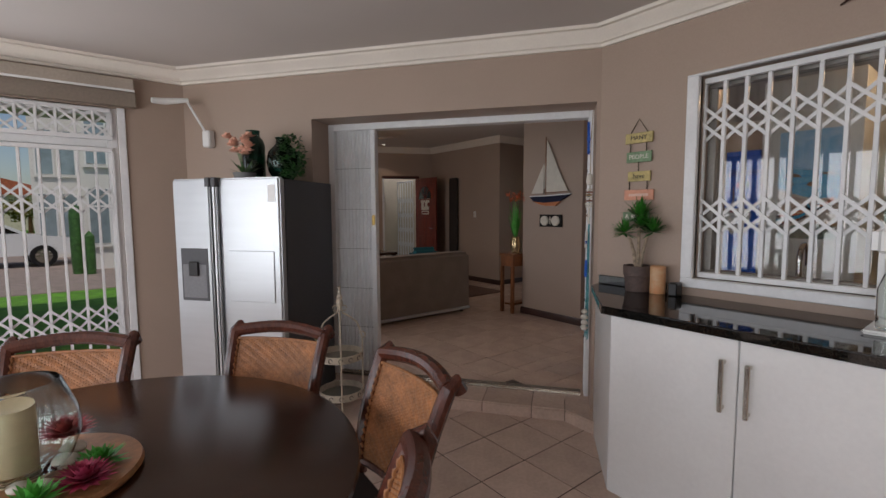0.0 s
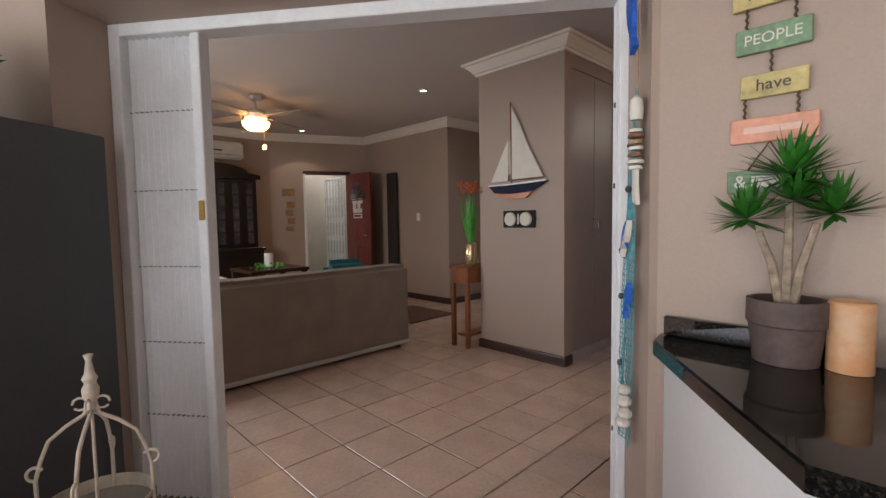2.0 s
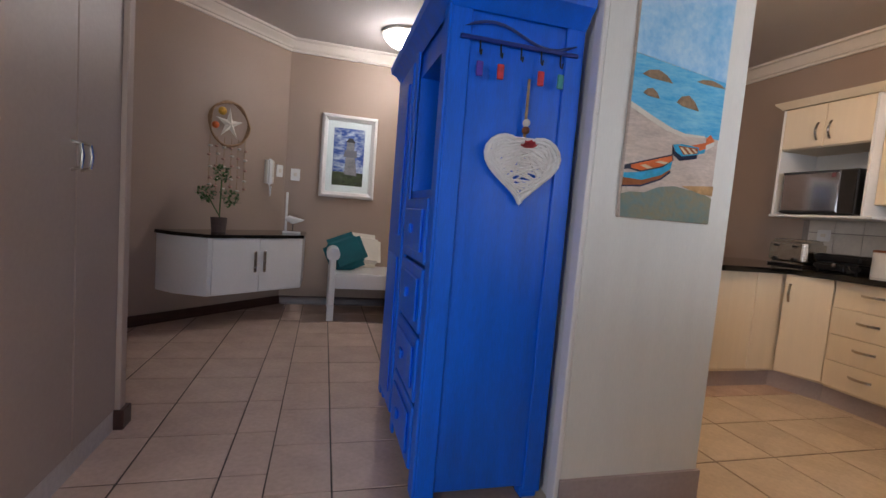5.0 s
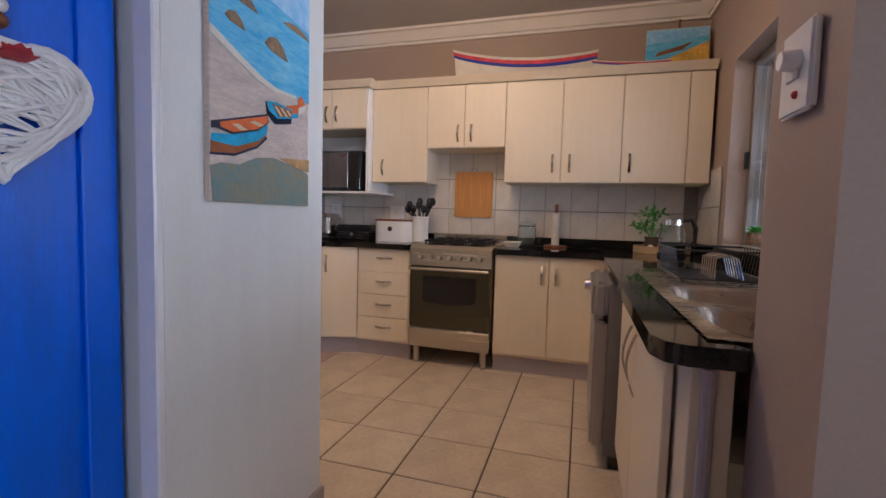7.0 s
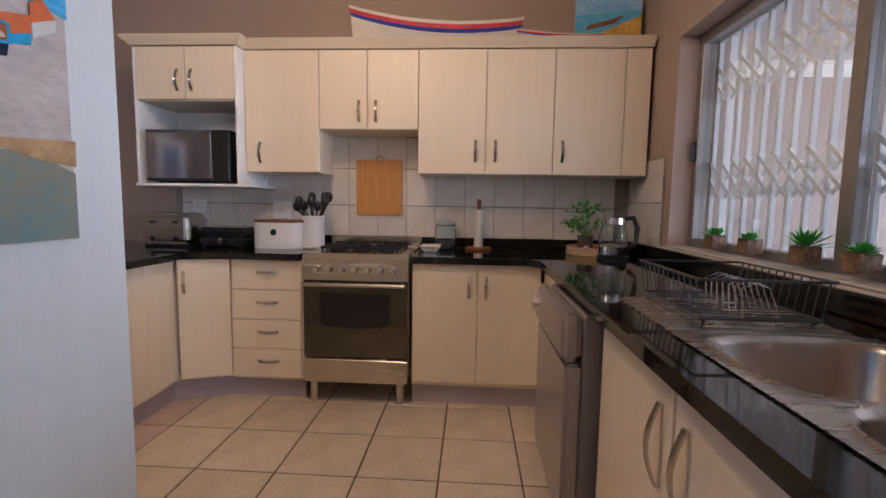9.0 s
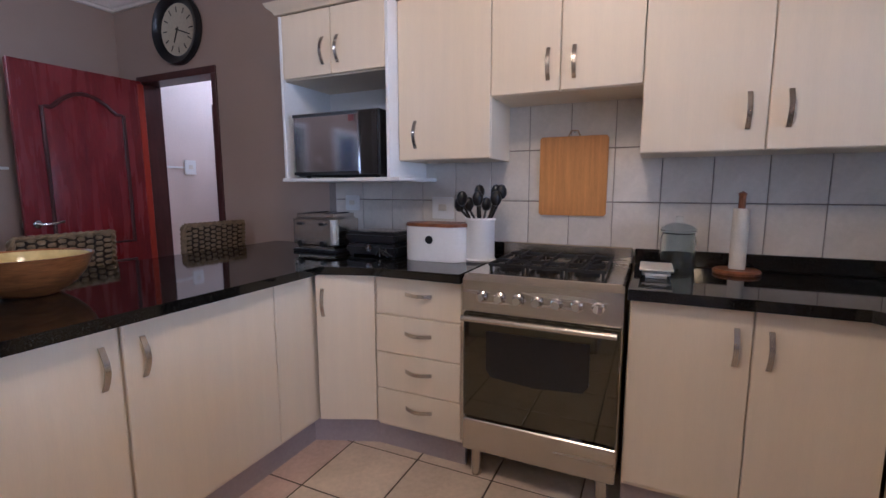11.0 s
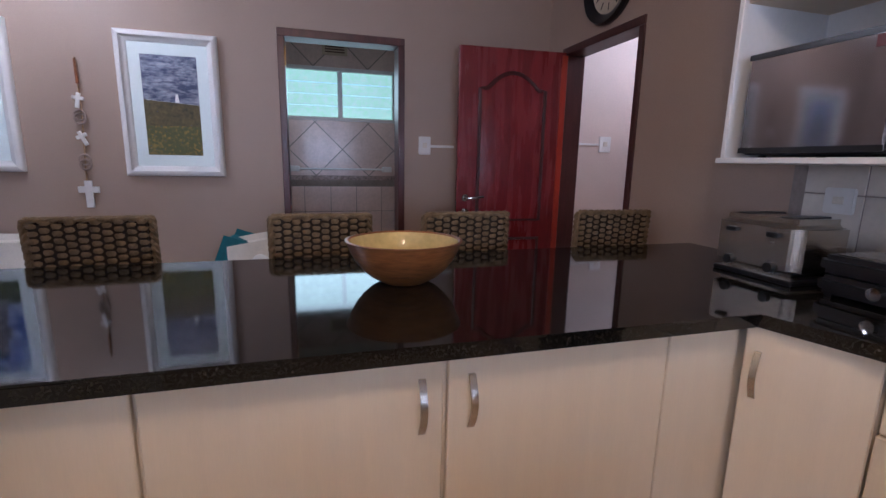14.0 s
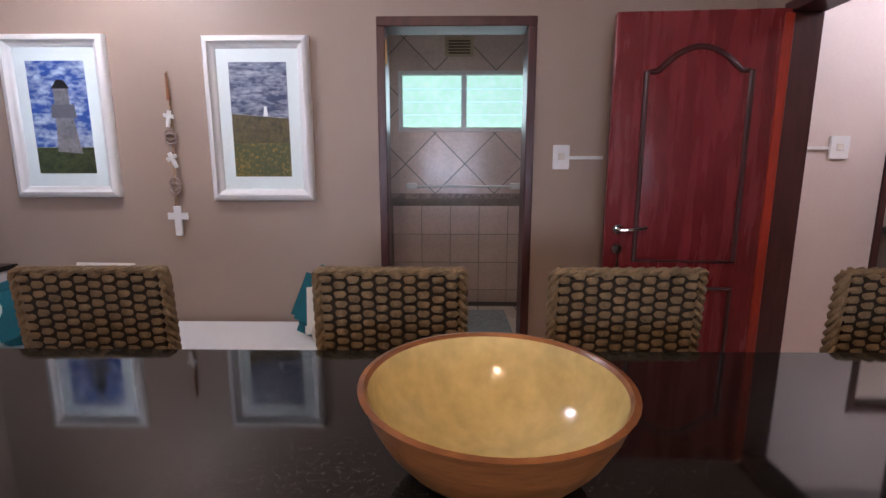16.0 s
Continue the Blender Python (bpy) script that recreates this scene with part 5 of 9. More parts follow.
def basin(x0, x1, cell):
    """A pressed bowl: the flat top round it, a rolled lip, its wall and its floor."""
    n, cx, cy = 40, (x0 + x1) / 2, 3.60
    bm = bmesh.new()

    def ring(ax, ay, z, p):
        r = []
        for k in range(n):
            a = 2 * math.pi * k / n
            c, q = math.cos(a), math.sin(a)
            r.append(bm.verts.new((cx + ax * math.copysign(abs(c) ** p, c), cy + ay * math.copysign(abs(q) ** p, q), z)))
        return r

    flat_top = []
    for k in range(n):
        a = 2 * math.pi * k / n
        c, q = math.cos(a), math.sin(a)
        w = max(abs(c), abs(q))
        flat_top.append(bm.verts.new(((cell[0] + cell[1]) / 2 + c / w * (cell[1] - cell[0]) / 2, 3.605 + q / w * 0.225, 0.884)))
    hx, hy = (x1 - x0) / 2, 0.19
    rings = [flat_top, ring(hx + 0.012, hy + 0.012, 0.8845, 0.5), ring(hx + 0.006, hy + 0.006, 0.8885, 0.5), ring(hx, hy, 0.886, 0.5), ring(hx - 0.008, hy - 0.008, 0.87, 0.5), ring(hx - 0.022, hy - 0.022, 0.75, 0.52), ring(hx - 0.05, hy - 0.05, 0.722, 0.6), ring(0.03, 0.03, 0.715, 1.0)]
    for a, b in zip(rings, rings[1:]):
        for k in range(n):
            bm.faces.new((a[k], a[(k + 1) % n], b[(k + 1) % n], b[k]))
    bm.faces.new(rings[-1])
    bowl = part("bowl", bm, SINKM, si, smooth=50)
    part("drain", lathe([(0.034, 0.0), (0.03, 0.003), (0.012, 0.001), (0, 0.0)], cx, cy, 0.7165, 18), CHROME, bowl)


basin(-0.685, -0.335, (-0.70, -0.325))
basin(-0.315, 0.03, (-0.325, 0.052))
part("drainer", prism([(0.054, 3.40), (0.46, 3.385), (0.48, 3.41), (0.48, 3.80), (0.45, 3.825), (0.054, 3.825)], 0.8805, 0.884, bev=0.0015), SINKM, si)
for i in range(6):
    part("drainer_rib", bx(0.14, 0.44, 3.47 + 0.055 * i, 3.482 + 0.055 * i, 0.884, 0.8875, 0.001), SINKM, si)
ta = thing("kitchen_tap", -0.2, 3.33, 0.88, label="chrome swan-neck kitchen tap", category="tap")
part("spout", tube([(-0.2, 3.33, 0.88), (-0.2, 3.33, 1.08)] + [(-0.2, 3.33 + 0.08 - 0.08 * math.cos(a), 1.08 + 0.08 * math.sin(a)) for a in [math.pi * i / 8 for i in range(1, 9)]] + [(-0.2, 3.49, 1.04)], 0.013, 10), CHROME, ta)
part("body", lathe([(0.028, 0), (0.028, 0.05), (0.016, 0.06), (0, 0.06)], -0.2, 3.33, 0.882, 18), CHROME, ta)
part("lever", tube([(-0.17, 3.33, 0.925), (-0.09, 3.36, 0.95)], 0.008, 8), CHROME, ta)
rk = thing("dish_rack", 0.3, 3.58, 0.886, label="black wire dish rack with plate slots", category="dish rack")
WIRE = mat("grey_black_wire", (0.10, 0.10, 0.10), 0.35, 0.7)
for z, k in ((0.90, 0.92), (1.0, 1.0)):
    bm = tube([(0.32 + s * 0.2 * k, 3.58 + q * 0.16 * k, z) for s, q in ((-1, -1), (1, -1), (1, 1), (-1, 1))], 0.004, 6, closed=True)
    part("ring", bm, WIRE, rk)
for i in range(12):
    x = 0.14 + 0.033 * i
    part("wire", tube([(x, 3.42, 1.0), (x, 3.435, 0.898), (x, 3.725, 0.898), (x, 3.74, 1.0)], 0.0022, 5), WIRE, rk)
for i in range(7):
    x = 0.16 + 0.03 * i
    part("plate_loop", tube([(x, 3.52, 0.90), (x + 0.03, 3.53, 0.97), (x + 0.035, 3.56, 0.985), (x + 0.03, 3.60, 0.97), (x, 3.61, 0.90)], 0.0022, 5), CHROME, rk)
for s, q in ((-1, -1), (1, -1), (1, 1), (-1, 1)):
    part("foot", tube([(0.32 + s * 0.17, 3.58 + q * 0.13, 0.887), (0.32 + s * 0.18, 3.58 + q * 0.14, 0.90)], 0.004, 6), BLACK, rk)
for i, (x, h) in enumerate(((1.12, 0.07), (0.86, 0.06), (0.56, 0.11), (0.34, 0.06))):
    s = thing("succulent_pot", x, 3.19, 0.993, label="small bright green succulent in a square rusty pot on the sill", category="potted plant", group="succulents on the sill")
    part("pot", bx(x - 0.035, x + 0.035, 3.16, 3.225, 0.994, 1.055, 0.005), mat("mottled_pot", (0.25, 0.15, 0.08), 0.5, var=0.4, scale=30), s)
    bm = bmesh.new()
    rosette(bm, (x, 3.192, 1.05), h, 9, 0.010 if h > 0.1 else 0.015, 1.0, 4)
    part("leaves", bm, LEAFB, s)

# boats and painting on the wall units
UT = 2.155


def hull(name, y0, y1, x, half, h, z, label, stripes):
    b = thing(name, x, (y0 + y1) / 2, z, label=label, category="model boat")
    n = 16
    for lo, hi, ma, nm in stripes:
        bm = bmesh.new()
        cols = []
        for i in range(n + 1):
            t = i / n
            y = y0 + (y1 - y0) * t
            sheer = h * (0.68 - 1.04 * t + 1.36 * t * t)
            w = half * math.sin(math.pi * min(max(t, 0.03), 0.97)) ** 0.6
            col = []
            for q in (lo, (lo + hi) / 2, hi):
                k = math.sin(0.5 * math.pi * min(1, q + 0.12)) ** 0.7
                col += [bm.verts.new((x - w * k, y + (0.03 * q if t > 0.5 else -0.03 * q) * abs(2 * t - 1), z + 0.002 + (q / 0.5 * (sheer - 0.26 * h) if q <= 0.5 else sheer - (1 - q) * 0.52 * h)))]
            for q in (hi, (lo + hi) / 2, lo):
                k = math.sin(0.5 * math.pi * min(1, q + 0.12)) ** 0.7
                col += [bm.verts.new((x + w * k, y + (0.03 * q if t > 0.5 else -0.03 * q) * abs(2 * t - 1), z + 0.002 + (q / 0.5 * (sheer - 0.26 * h) if q <= 0.5 else sheer - (1 - q) * 0.52 * h)))]
            cols.append(col)
        for a, c in zip(cols, cols[1:]):
            for j in range(6):
                bm.faces.new((a[j], a[(j + 1) % 6], c[(j + 1) % 6], c[j]))
        bm.faces.new(cols[0][::-1])
        bm.faces.new(cols[-1])
        part(nm, bm, ma, b)
    return b


STR = [(0.0, 0.5, OFFW, "hull"), (0.501, 0.66, mat("royal_blue_paint", (0.02, 0.05, 0.38), 0.5), "blue_stripe"), (0.661, 0.85, CORAL, "red_stripe"), (0.851, 1.0, OFFW, "gunwale")]
hull("model_rowing_boat", 4.03, 5.07, 1.96, 0.11, 0.26, UT, "large white wooden boat with red and blue stripes on the cabinets", STR)
hull("small_model_boat", 3.55, 4.02, 1.90, 0.06, 0.09, UT, "small white boat with a red and blue rim on the cabinets", STR)
cp = thing("canvas_painting", 2.0, 3.47, UT, label="small beach painting on a canvas leaning on the wall", category="painting")
part("canvas", bx(1.985, 2.005, 3.275, 3.68, UT + 0.001, UT + 0.30, 0.002), SAND, cp)
FW2 = Matrix(((0, 0, -1, 1.984), (-1, 0, 0, 3.68), (0, 1, 0, UT), (0, 0, 0, 1)))
def wplate(poly, d=0.002):
    return prism([(x, z) for x, z in poly], 0, d, m=FW2)
part("painted_sky", wplate([(0.0, 0.2), (0.4, 0.24), (0.4, 0.295), (0, 0.295)]), SKYP, cp)
part("painted_sea", wplate([(0.0, 0.06), (0.16, 0.1), (0.4, 0.2), (0.4, 0.238), (0, 0.198)]), SEA, cp)
part("painted_dune", wplate([(0.0, 0.0), (0.4, 0.0), (0.4, 0.198), (0.16, 0.098), (0, 0.058)]), YELL, cp)
part("painted_boat", wplate([(0.06, 0.11), (0.24, 0.15), (0.3, 0.2), (0.2, 0.17), (0.08, 0.14)], 0.004), WOOD, cp)
part("easel_top", bx(1.99, 2.01, 3.46, 3.475, UT + 0.30, UT + 0.36), WOOD, cp)

# beach painting on the pantry's end
bp = thing("beach_painting", -0.55, 4.905, 1.11, label="tall unframed painting of rowing boats on a beach", category="painting")
PX, PZ, PW, PH = -0.755, 1.112, 0.395, 0.86
PM = pose(PX, 4.892, PZ)
part("canvas", bx(PX, PX + PW, 4.892, 4.909, PZ, PZ + PH, 0.002), SAND, bp)
part("sky", flat([(0, 0.576), (PW, 0.527), (PW, PH), (0, PH)], PM), SKYP, bp)
part("sea", flat([(0, 0.405), (0.1, 0.365), (0.18, 0.335), (0.24, 0.322), (0.33, 0.322), (PW, 0.317), (PW, 0.526), (0, 0.574)], PM), SEA, bp)
part("foam", flat([(0, 0.407), (0.1, 0.366), (0.18, 0.336), (0.24, 0.323), (0.33, 0.324), (0.33, 0.317), (0.23, 0.311), (0.16, 0.324), (0.08, 0.354), (0, 0.388)], PM @ pose(0, -0.002, 0), 0.001), OFFW, bp)
part("scrub", flat([(0.007, 0.001), (0.394, 0.001), (0.394, 0.097), (0.34, 0.118), (0.286, 0.121), (0.224, 0.130), (0.156, 0.121), (0.095, 0.096), (0.034, 0.094), (0, 0.084)], PM), GREYG, bp)
part("ochre_sand", flat([(0.252, 0.133), (0.286, 0.123), (0.34, 0.111), (0.394, 0.107), (0.395, 0.144)], PM @ pose(0, -0.002, 0)), mat("painted_ochre", (0.6, 0.36, 0.15), 0.7, var=0.25, scale=14, bump=0.3), bp)
ROCK = mat("painted_rock", (0.3, 0.2, 0.12), 0.7, var=0.3, scale=20)
for cx, cz, w, h in ((0.097, 0.510, 0.13, 0.038), (0.237, 0.434, 0.10, 0.049), (0.08, 0.447, 0.07, 0.034), (0.33, 0.515, 0.13, 0.022)):
    part("rock", flat([(cx - w / 2, cz - h * 0.1), (cx - w * 0.2, cz - h * 0.35), (cx + w / 2, cz - h * 0.5), (cx + w * 0.3, cz + h * 0.1), (cx, cz + h * 0.5), (cx - w * 0.3, cz + h * 0.35)], PM @ pose(0, -0.002, 0)), ROCK, bp)
TEALP = mat("painted_turquoise", (0.03, 0.40, 0.68), 0.6, var=0.2, scale=14)
UMB = mat("painted_umber", (0.34, 0.11, 0.03), 0.7, var=0.2, scale=14)
SHD = mat("painted_boat_shadow", (0.02, 0.03, 0.08), 0.8)
DRIM = mat("painted_dark_rim", (0.03, 0.035, 0.06), 0.7)
PLANK = mat("painted_plank", (0.72, 0.58, 0.36), 0.7)
BOATS = (
    ("boat_shadow", 0.000, SHD, [(0, 0.116), (0.078, 0.124), (0.156, 0.152), (0.194, 0.184), (0.201, 0.178), (0.16, 0.146), (0.078, 0.115), (0, 0.109)]),
    ("boat_keel", 0.002, UMB, [(0, 0.142), (0.078, 0.140), (0.156, 0.164), (0.194, 0.192), (0.19, 0.181), (0.156, 0.152), (0.078, 0.122), (0, 0.114)]),
    ("boat_side", 0.004, TEALP, [(0, 0.158), (0.068, 0.167), (0.156, 0.191), (0.197, 0.216), (0.194, 0.190), (0.156, 0.164), (0.078, 0.139), (0, 0.141)]),
    ("boat_rim", 0.004, DRIM, [(0, 0.186), (0.194, 0.243), (0.202, 0.221), (0.156, 0.190), (0.068, 0.166), (0.017, 0.173), (0, 0.170)]),
    ("boat_inside", 0.006, ORANGE, [(0.024, 0.188), (0.192, 0.237), (0.195, 0.221), (0.155, 0.195), (0.069, 0.172), (0.027, 0.177)]),
    ("boat_thwart", 0.007, PLANK, [(0.061, 0.190), (0.082, 0.195), (0.116, 0.186), (0.092, 0.180)]),
    ("boat_thwart", 0.007, PLANK, [(0.122, 0.207), (0.143, 0.214), (0.18, 0.210), (0.163, 0.203)]),
    ("boat_side", 0.002, NAVY, [(0.192, 0.277), (0.204, 0.255), (0.238, 0.242), (0.306, 0.254), (0.303, 0.238), (0.231, 0.223), (0.197, 0.244)]),
    ("boat_rim", 0.004, TEALP, [(0.194, 0.278), (0.231, 0.284), (0.306, 0.279), (0.309, 0.254), (0.238, 0.240), (0.205, 0.255)]),
    ("boat_inside", 0.006, UMB, [(0.214, 0.276), (0.301, 0.275), (0.301, 0.256), (0.241, 0.246)]),
    ("boat_thwart", 0.007, PLANK, [(0.221, 0.270), (0.231, 0.271), (0.258, 0.250), (0.248, 0.248)]),
    ("boat_thwart", 0.007, PLANK, [(0.245, 0.272), (0.255, 0.273), (0.282, 0.254), (0.272, 0.251)]),
    ("boat_thwart", 0.007, PLANK, [(0.272, 0.272), (0.282, 0.272), (0.299, 0.260), (0.292, 0.257)]),
    ("boat_side", 0.002, TEALP, [(0.31, 0.268), (0.338, 0.278), (0.336, 0.262), (0.31, 0.256)]),
    ("boat_inside", 0.002, ORANGE, [(0.279, 0.285), (0.338, 0.301), (0.338, 0.278), (0.31, 0.268)]),
    ("boat_side", 0.002, OFFW, [(0.339, 0.292), (0.375, 0.309), (0.374, 0.292), (0.34, 0.273)]),
    ("boat_inside", 0.002, ORANGE, [(0.337, 0.315), (0.354, 0.332), (0.375, 0.309), (0.339, 0.292)]),
)
for nm, o, ma, poly in BOATS:
    part(nm, flat(poly, PM @ pose(0, -o, 0), 0.0015), ma, bp)

# heart and keys on the cupboard
he = thing("wicker_heart", -1.11, 4.975, 1.14, label="white woven wicker heart with a red flower, hung from a cord", category="wall decoration")


def heart_pt(a):
    return 16 * math.sin(a) ** 3, 13 * math.cos(a) - 5 * math.cos(2 * a) - 2 * math.cos(3 * a) - math.cos(4 * a)


HC = (-1.11, 1.255)
hp_ = [(HC[0] + 0.0086 * heart_pt(a)[0], HC[1] + 0.0078 * heart_pt(a)[1] + 0.01) for a in [2 * math.pi * i / 40 for i in range(40)]]
part("rim", tube([(x, 4.968, z) for x, z in hp_], 0.010, 8, closed=True), WHITE, he)
bm = bmesh.new()
for i in range(520):
    p0 = hp_[rng.randrange(40)]
    p1 = hp_[rng.randrange(40)]
    if abs(p0[0] - p1[0]) + abs(p0[1] - p1[1]) < 0.08 or abs(p0[1] - p1[1]) > 0.13:
        continue
    o = rng.uniform(-0.012, 0.006)
    tube([(p0[0], 4.968, p0[1]), ((p0[0] + p1[0]) / 2, 4.962 + o, (p0[1] + p1[1]) / 2), (p1[0], 4.968, p1[1])], rng.uniform(0.0028, 0.0046), 5, bm)
tagged(part("woven_strands", bm, WHITE, he), kind="stuff")
part("cord", tube([(-1.11, 4.972, 1.345), (-1.112, 4.97, 1.56)], 0.005, 6), ROPE, he)
part("bead", ball(-1.11, 4.966, 1.385, 0.014, 12), WOOD, he)
part("bead", ball(-1.11, 4.966, 1.41, 0.014, 12), WHITE, he)
bm = bmesh.new()
rosette(bm, (-1.10, 4.945, 1.325), 0.034, 9, 0.020, 1.3, 4)
part("red_flower", bm, CORAL, he)
kr = thing("key_rack", -1.15, 4.97, 1.55, label="blue iron key rack with hanging key rings", category="key rack")
part("loop", tube([(-1.36 + 0.42 * i / 12, 4.975, 1.70 + 0.028 * math.sin(i * math.pi / 6)) for i in range(13)] + [(-0.94 - 0.42 * i / 12, 4.975, 1.70 - 0.028 * math.sin(i * math.pi / 6)) for i in range(1, 12)], 0.005, 6, closed=True), mat("dark_blue_iron", (0.01, 0.03, 0.2), 0.4), kr)
part("bar", bx(-1.37, -0.93, 4.972, 4.982, 1.66, 1.675, 0.003), mat("deep_blue", (0.005, 0.03, 0.25), 0.4), kr)
for i in range(5):
    x = -1.30 + 0.075 * i
    part("hook", tube([(x, 4.974, 1.66), (x, 4.968, 1.62), (x, 4.955, 1.61), (x, 4.952, 1.625)], 0.003, 6), BLACK, kr)
    if i != 2:
        part("key_tag", bx(x - 0.012, x + 0.012, 4.955, 4.963, 1.54, 1.59, 0.003), (mat("purple_tag", (0.1, 0.05, 0.4), 0.3), CORAL, WHITE, CORAL, mat("green_tag", (0.05, 0.3, 0.3), 0.3))[i], kr)
ba = thing("wicker_basket", -1.2, 5.2, 1.16, label="brown wicker basket with handle on the cupboard shelf", category="basket")
part("bowl", bx(-1.33, -1.08, 5.07, 5.30, 1.161, 1.33, 0.02, seg=2), CANE, ba)
part("handle", tube([(-1.32, 5.185, 1.33), (-1.32, 5.185, 1.45), (-1.28, 5.185, 1.50), (-1.13, 5.185, 1.50), (-1.09, 5.185, 1.45), (-1.09, 5.185, 1.33)], 0.009, 8), CANE, ba)
bm = bmesh.new()
bush(bm, (-1.2, 5.185, 1.36), 0.10, 0.09, 0.06, 40, 0.06, 0.018)
part("cloth", bm, NAVY, ba)


# ---- light switches and sockets ----
def plate(name, m, w, h, label, category="switch", rocker=True):
    s = thing(name, *m.translation, label=label, category=category)
    s.matrix_basis = m
    WORLDS[s.name] = m
    part("plate", bx(-w / 2, w / 2, -0.012, 0, -h / 2, h / 2, 0.004, seg=2), WHITE, s, local=True)
    if rocker:
        part("rocker", bx(-w * 0.18, w * 0.18, -0.017, -0.012, -h * 0.12, h * 0.16, 0.002), OFFW, s, local=True)
    return s


ss = plate("dimmer_switch", pose(-0.852, 3.772, 1.307, 0, 0, 180), 0.095, 0.122, "white dimmer switch on the wall end")
part("dial", lathe([(0, 0.022), (0.012, 0.022), (0.0135, 0.019), (0.015, 0)], 0, 0, 0, 24), WHITE, ss, local=True).matrix_basis = pose(0.008, -0.012, 0.012, 90, 0, 0)
part("indicator", ball(0.01, -0.012, -0.035, 0.006, 8), CORAL, ss, local=True)
ns = plate("wall_switch", pose(1.145, 8.398, 1.362), 0.09, 0.13, "white switch with surface conduit")
part("conduit", bx(0.045, 0.225, -0.012, 0, -0.012, 0.006), WHITE, ns, local=True)
cs = plate("corridor_switch", pose(2.92, 8.748, 1.43), 0.12, 0.14, "white switch box on the corridor wall")
part("conduit", bx(-0.3, -0.06, -0.012, 0, -0.012, 0.006), WHITE, cs, local=True)
plate("living_switch", pose(-5.95, 6.198, 1.28), 0.07, 0.115, "white light switch on the taupe wall")
plate("double_socket", pose(2.108, 5.62, 1.12, 0, 0, -90), 0.13, 0.12, "white wall socket above the worktop", "socket")
plate("corner_socket", pose(2.108, 6.22, 1.14, 0, 0, -90), 0.10, 0.09, "white wall socket behind the toaster", "socket")


# ---- stools ----
def stool():
    s = thing("bar_stool", 0, 0, 0, label="bar stool with woven seagrass back and seat", category="stool", group="stools at the peninsula")
    tilt = radians(4)
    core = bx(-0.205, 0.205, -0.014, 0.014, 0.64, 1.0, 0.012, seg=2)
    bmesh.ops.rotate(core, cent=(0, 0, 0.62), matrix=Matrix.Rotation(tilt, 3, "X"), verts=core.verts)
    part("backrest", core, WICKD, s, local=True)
    bm = bmesh.new()
    nr, nc = 12, 10
    for r in range(nr):
        z = 0.668 + 0.345 * r / nr
        for c in range(nc):
            x = -0.182 + 0.4 * c / nc + rng.uniform(-0.002, 0.002)
            zz = z + (0.013 if c % 2 else 0.0)
            if x > 0.205:
                continue
            for side in (-1, 1):
                w, h, d = 0.0215, 0.0115, 0.014
                q = [bm.verts.new((x + a * w, side * (0.013 + e * d) + rng.uniform(-0.001, 0.001), zz + b * h + rng.uniform(-0.0015, 0.0015))) for a, b, e in ((-1, 0, -0.3), (-0.5, -0.9, 0.4), (0.5, -0.9, 0.4), (1, 0, -0.3), (0.5, 0.9, 0.4), (-0.5, 0.9, 0.4), (-0.4, 0, 1), (0.4, 0, 1))]
                for f in ((0, 1, 6), (1, 2, 7, 6), (2, 3, 7), (3, 4, 7), (4, 5, 6, 7), (5, 0, 6)):
                    bm.faces.new([q[i] for i in f])
    bmesh.ops.rotate(bm, cent=(0, 0, 0.62), matrix=Matrix.Rotation(tilt, 3, "X"), verts=bm.verts)
    part("weave", bm, WICK, s, local=True, smooth=60)
    bm = bmesh.new()
    for k in range(3):
        pts = []
        for i in range(90):
            u = i / 89 * 3
            if u < 1:
                x, z = -0.21, 0.65 + 0.355 * u
            elif u < 2:
                x, z = -0.21 + 0.42 * (u - 1), 1.005
            else:
                x, z = 0.21, 1.005 - 0.355 * (u - 2)
            a = i * 0.9 + k * 2.09
            pts.append((x + 0.008 * math.cos(a), 0.016 * math.sin(a), z + 0.008 * math.cos(a + 0.6)))
        tube(pts, 0.0085, 6, bm)
    bmesh.ops.rotate(bm, cent=(0, 0, 0.62), matrix=Matrix.Rotation(tilt, 3, "X"), verts=bm.verts)
    part("braided_edge", bm, WICK, s, local=True)
    # the seat takes the same shade-dark colour as the core
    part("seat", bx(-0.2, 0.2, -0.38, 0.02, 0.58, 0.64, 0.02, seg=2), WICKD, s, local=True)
    for x in (-0.17, 0.17):
        for y in (-0.34, -0.01):
            part("leg", bx(x - 0.02, x + 0.02, y - 0.02, y + 0.02, 0, 0.585, 0.004), DWOOD, s, local=True)
    for y in (-0.34, -0.01):
        part("stretcher", bx(-0.15, 0.15, y - 0.012, y + 0.012, 0.22, 0.25, 0.003), DWOOD, s, local=True)
    return s


st0 = stool()
st0.matrix_basis = pose(-0.495, 7.16, 0, 0, 0, 2)
WORLDS[st0.name] = st0.matrix_basis.copy()
for x, y, a in ((0.37, 7.16, -1), (1.045, 7.16, 1), (1.87, 7.16, -3)):
    copy_thing(st0, pose(x, y, 0, 0, 0, a))

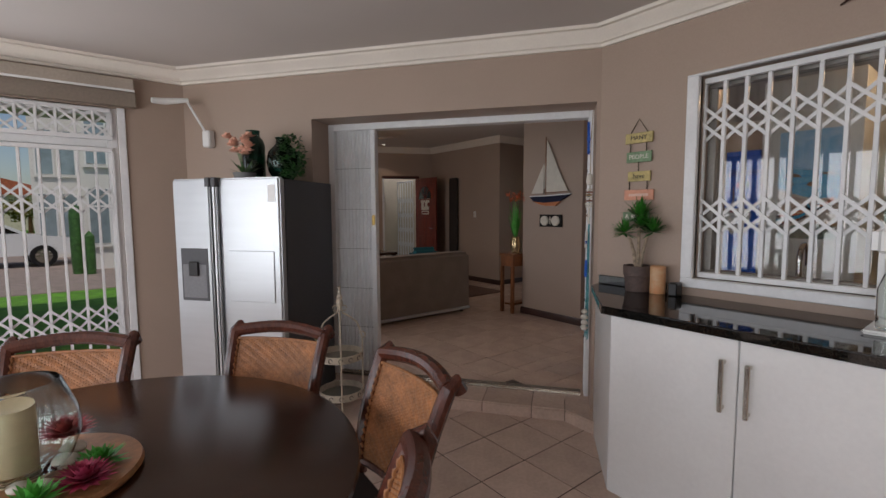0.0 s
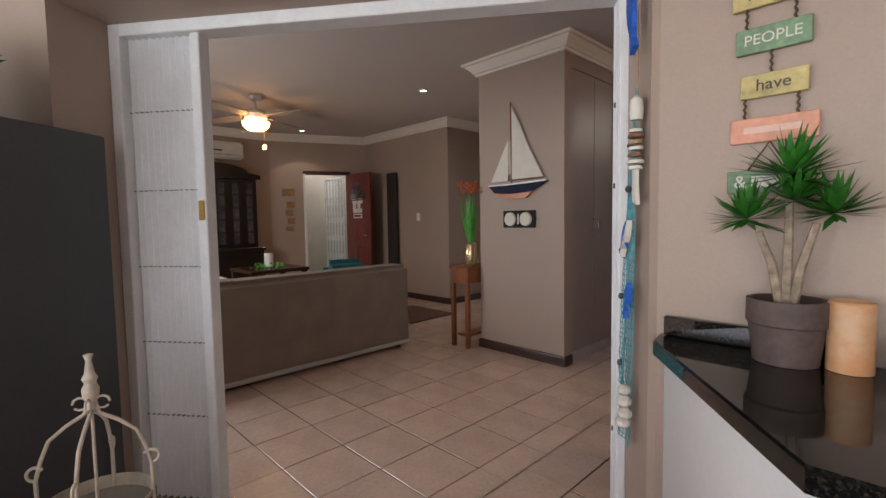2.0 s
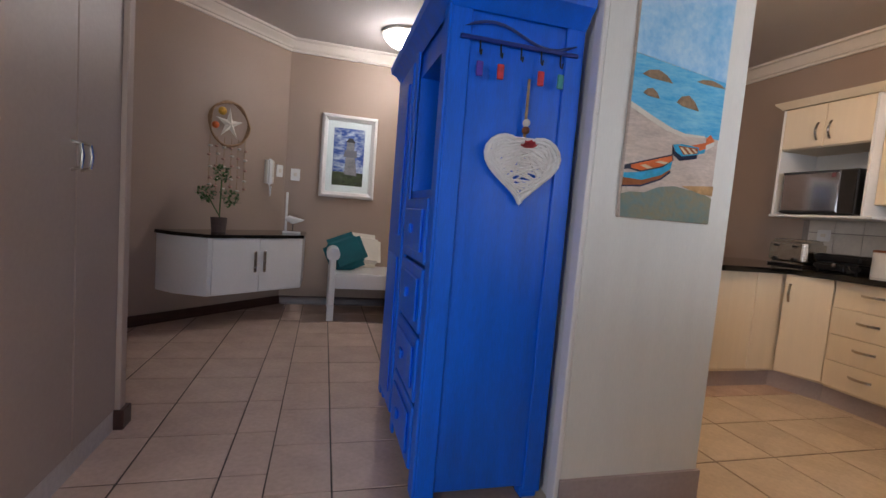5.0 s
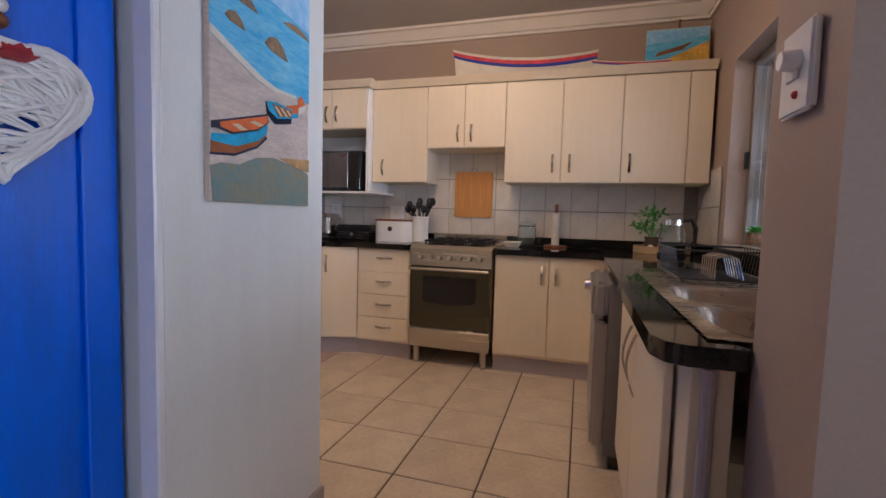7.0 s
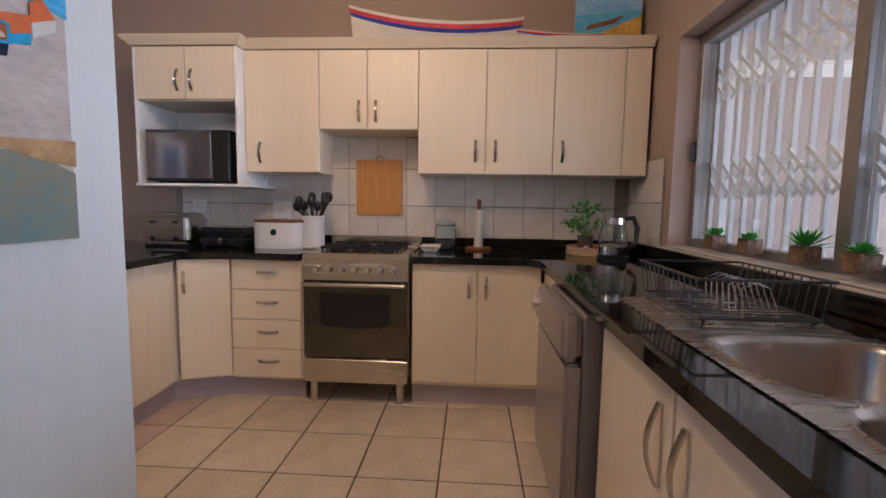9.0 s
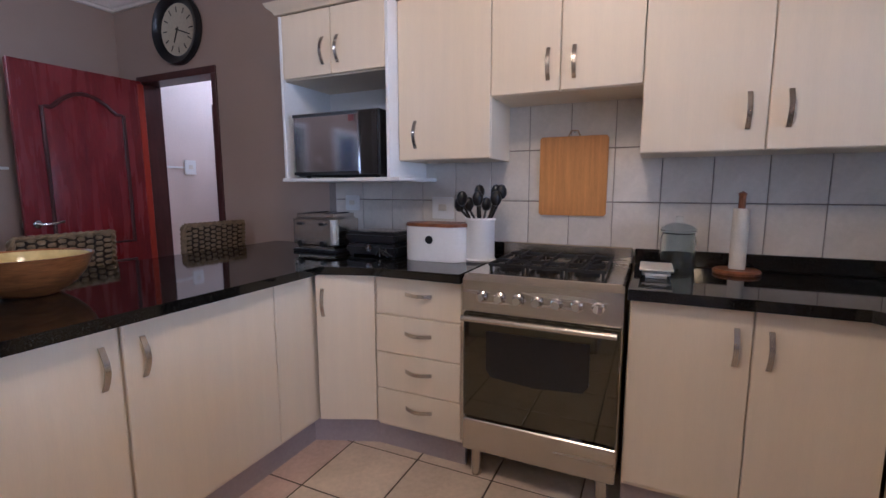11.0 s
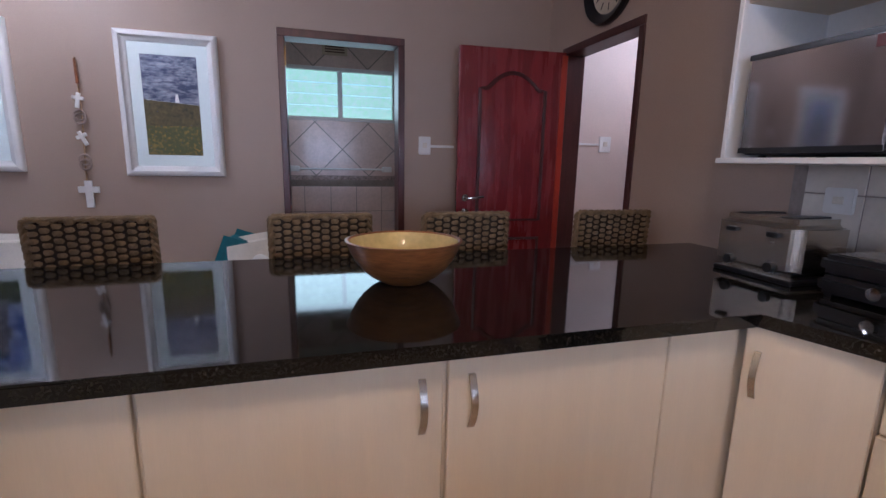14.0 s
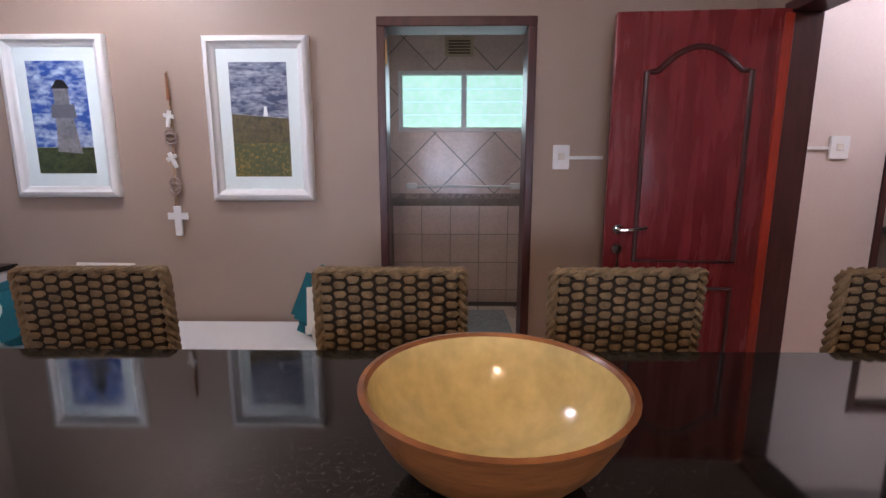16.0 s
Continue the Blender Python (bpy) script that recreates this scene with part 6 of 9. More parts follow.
# bowl on the peninsula
wb = thing("wooden_bowl", 0.60, 6.437, 0.88, label="wide wooden bowl with cream lacquered inside", category="bowl")
OUTP = [(0.0, 0.001), (0.068, 0.001), (0.078, 0.006), (0.105, 0.022), (0.130, 0.045), (0.150, 0.070), (0.165, 0.098), (0.1735, 0.122)]
part("shell", lathe(OUTP + [(0.1799, 0.132), (0.1721, 0.1335), (0.1674, 0.128)], 0.60, 6.437, 0.88, 48), mat("turned_mango_wood", (0.40, 0.165, 0.05), 0.3, var=0.35, scale=6, fine=30, bump=0.06, stretch=(1, 1, 6), col2=(0.10, 0.035, 0.012)), wb)
part("lacquer", lathe([(0.1679, 0.1285), (0.158, 0.098), (0.142, 0.07), (0.118, 0.045), (0.088, 0.028), (0.05, 0.02), (0, 0.018)], 0.60, 6.437, 0.88, 48), mat("cream_lacquer", (0.72, 0.60, 0.27), 0.12, var=0.12, scale=14, fine=50, bump=0.12), wb)


# ---- framed photographs on the north wall ----
def framed(name, x0, x1, z0, z1, y, label, art):
    f = thing(name, (x0 + x1) / 2, y, z0, label=label, category="picture")
    w = 0.062
    prof = [(0.0, 0.0), (0.0, 0.03), (0.01, 0.04), (0.03, 0.042), (0.036, 0.03), (0.05, 0.026), (w, 0.014), (w, 0.0)]
    for side in range(4):
        bm = bmesh.new()
        cs = [(x0, z0), (x1, z0), (x1, z1), (x0, z1)]
        a, b = cs[side], cs[(side + 1) % 4]
        d = Vector((b[0] - a[0], b[1] - a[1])).normalized()
        n = Vector((-d.y, d.x))
        ra = [bm.verts.new((a[0] + n.x * o + d.x * o, y - h, a[1] + n.y * o + d.y * o)) for o, h in prof]
        rb = [bm.verts.new((b[0] + n.x * o - d.x * o, y - h, b[1] + n.y * o - d.y * o)) for o, h in prof]
        for i in range(len(prof)):
            j = (i + 1) % len(prof)
            bm.faces.new((ra[i], ra[j], rb[j], rb[i]))
        part("frame_side", bm, WHITE, f, smooth=60)
    part("mount", bx(x0 + 0.05, x1 - 0.05, y - 0.012, y - 0.002, z0 + 0.05, z1 - 0.05), mat("pale_mount_board", (0.70, 0.76, 0.75), 0.7, var=0.03), f)
    iw = x1 - x0 - 0.25
    u0, v0 = x0 + 0.125, z0 + 0.13
    art(f, pose(u0, y - 0.012, v0), x1 - x0 - 0.25, z1 - z0 - 0.26)
    p = part("glass", bx(x0 + 0.055, x1 - 0.055, y - 0.0205, y - 0.0185, z0 + 0.055, z1 - 0.055), PANE, f, smooth=0)
    p.visible_shadow = False
    return f


CLOUD = mat("photo_cloudy_sky", (0.50, 0.56, 0.66), 0.5, var=0.3, scale=9, fine=30, bump=0, col2=(0.012, 0.055, 0.27), contrast=(0.44, 0.66), stretch=(1, 1, 2))
CLOUDG = mat("photo_grey_sky", (0.36, 0.37, 0.44), 0.5, var=0.3, scale=9, fine=30, bump=0, col2=(0.03, 0.04, 0.10), contrast=(0.42, 0.66), stretch=(1, 1, 3))
FIELD = mat("photo_dark_meadow", (0.045, 0.06, 0.015), 0.6, var=0.5, scale=30, fine=90, bump=0)
FLOWER = mat("photo_flower_field", (0.35, 0.2, 0.03), 0.6, var=0.5, scale=50, fine=120, bump=0, col2=(0.07, 0.075, 0.02), contrast=(0.5, 0.7))


def art_tower(f, m, w, h):
    part("photo_sky", flat([(0, 0.24 * h), (w, 0.24 * h), (w, h), (0, h)], m), CLOUD, f)
    part("photo_grass", flat([(0, 0), (w, 0), (w, 0.238 * h), (0, 0.238 * h)], m), FIELD, f)
    q = m @ pose(0, -0.002, 0)
    STN = mat("photo_tower_stone", (0.20, 0.19, 0.20), 0.6, var=0.3, scale=20, bump=0)
    part("photo_tower", flat([(0.38 * w, 0.2 * h), (0.8 * w, 0.18 * h), (0.7 * w, 0.55 * h), (0.42 * w, 0.55 * h)], q), STN, f)
    part("photo_gallery", flat([(0.34 * w, 0.5 * h), (0.78 * w, 0.5 * h), (0.76 * w, 0.62 * h), (0.37 * w, 0.62 * h)], m @ pose(0, -0.004, 0)), mat("photo_gallery_grey", (0.12, 0.12, 0.14), 0.6), f)
    part("photo_lantern", flat([(0.42 * w, 0.62 * h), (0.68 * w, 0.62 * h), (0.68 * w, 0.76 * h), (0.42 * w, 0.76 * h)], q), STN, f)
    part("photo_dome", flat([(0.39 * w, 0.76 * h), (0.71 * w, 0.76 * h), (0.62 * w, 0.83 * h), (0.5 * w, 0.84 * h)], q), BLACK, f)


def art_field(f, m, w, h):
    part("photo_sky", flat([(0, 0.56 * h), (w, 0.52 * h), (w, h), (0, h)], m), CLOUDG, f)
    part("photo_flowers", flat([(0, 0), (w, 0), (w, 0.3 * h), (0, 0.3 * h)], m), FLOWER, f)
    part("photo_meadow", flat([(0, 0.3 * h), (w, 0.3 * h), (w, 0.518 * h), (0, 0.558 * h)], m), mat("photo_ochre_meadow", (0.10, 0.075, 0.025), 0.6, var=0.3, scale=30, bump=0), f)
    part("photo_lighthouse", flat([(0.56 * w, 0.54 * h), (0.64 * w, 0.54 * h), (0.62 * w, 0.62 * h), (0.58 * w, 0.62 * h)], m @ pose(0, -0.002, 0)), WHITE, f)


framed("lighthouse_picture", -1.845, -1.28, 1.145, 1.995, 8.399, "lighthouse photograph in a wide white frame", art_tower)
framed("meadow_picture", -0.758, -0.20, 1.128, 1.985, 8.399, "meadow photograph in a wide white frame", art_field)
cg = thing("cross_garland", -0.98, 8.39, 0.95, label="hanging string of whitewashed wooden crosses", category="wall decoration")
part("cord", tube([(-0.97, 8.392, 1.81), (-0.965, 8.388, 1.5), (-0.985, 8.388, 1.05)], 0.004, 6), ROPE, cg)
part("twig", tube([(-0.972, 8.385, 1.80), (-0.965, 8.38, 1.66)], [0.004, 0.010], 8), WOOD, cg)
for z, k, a in ((1.57, 0.8, 10), (1.35, 0.8, -25), (1.02, 1.5, 0)):
    m = pose(-0.975, 8.382, z, 0, a, 0)
    c = bx(-0.014 * k, 0.014 * k, -0.006, 0.006, -0.06 * k, 0.05 * k, 0.003, m=m)
    part("cross", bx(-0.038 * k, 0.038 * k, -0.0055, 0.0055, 0.0, 0.026 * k, 0.003, bm=c, m=m), WHITE, cg)
for z in (1.48, 1.46, 1.22, 1.19):
    part("ring", tube([(-0.975 + 0.03 * math.cos(a), 8.382, z + 0.03 * math.sin(a)) for a in [2 * math.pi * i / 14 for i in range(14)]], 0.006, 6, closed=True), mat("driftwood", (0.36, 0.28, 0.24), 0.8), cg)

# white bench under the pictures
be = thing("hall_bench", -0.8, 8.05, 0, label="white painted wooden bench with scrolled arms", category="bench")
part("seat", bx(-1.66, 0.0, 7.70, 8.36, 0.30, 0.44, 0.012, seg=2), WHITE, be)
for x in (-1.70, 0.0):
    part("arm_panel", bx(x, x + 0.06, 7.68, 8.36, 0.14, 0.60, 0.01), WHITE, be)
    part("arm_roll", tube([(x + 0.03, 7.66, 0.62), (x + 0.03, 8.36, 0.62)], 0.06, 16), WHITE, be)
    for y in (7.72, 8.32):
        part("leg", bx(x, x + 0.06, y - 0.03, y + 0.03, 0, 0.15, 0.006), WHITE, be)
for x, y, ma, lab, a in ((-1.47, 8.0, TEAL, "teal cushion leaning on the bench arm", -20), (-0.12, 8.05, TEAL, "teal cushion on the bench", 15), (-1.35, 8.2, OFFW, "crocheted white cushion on the bench", 5), (0.0, 7.98, OFFW, "crocheted white cushion on the bench", -12)):
    bm = bx(-0.2, 0.2, -0.07, 0.07, 0.0, 0.36, 0.065, seg=3)
    bmesh.ops.transform(bm, matrix=pose(x, y, 0.445, -18, a, 20 * (1 if x < -1 else -1)), verts=bm.verts)
    solid("cushion", bm, ma, lab, "cushion", "cushions on the bench")

# floating cabinet in the hall corner
wc = thing("floating_cabinet", -2.35, 7.85, 0.27, label="white wall-hung cabinet with black granite top across the corner", category="cabinet")
poly = [(-3.05, 7.53), (-2.88, 7.38), (-2.62, 7.28), (-1.95, 7.82), (-1.95, 8.395), (-2.18, 8.395)]
part("body", prism(poly, 0.28, 0.735, bev=0.003), WHITE, wc)
part("top", prism([(x + 0.012 * (1 if x > -2.7 else -1), y - 0.015 if y < 8.39 else y) for x, y in poly], 0.737, 0.765, bev=0.003), GRANITE, wc)
MW = along(-2.62, 7.28, -1.95, 7.82)
for s0, s1 in ((0.03, 0.425), (0.43, 0.83)):
    d = part("door", bx(s0, s1, -0.014, 0.0, 0.29, 0.728, 0.003, m=MW), WHITE, wc)
for s in (0.385, 0.47):
    part("handle", bx(s - 0.012, s + 0.012, -0.035, -0.02, 0.45, 0.63, 0.004, m=MW), STEEL, wc)
    for z in (0.47, 0.61):
        part("handle_post", bx(s - 0.006, s + 0.006, -0.022, -0.012, z, z + 0.01, m=MW), STEEL, wc)
hpz = thing("hall_plant", -2.62, 7.62, 0.765, label="small topiary plant in a dark pot on the hall cabinet", category="potted plant")
part("pot", lathe([(0, 0.001), (0.055, 0.001), (0.065, 0.12), (0.055, 0.12), (0.05, 0.02), (0, 0.02)], -2.62, 7.62, 0.765, 18), TERRA, hpz)
bm = bmesh.new()
tube([(-2.62, 7.62, 0.8), (-2.61, 7.62, 1.2)], 0.006, 6, bm)
tube([(-2.62, 7.62, 0.9), (-2.70, 7.60, 1.05)], 0.005, 6, bm)
for c in ((-2.61, 7.62, 1.25), (-2.72, 7.6, 1.08), (-2.54, 7.62, 1.05)):
    bush(bm, c, 0.07, 0.07, 0.07, 90, 0.035, 0.012)
part("foliage", bm, LEAF, hpz)
bi = thing("wooden_bird", -2.05, 7.95, 0.765, label="white carved wooden gull on a base with a tall post", category="ornament")
part("base", bx(-2.14, -1.98, 7.92, 7.99, 0.766, 0.785, 0.004), WHITE, bi)
part("bird", tube([(-2.12, 7.95, 0.90), (-2.09, 7.95, 0.905), (-2.05, 7.95, 0.89), (-2.0, 7.95, 0.895), (-1.95, 7.95, 0.90)], [0.012, 0.03, 0.035, 0.02, 0.004], 10), WHITE, bi)
part("leg", tube([(-2.05, 7.95, 0.785), (-2.05, 7.95, 0.87)], 0.004, 6), BLACK, bi)
part("post", bx(-2.125, -2.105, 7.97, 7.985, 0.785, 1.15, 0.003), WHITE, bi)
# star wreath on the diagonal wall
WM = along(-3.28, 7.3, -2.18, 8.4)
wr = thing("star_wreath", -2.62, 7.93, 1.25, label="driftwood ring with starfish and hanging shells", category="wall decoration")


def wm(s, o, z):
    return tuple(WM @ Vector((s, -o, z)))


SC_ = 0.90
for k in range(3):
    part("ring", tube([wm(SC_ + (0.19 + 0.008 * math.sin(5 * a + k)) * math.cos(a), 0.02 + 0.008 * k, 1.70 + (0.19 + 0.008 * math.cos(4 * a + k)) * math.sin(a)) for a in [2 * math.pi * i / 30 for i in range(30)]], 0.009, 6, closed=True), mat("driftwood_ring", (0.36, 0.22, 0.12), 0.8, var=0.3), wr)
bm = bmesh.new()
cv = bm.verts.new(wm(SC_, 0.05, 1.70))
rim = [bm.verts.new(wm(SC_ + (0.14 if i % 2 == 0 else 0.045) * math.cos(math.pi * i / 5 + 0.3), 0.025, 1.70 + (0.14 if i % 2 == 0 else 0.045) * math.sin(math.pi * i / 5 + 0.3))) for i in range(10)]
for i in range(10):
    bm.faces.new((cv, rim[i], rim[(i + 1) % 10]))
part("starfish", bm, OFFW, wr, smooth=0)
part("shell", ball(*wm(SC_ - 0.08, 0.04, 1.80), 0.035, 12), YELL, wr)
part("shell", ball(*wm(SC_ - 0.14, 0.04, 1.67), 0.03, 12), ORANGE, wr)
for i in range(6):
    s = SC_ - 0.17 + 0.068 * i
    st_ = part("string", tube([wm(s, 0.015, 1.58), wm(s, 0.015, 1.05 + 0.03 * (i % 3))], 0.002, 5), ROPE, wr)
    for j in range(5):
        part("shell", ball(*wm(s + rng.uniform(-0.01, 0.01), 0.02, 1.5 - 0.09 * j + rng.uniform(-0.02, 0.02)), 0.018, 8, 0.6), (OFFW, mat("pink_shell", (0.55, 0.33, 0.26), 0.5))[(i + j) % 2], st_)
ip = thing("intercom_phone", -2.32, 8.2, 1.2, label="white wall intercom handset", category="telephone")
part("base", bx(1.30, 1.40, -0.03, 0.0, 1.22, 1.45, 0.008, m=WM), OFFW, ip)
part("handset", bx(1.305, 1.36, -0.06, -0.03, 1.21, 1.46, 0.012, m=WM, seg=2), WHITE, ip)
part("cord", tube([wm(1.34, 0.04, 1.21), wm(1.35, 0.04, 1.1), wm(1.37, 0.03, 1.2)], 0.006, 6), WHITE, ip)
plate("hall_switch", WM @ pose(1.48, 0, 1.36), 0.08, 0.12, "white double light switch in the hall")
plate("hall_switch", pose(-2.08, 8.398, 1.34), 0.09, 0.12, "white square light switch in the hall")
hl = thing("hall_ceiling_light", -1.15, 7.72, 2.54, label="lit round white glass ceiling light", category="ceiling light")
part("dome", lathe([(0.2, 0.12), (0.19, 0.07), (0.14, 0.025), (0, 0.0)], -1.15, 7.72, 2.535, 32), GLOWW, hl)
part("rim", lathe([(0.2, 0.10), (0.215, 0.10), (0.215, 0.124), (0.2, 0.124)], -1.15, 7.72, 2.535, 32), WHITE, hl)

# ---- living room ----
BKX0, BKX1, BKY0, BKY1 = -3.51, -2.61, 4.84, 5.76
wall("wall_block_west", BKX0, BKY0 + 0.12, BKX0, 7.5, 0.10, 0, CT)
wall("wall_block_north", BKX0 + 0.1, BKY1, BKX1, BKY1, 0.05, 0, CT)
ld = thing("linen_cupboard", -2.63, 5.35, 0, label="built-in taupe linen cupboard with two tall doors", category="cupboard")
LC = mat("taupe_door_paint", (0.36, 0.285, 0.235), 0.4, var=0.05, scale=3, bump=0.03)
for y0, y1, hy in ((4.965, 5.345, 5.315), (5.35, 5.70, 5.38)):
    d = part("door", bx(BKX1 - 0.03, BKX1 - 0.008, y0, y1, 0.09, 2.44, 0.003), LC, ld)
    part("handle", tube([(BKX1 - 0.01, hy, 1.12), (BKX1 + 0.02, hy, 1.13), (BKX1 + 0.025, hy, 1.17), (BKX1 + 0.02, hy, 1.21), (BKX1 - 0.01, hy, 1.22)], 0.006, 6), STEEL, d)
part("fascia", bx(BKX1 - 0.035, BKX1 - 0.004, 4.962, 5.70, 2.445, CT - 0.002, 0.003), LC, ld)
part("plinth", bx(BKX1 - 0.05, BKX1 - 0.01, 4.965, 5.70, 0, 0.088), mat("pale_plinth", (0.5, 0.45, 0.42), 0.5), ld)
part("end_post", bx(BKX1 - 0.06, BKX1 + 0.012, 5.702, 5.76, 0.0, CZ, 0.003), WALL, ld)
part("post_skirting", bx(BKX1 - 0.06, BKX1 + 0.03, 5.69, 5.78, 0.0, 0.09, 0.004), SKIRT, ld)
sb = thing("model_sailing_boat", -3.05, 4.81, 1.40, label="wall-mounted half model sailing boat with cream sails", category="model boat")
SM = pose(-3.36, 4.83, 0)
part("hull", flat([(0.0, 1.52), (0.06, 1.46), (0.22, 1.445), (0.45, 1.455), (0.61, 1.535), (0.4, 1.525), (0.2, 1.52)], SM, 0.035), NAVY, sb)
part("white_stripe", flat([(0.0, 1.522), (0.2, 1.522), (0.4, 1.527), (0.61, 1.538), (0.61, 1.548), (0.3, 1.535), (0.0, 1.532)], SM, 0.042), WHITE, sb)
part("keel", flat([(0.04, 1.465), (0.22, 1.443), (0.47, 1.458), (0.43, 1.43), (0.40, 1.405), (0.25, 1.405), (0.15, 1.425)], SM, 0.03), mat("orange_varnish", (0.55, 0.16, 0.03), 0.3, var=0.2), sb)
part("main_sail", flat([(0.25, 1.57), (0.57, 1.575), (0.42, 1.85), (0.33, 2.05), (0.25, 2.20)], SM @ pose(0, -0.015, 0), 0.006), OFFW, sb)
part("jib", flat([(0.02, 1.56), (0.21, 1.56), (0.22, 1.75), (0.215, 1.92)], SM @ pose(0, -0.022, 0), 0.005), OFFW, sb)
part("fore_sail", flat([(0.08, 1.57), (0.235, 1.62), (0.24, 1.96), (0.15, 1.75)], SM @ pose(0, -0.010, 0), 0.004), OFFW, sb)
part("mast", tube([(-3.115, 4.812, 1.53), (-3.125, 4.812, 2.24)], 0.006, 6), WOOD, sb)
part("boom", tube([(-3.11, 4.808, 1.565), (-2.79, 4.808, 1.57)], 0.005, 6), WOOD, sb)
gp = thing("gauge_plaque", -3.05, 4.82, 1.145, label="dark plaque with two round brass weather gauges", category="gauge")
part("plaque", bx(-3.215, -2.88, 4.815, 4.838, 1.148, 1.298, 0.004), mat("matt_black_plaque", (0.012, 0.011, 0.011), 0.9), gp)
for x in (-3.13, -2.965):
    g = part("gauge", lathe([(0, 0.02), (0.055, 0.02), (0.06, 0.012), (0.06, 0)], 0, 0, 0, 24), OFFW, gp, local=True)
    g.matrix_basis = WORLDS[gp.name].inverted() @ pose(x, 4.815, 1.223, 90, 0, 0)
part("thermometer", bx(-3.055, -3.04, 4.808, 4.815, 1.18, 1.27, 0.002), OFFW, gp)
cn = thing("console_table", -3.64, 5.0, 0, label="slim reddish wooden console table with a drawer", category="table")
part("top", bx(-3.765, -3.525, 4.66, 5.35, 0.76, 0.785, 0.005), WOOD, cn)
part("apron", bx(-3.75, -3.535, 4.68, 5.33, 0.62, 0.76, 0.003), WOOD, cn)
for x in (-3.735, -3.55):
    for y in (4.695, 5.315):
        part("leg", bx(x - 0.02, x + 0.02, y - 0.02, y + 0.02, 0, 0.62, 0.003), WOOD, cn)
part("shelf", bx(-3.71, -3.57, 4.72, 5.29, 0.10, 0.125, 0.003), WOOD, cn)
fv = thing("flower_vase", -3.60, 4.80, 0.785, label="gold ribbed vase of tall green stems and orange flowers", category="vase")
part("vase", lathe([(0, 0.001), (0.05, 0.001), (0.065, 0.05), (0.07, 0.12), (0.055, 0.2), (0.062, 0.22), (0.05, 0.215), (0.05, 0.1), (0, 0.05)], -3.60, 4.80, 0.785, 18), mat("pale_gold", (0.65, 0.5, 0.28), 0.25, 0.8), fv)
bm, bm2 = bmesh.new(), bmesh.new()
for i in range(46):
    a, r = rng.uniform(0, 6.28), rng.uniform(0.03, 0.13)
    top = (-3.60 + r * math.cos(a), 4.80 + r * math.sin(a), 1.22 + rng.uniform(0, 0.32))
    leaf_mesh(bm, (-3.60 + 0.2 * r * math.cos(a), 4.80 + 0.2 * r * math.sin(a), 0.98), top, 0.009)
for i in range(9):
    a, r = i * 2.4, 0.03 + 0.011 * i
    bush(bm2, (-3.60 + r * math.cos(a), 4.80 + r * math.sin(a), 1.50 + 0.02 * (i % 4)), 0.025, 0.025, 0.04, 26, 0.035, 0.008)
tagged(part("stems", bm, LEAFB, fv), kind="stuff")
part("flowers", bm2, mat("orange_petals", (0.75, 0.16, 0.05), 0.5, var=0.3), fv)

BLADE = mat("beige_fan_blade", (0.40, 0.33, 0.27), 0.5, var=0.1)
cf = thing("ceiling_fan", -5.9, 3.72, 2.2, label="white ceiling fan with lit amber glass lamp", category="ceiling fan")
part("canopy", lathe([(0.07, 0.0), (0.07, -0.03), (0.03, -0.06), (0, -0.06)], -5.9, 3.72, CT, 20), WHITE, cf)
part("rod", tube([(-5.9, 3.72, CT - 0.05), (-5.9, 3.72, 2.5)], 0.012, 8), WHITE, cf)
part("motor", lathe([(0, 0.0), (0.10, 0.0), (0.13, -0.04), (0.12, -0.09), (0.07, -0.11), (0, -0.11)], -5.9, 3.72, 2.50, 28), WHITE, cf)
part("lamp_bowl", lathe([(0.15, 0.0), (0.145, -0.04), (0.10, -0.085), (0, -0.10)], -5.9, 3.72, 2.37, 28), GLOW, cf)
part("pull_chain", tube([(-5.88, 3.80, 2.36), (-5.88, 3.80, 2.12)], 0.003, 5), ROPE, cf)
# knob given the lamp glass's emission, so it glows as well
part("glowing_pull_knob", bx(-5.90, -5.86, 3.78, 3.82, 2.07, 2.12, 0.008), GLOW, cf)
for i in range(4):
    m = pose(-5.9, 3.72, 2.44, 0, 0, 25 + 90 * i)
    bl_ = part("blade", bx(0.16, 0.68, -0.065, 0.065, -0.006, 0.006, 0.004, m=m @ pose(0, 0, 0, 10, 0, 0)), BLADE, cf)
    part("blade_arm", bx(0.09, 0.2, -0.02, 0.02, -0.006, 0.008, 0.003, m=m), STEEL, bl_)
ac = thing("air_conditioner", -7.95, 3.6, 2.15, label="white wall-mounted air conditioner", category="air conditioner")
part("case", bx(-8.0, -7.80, 3.27, 4.30, 2.19, 2.45, 0.03, seg=3), OFFW, ac)
part("outlet", bx(-7.803, -7.795, 3.68, 3.98, 2.30, 2.32), BLACK, ac)
part("flap_line", bx(-7.803, -7.796, 3.32, 4.25, 2.25, 2.256), DGREY, ac)
dc = thing("carved_dresser", -7.75, 3.73, 0, label="large black-brown carved dresser with glazed latticed doors", category="dresser")
part("lower_body", bx(-7.98, -7.44, 3.08, 4.40, 0.0, 0.82, 0.008), CABW, dc)
part("ledge", bx(-7.98, -7.42, 3.05, 4.43, 0.82, 0.86, 0.008), CABW, dc)
part("upper_body", bx(-7.98, -7.60, 3.10, 4.38, 0.86, 1.88, 0.006), CABW, dc)
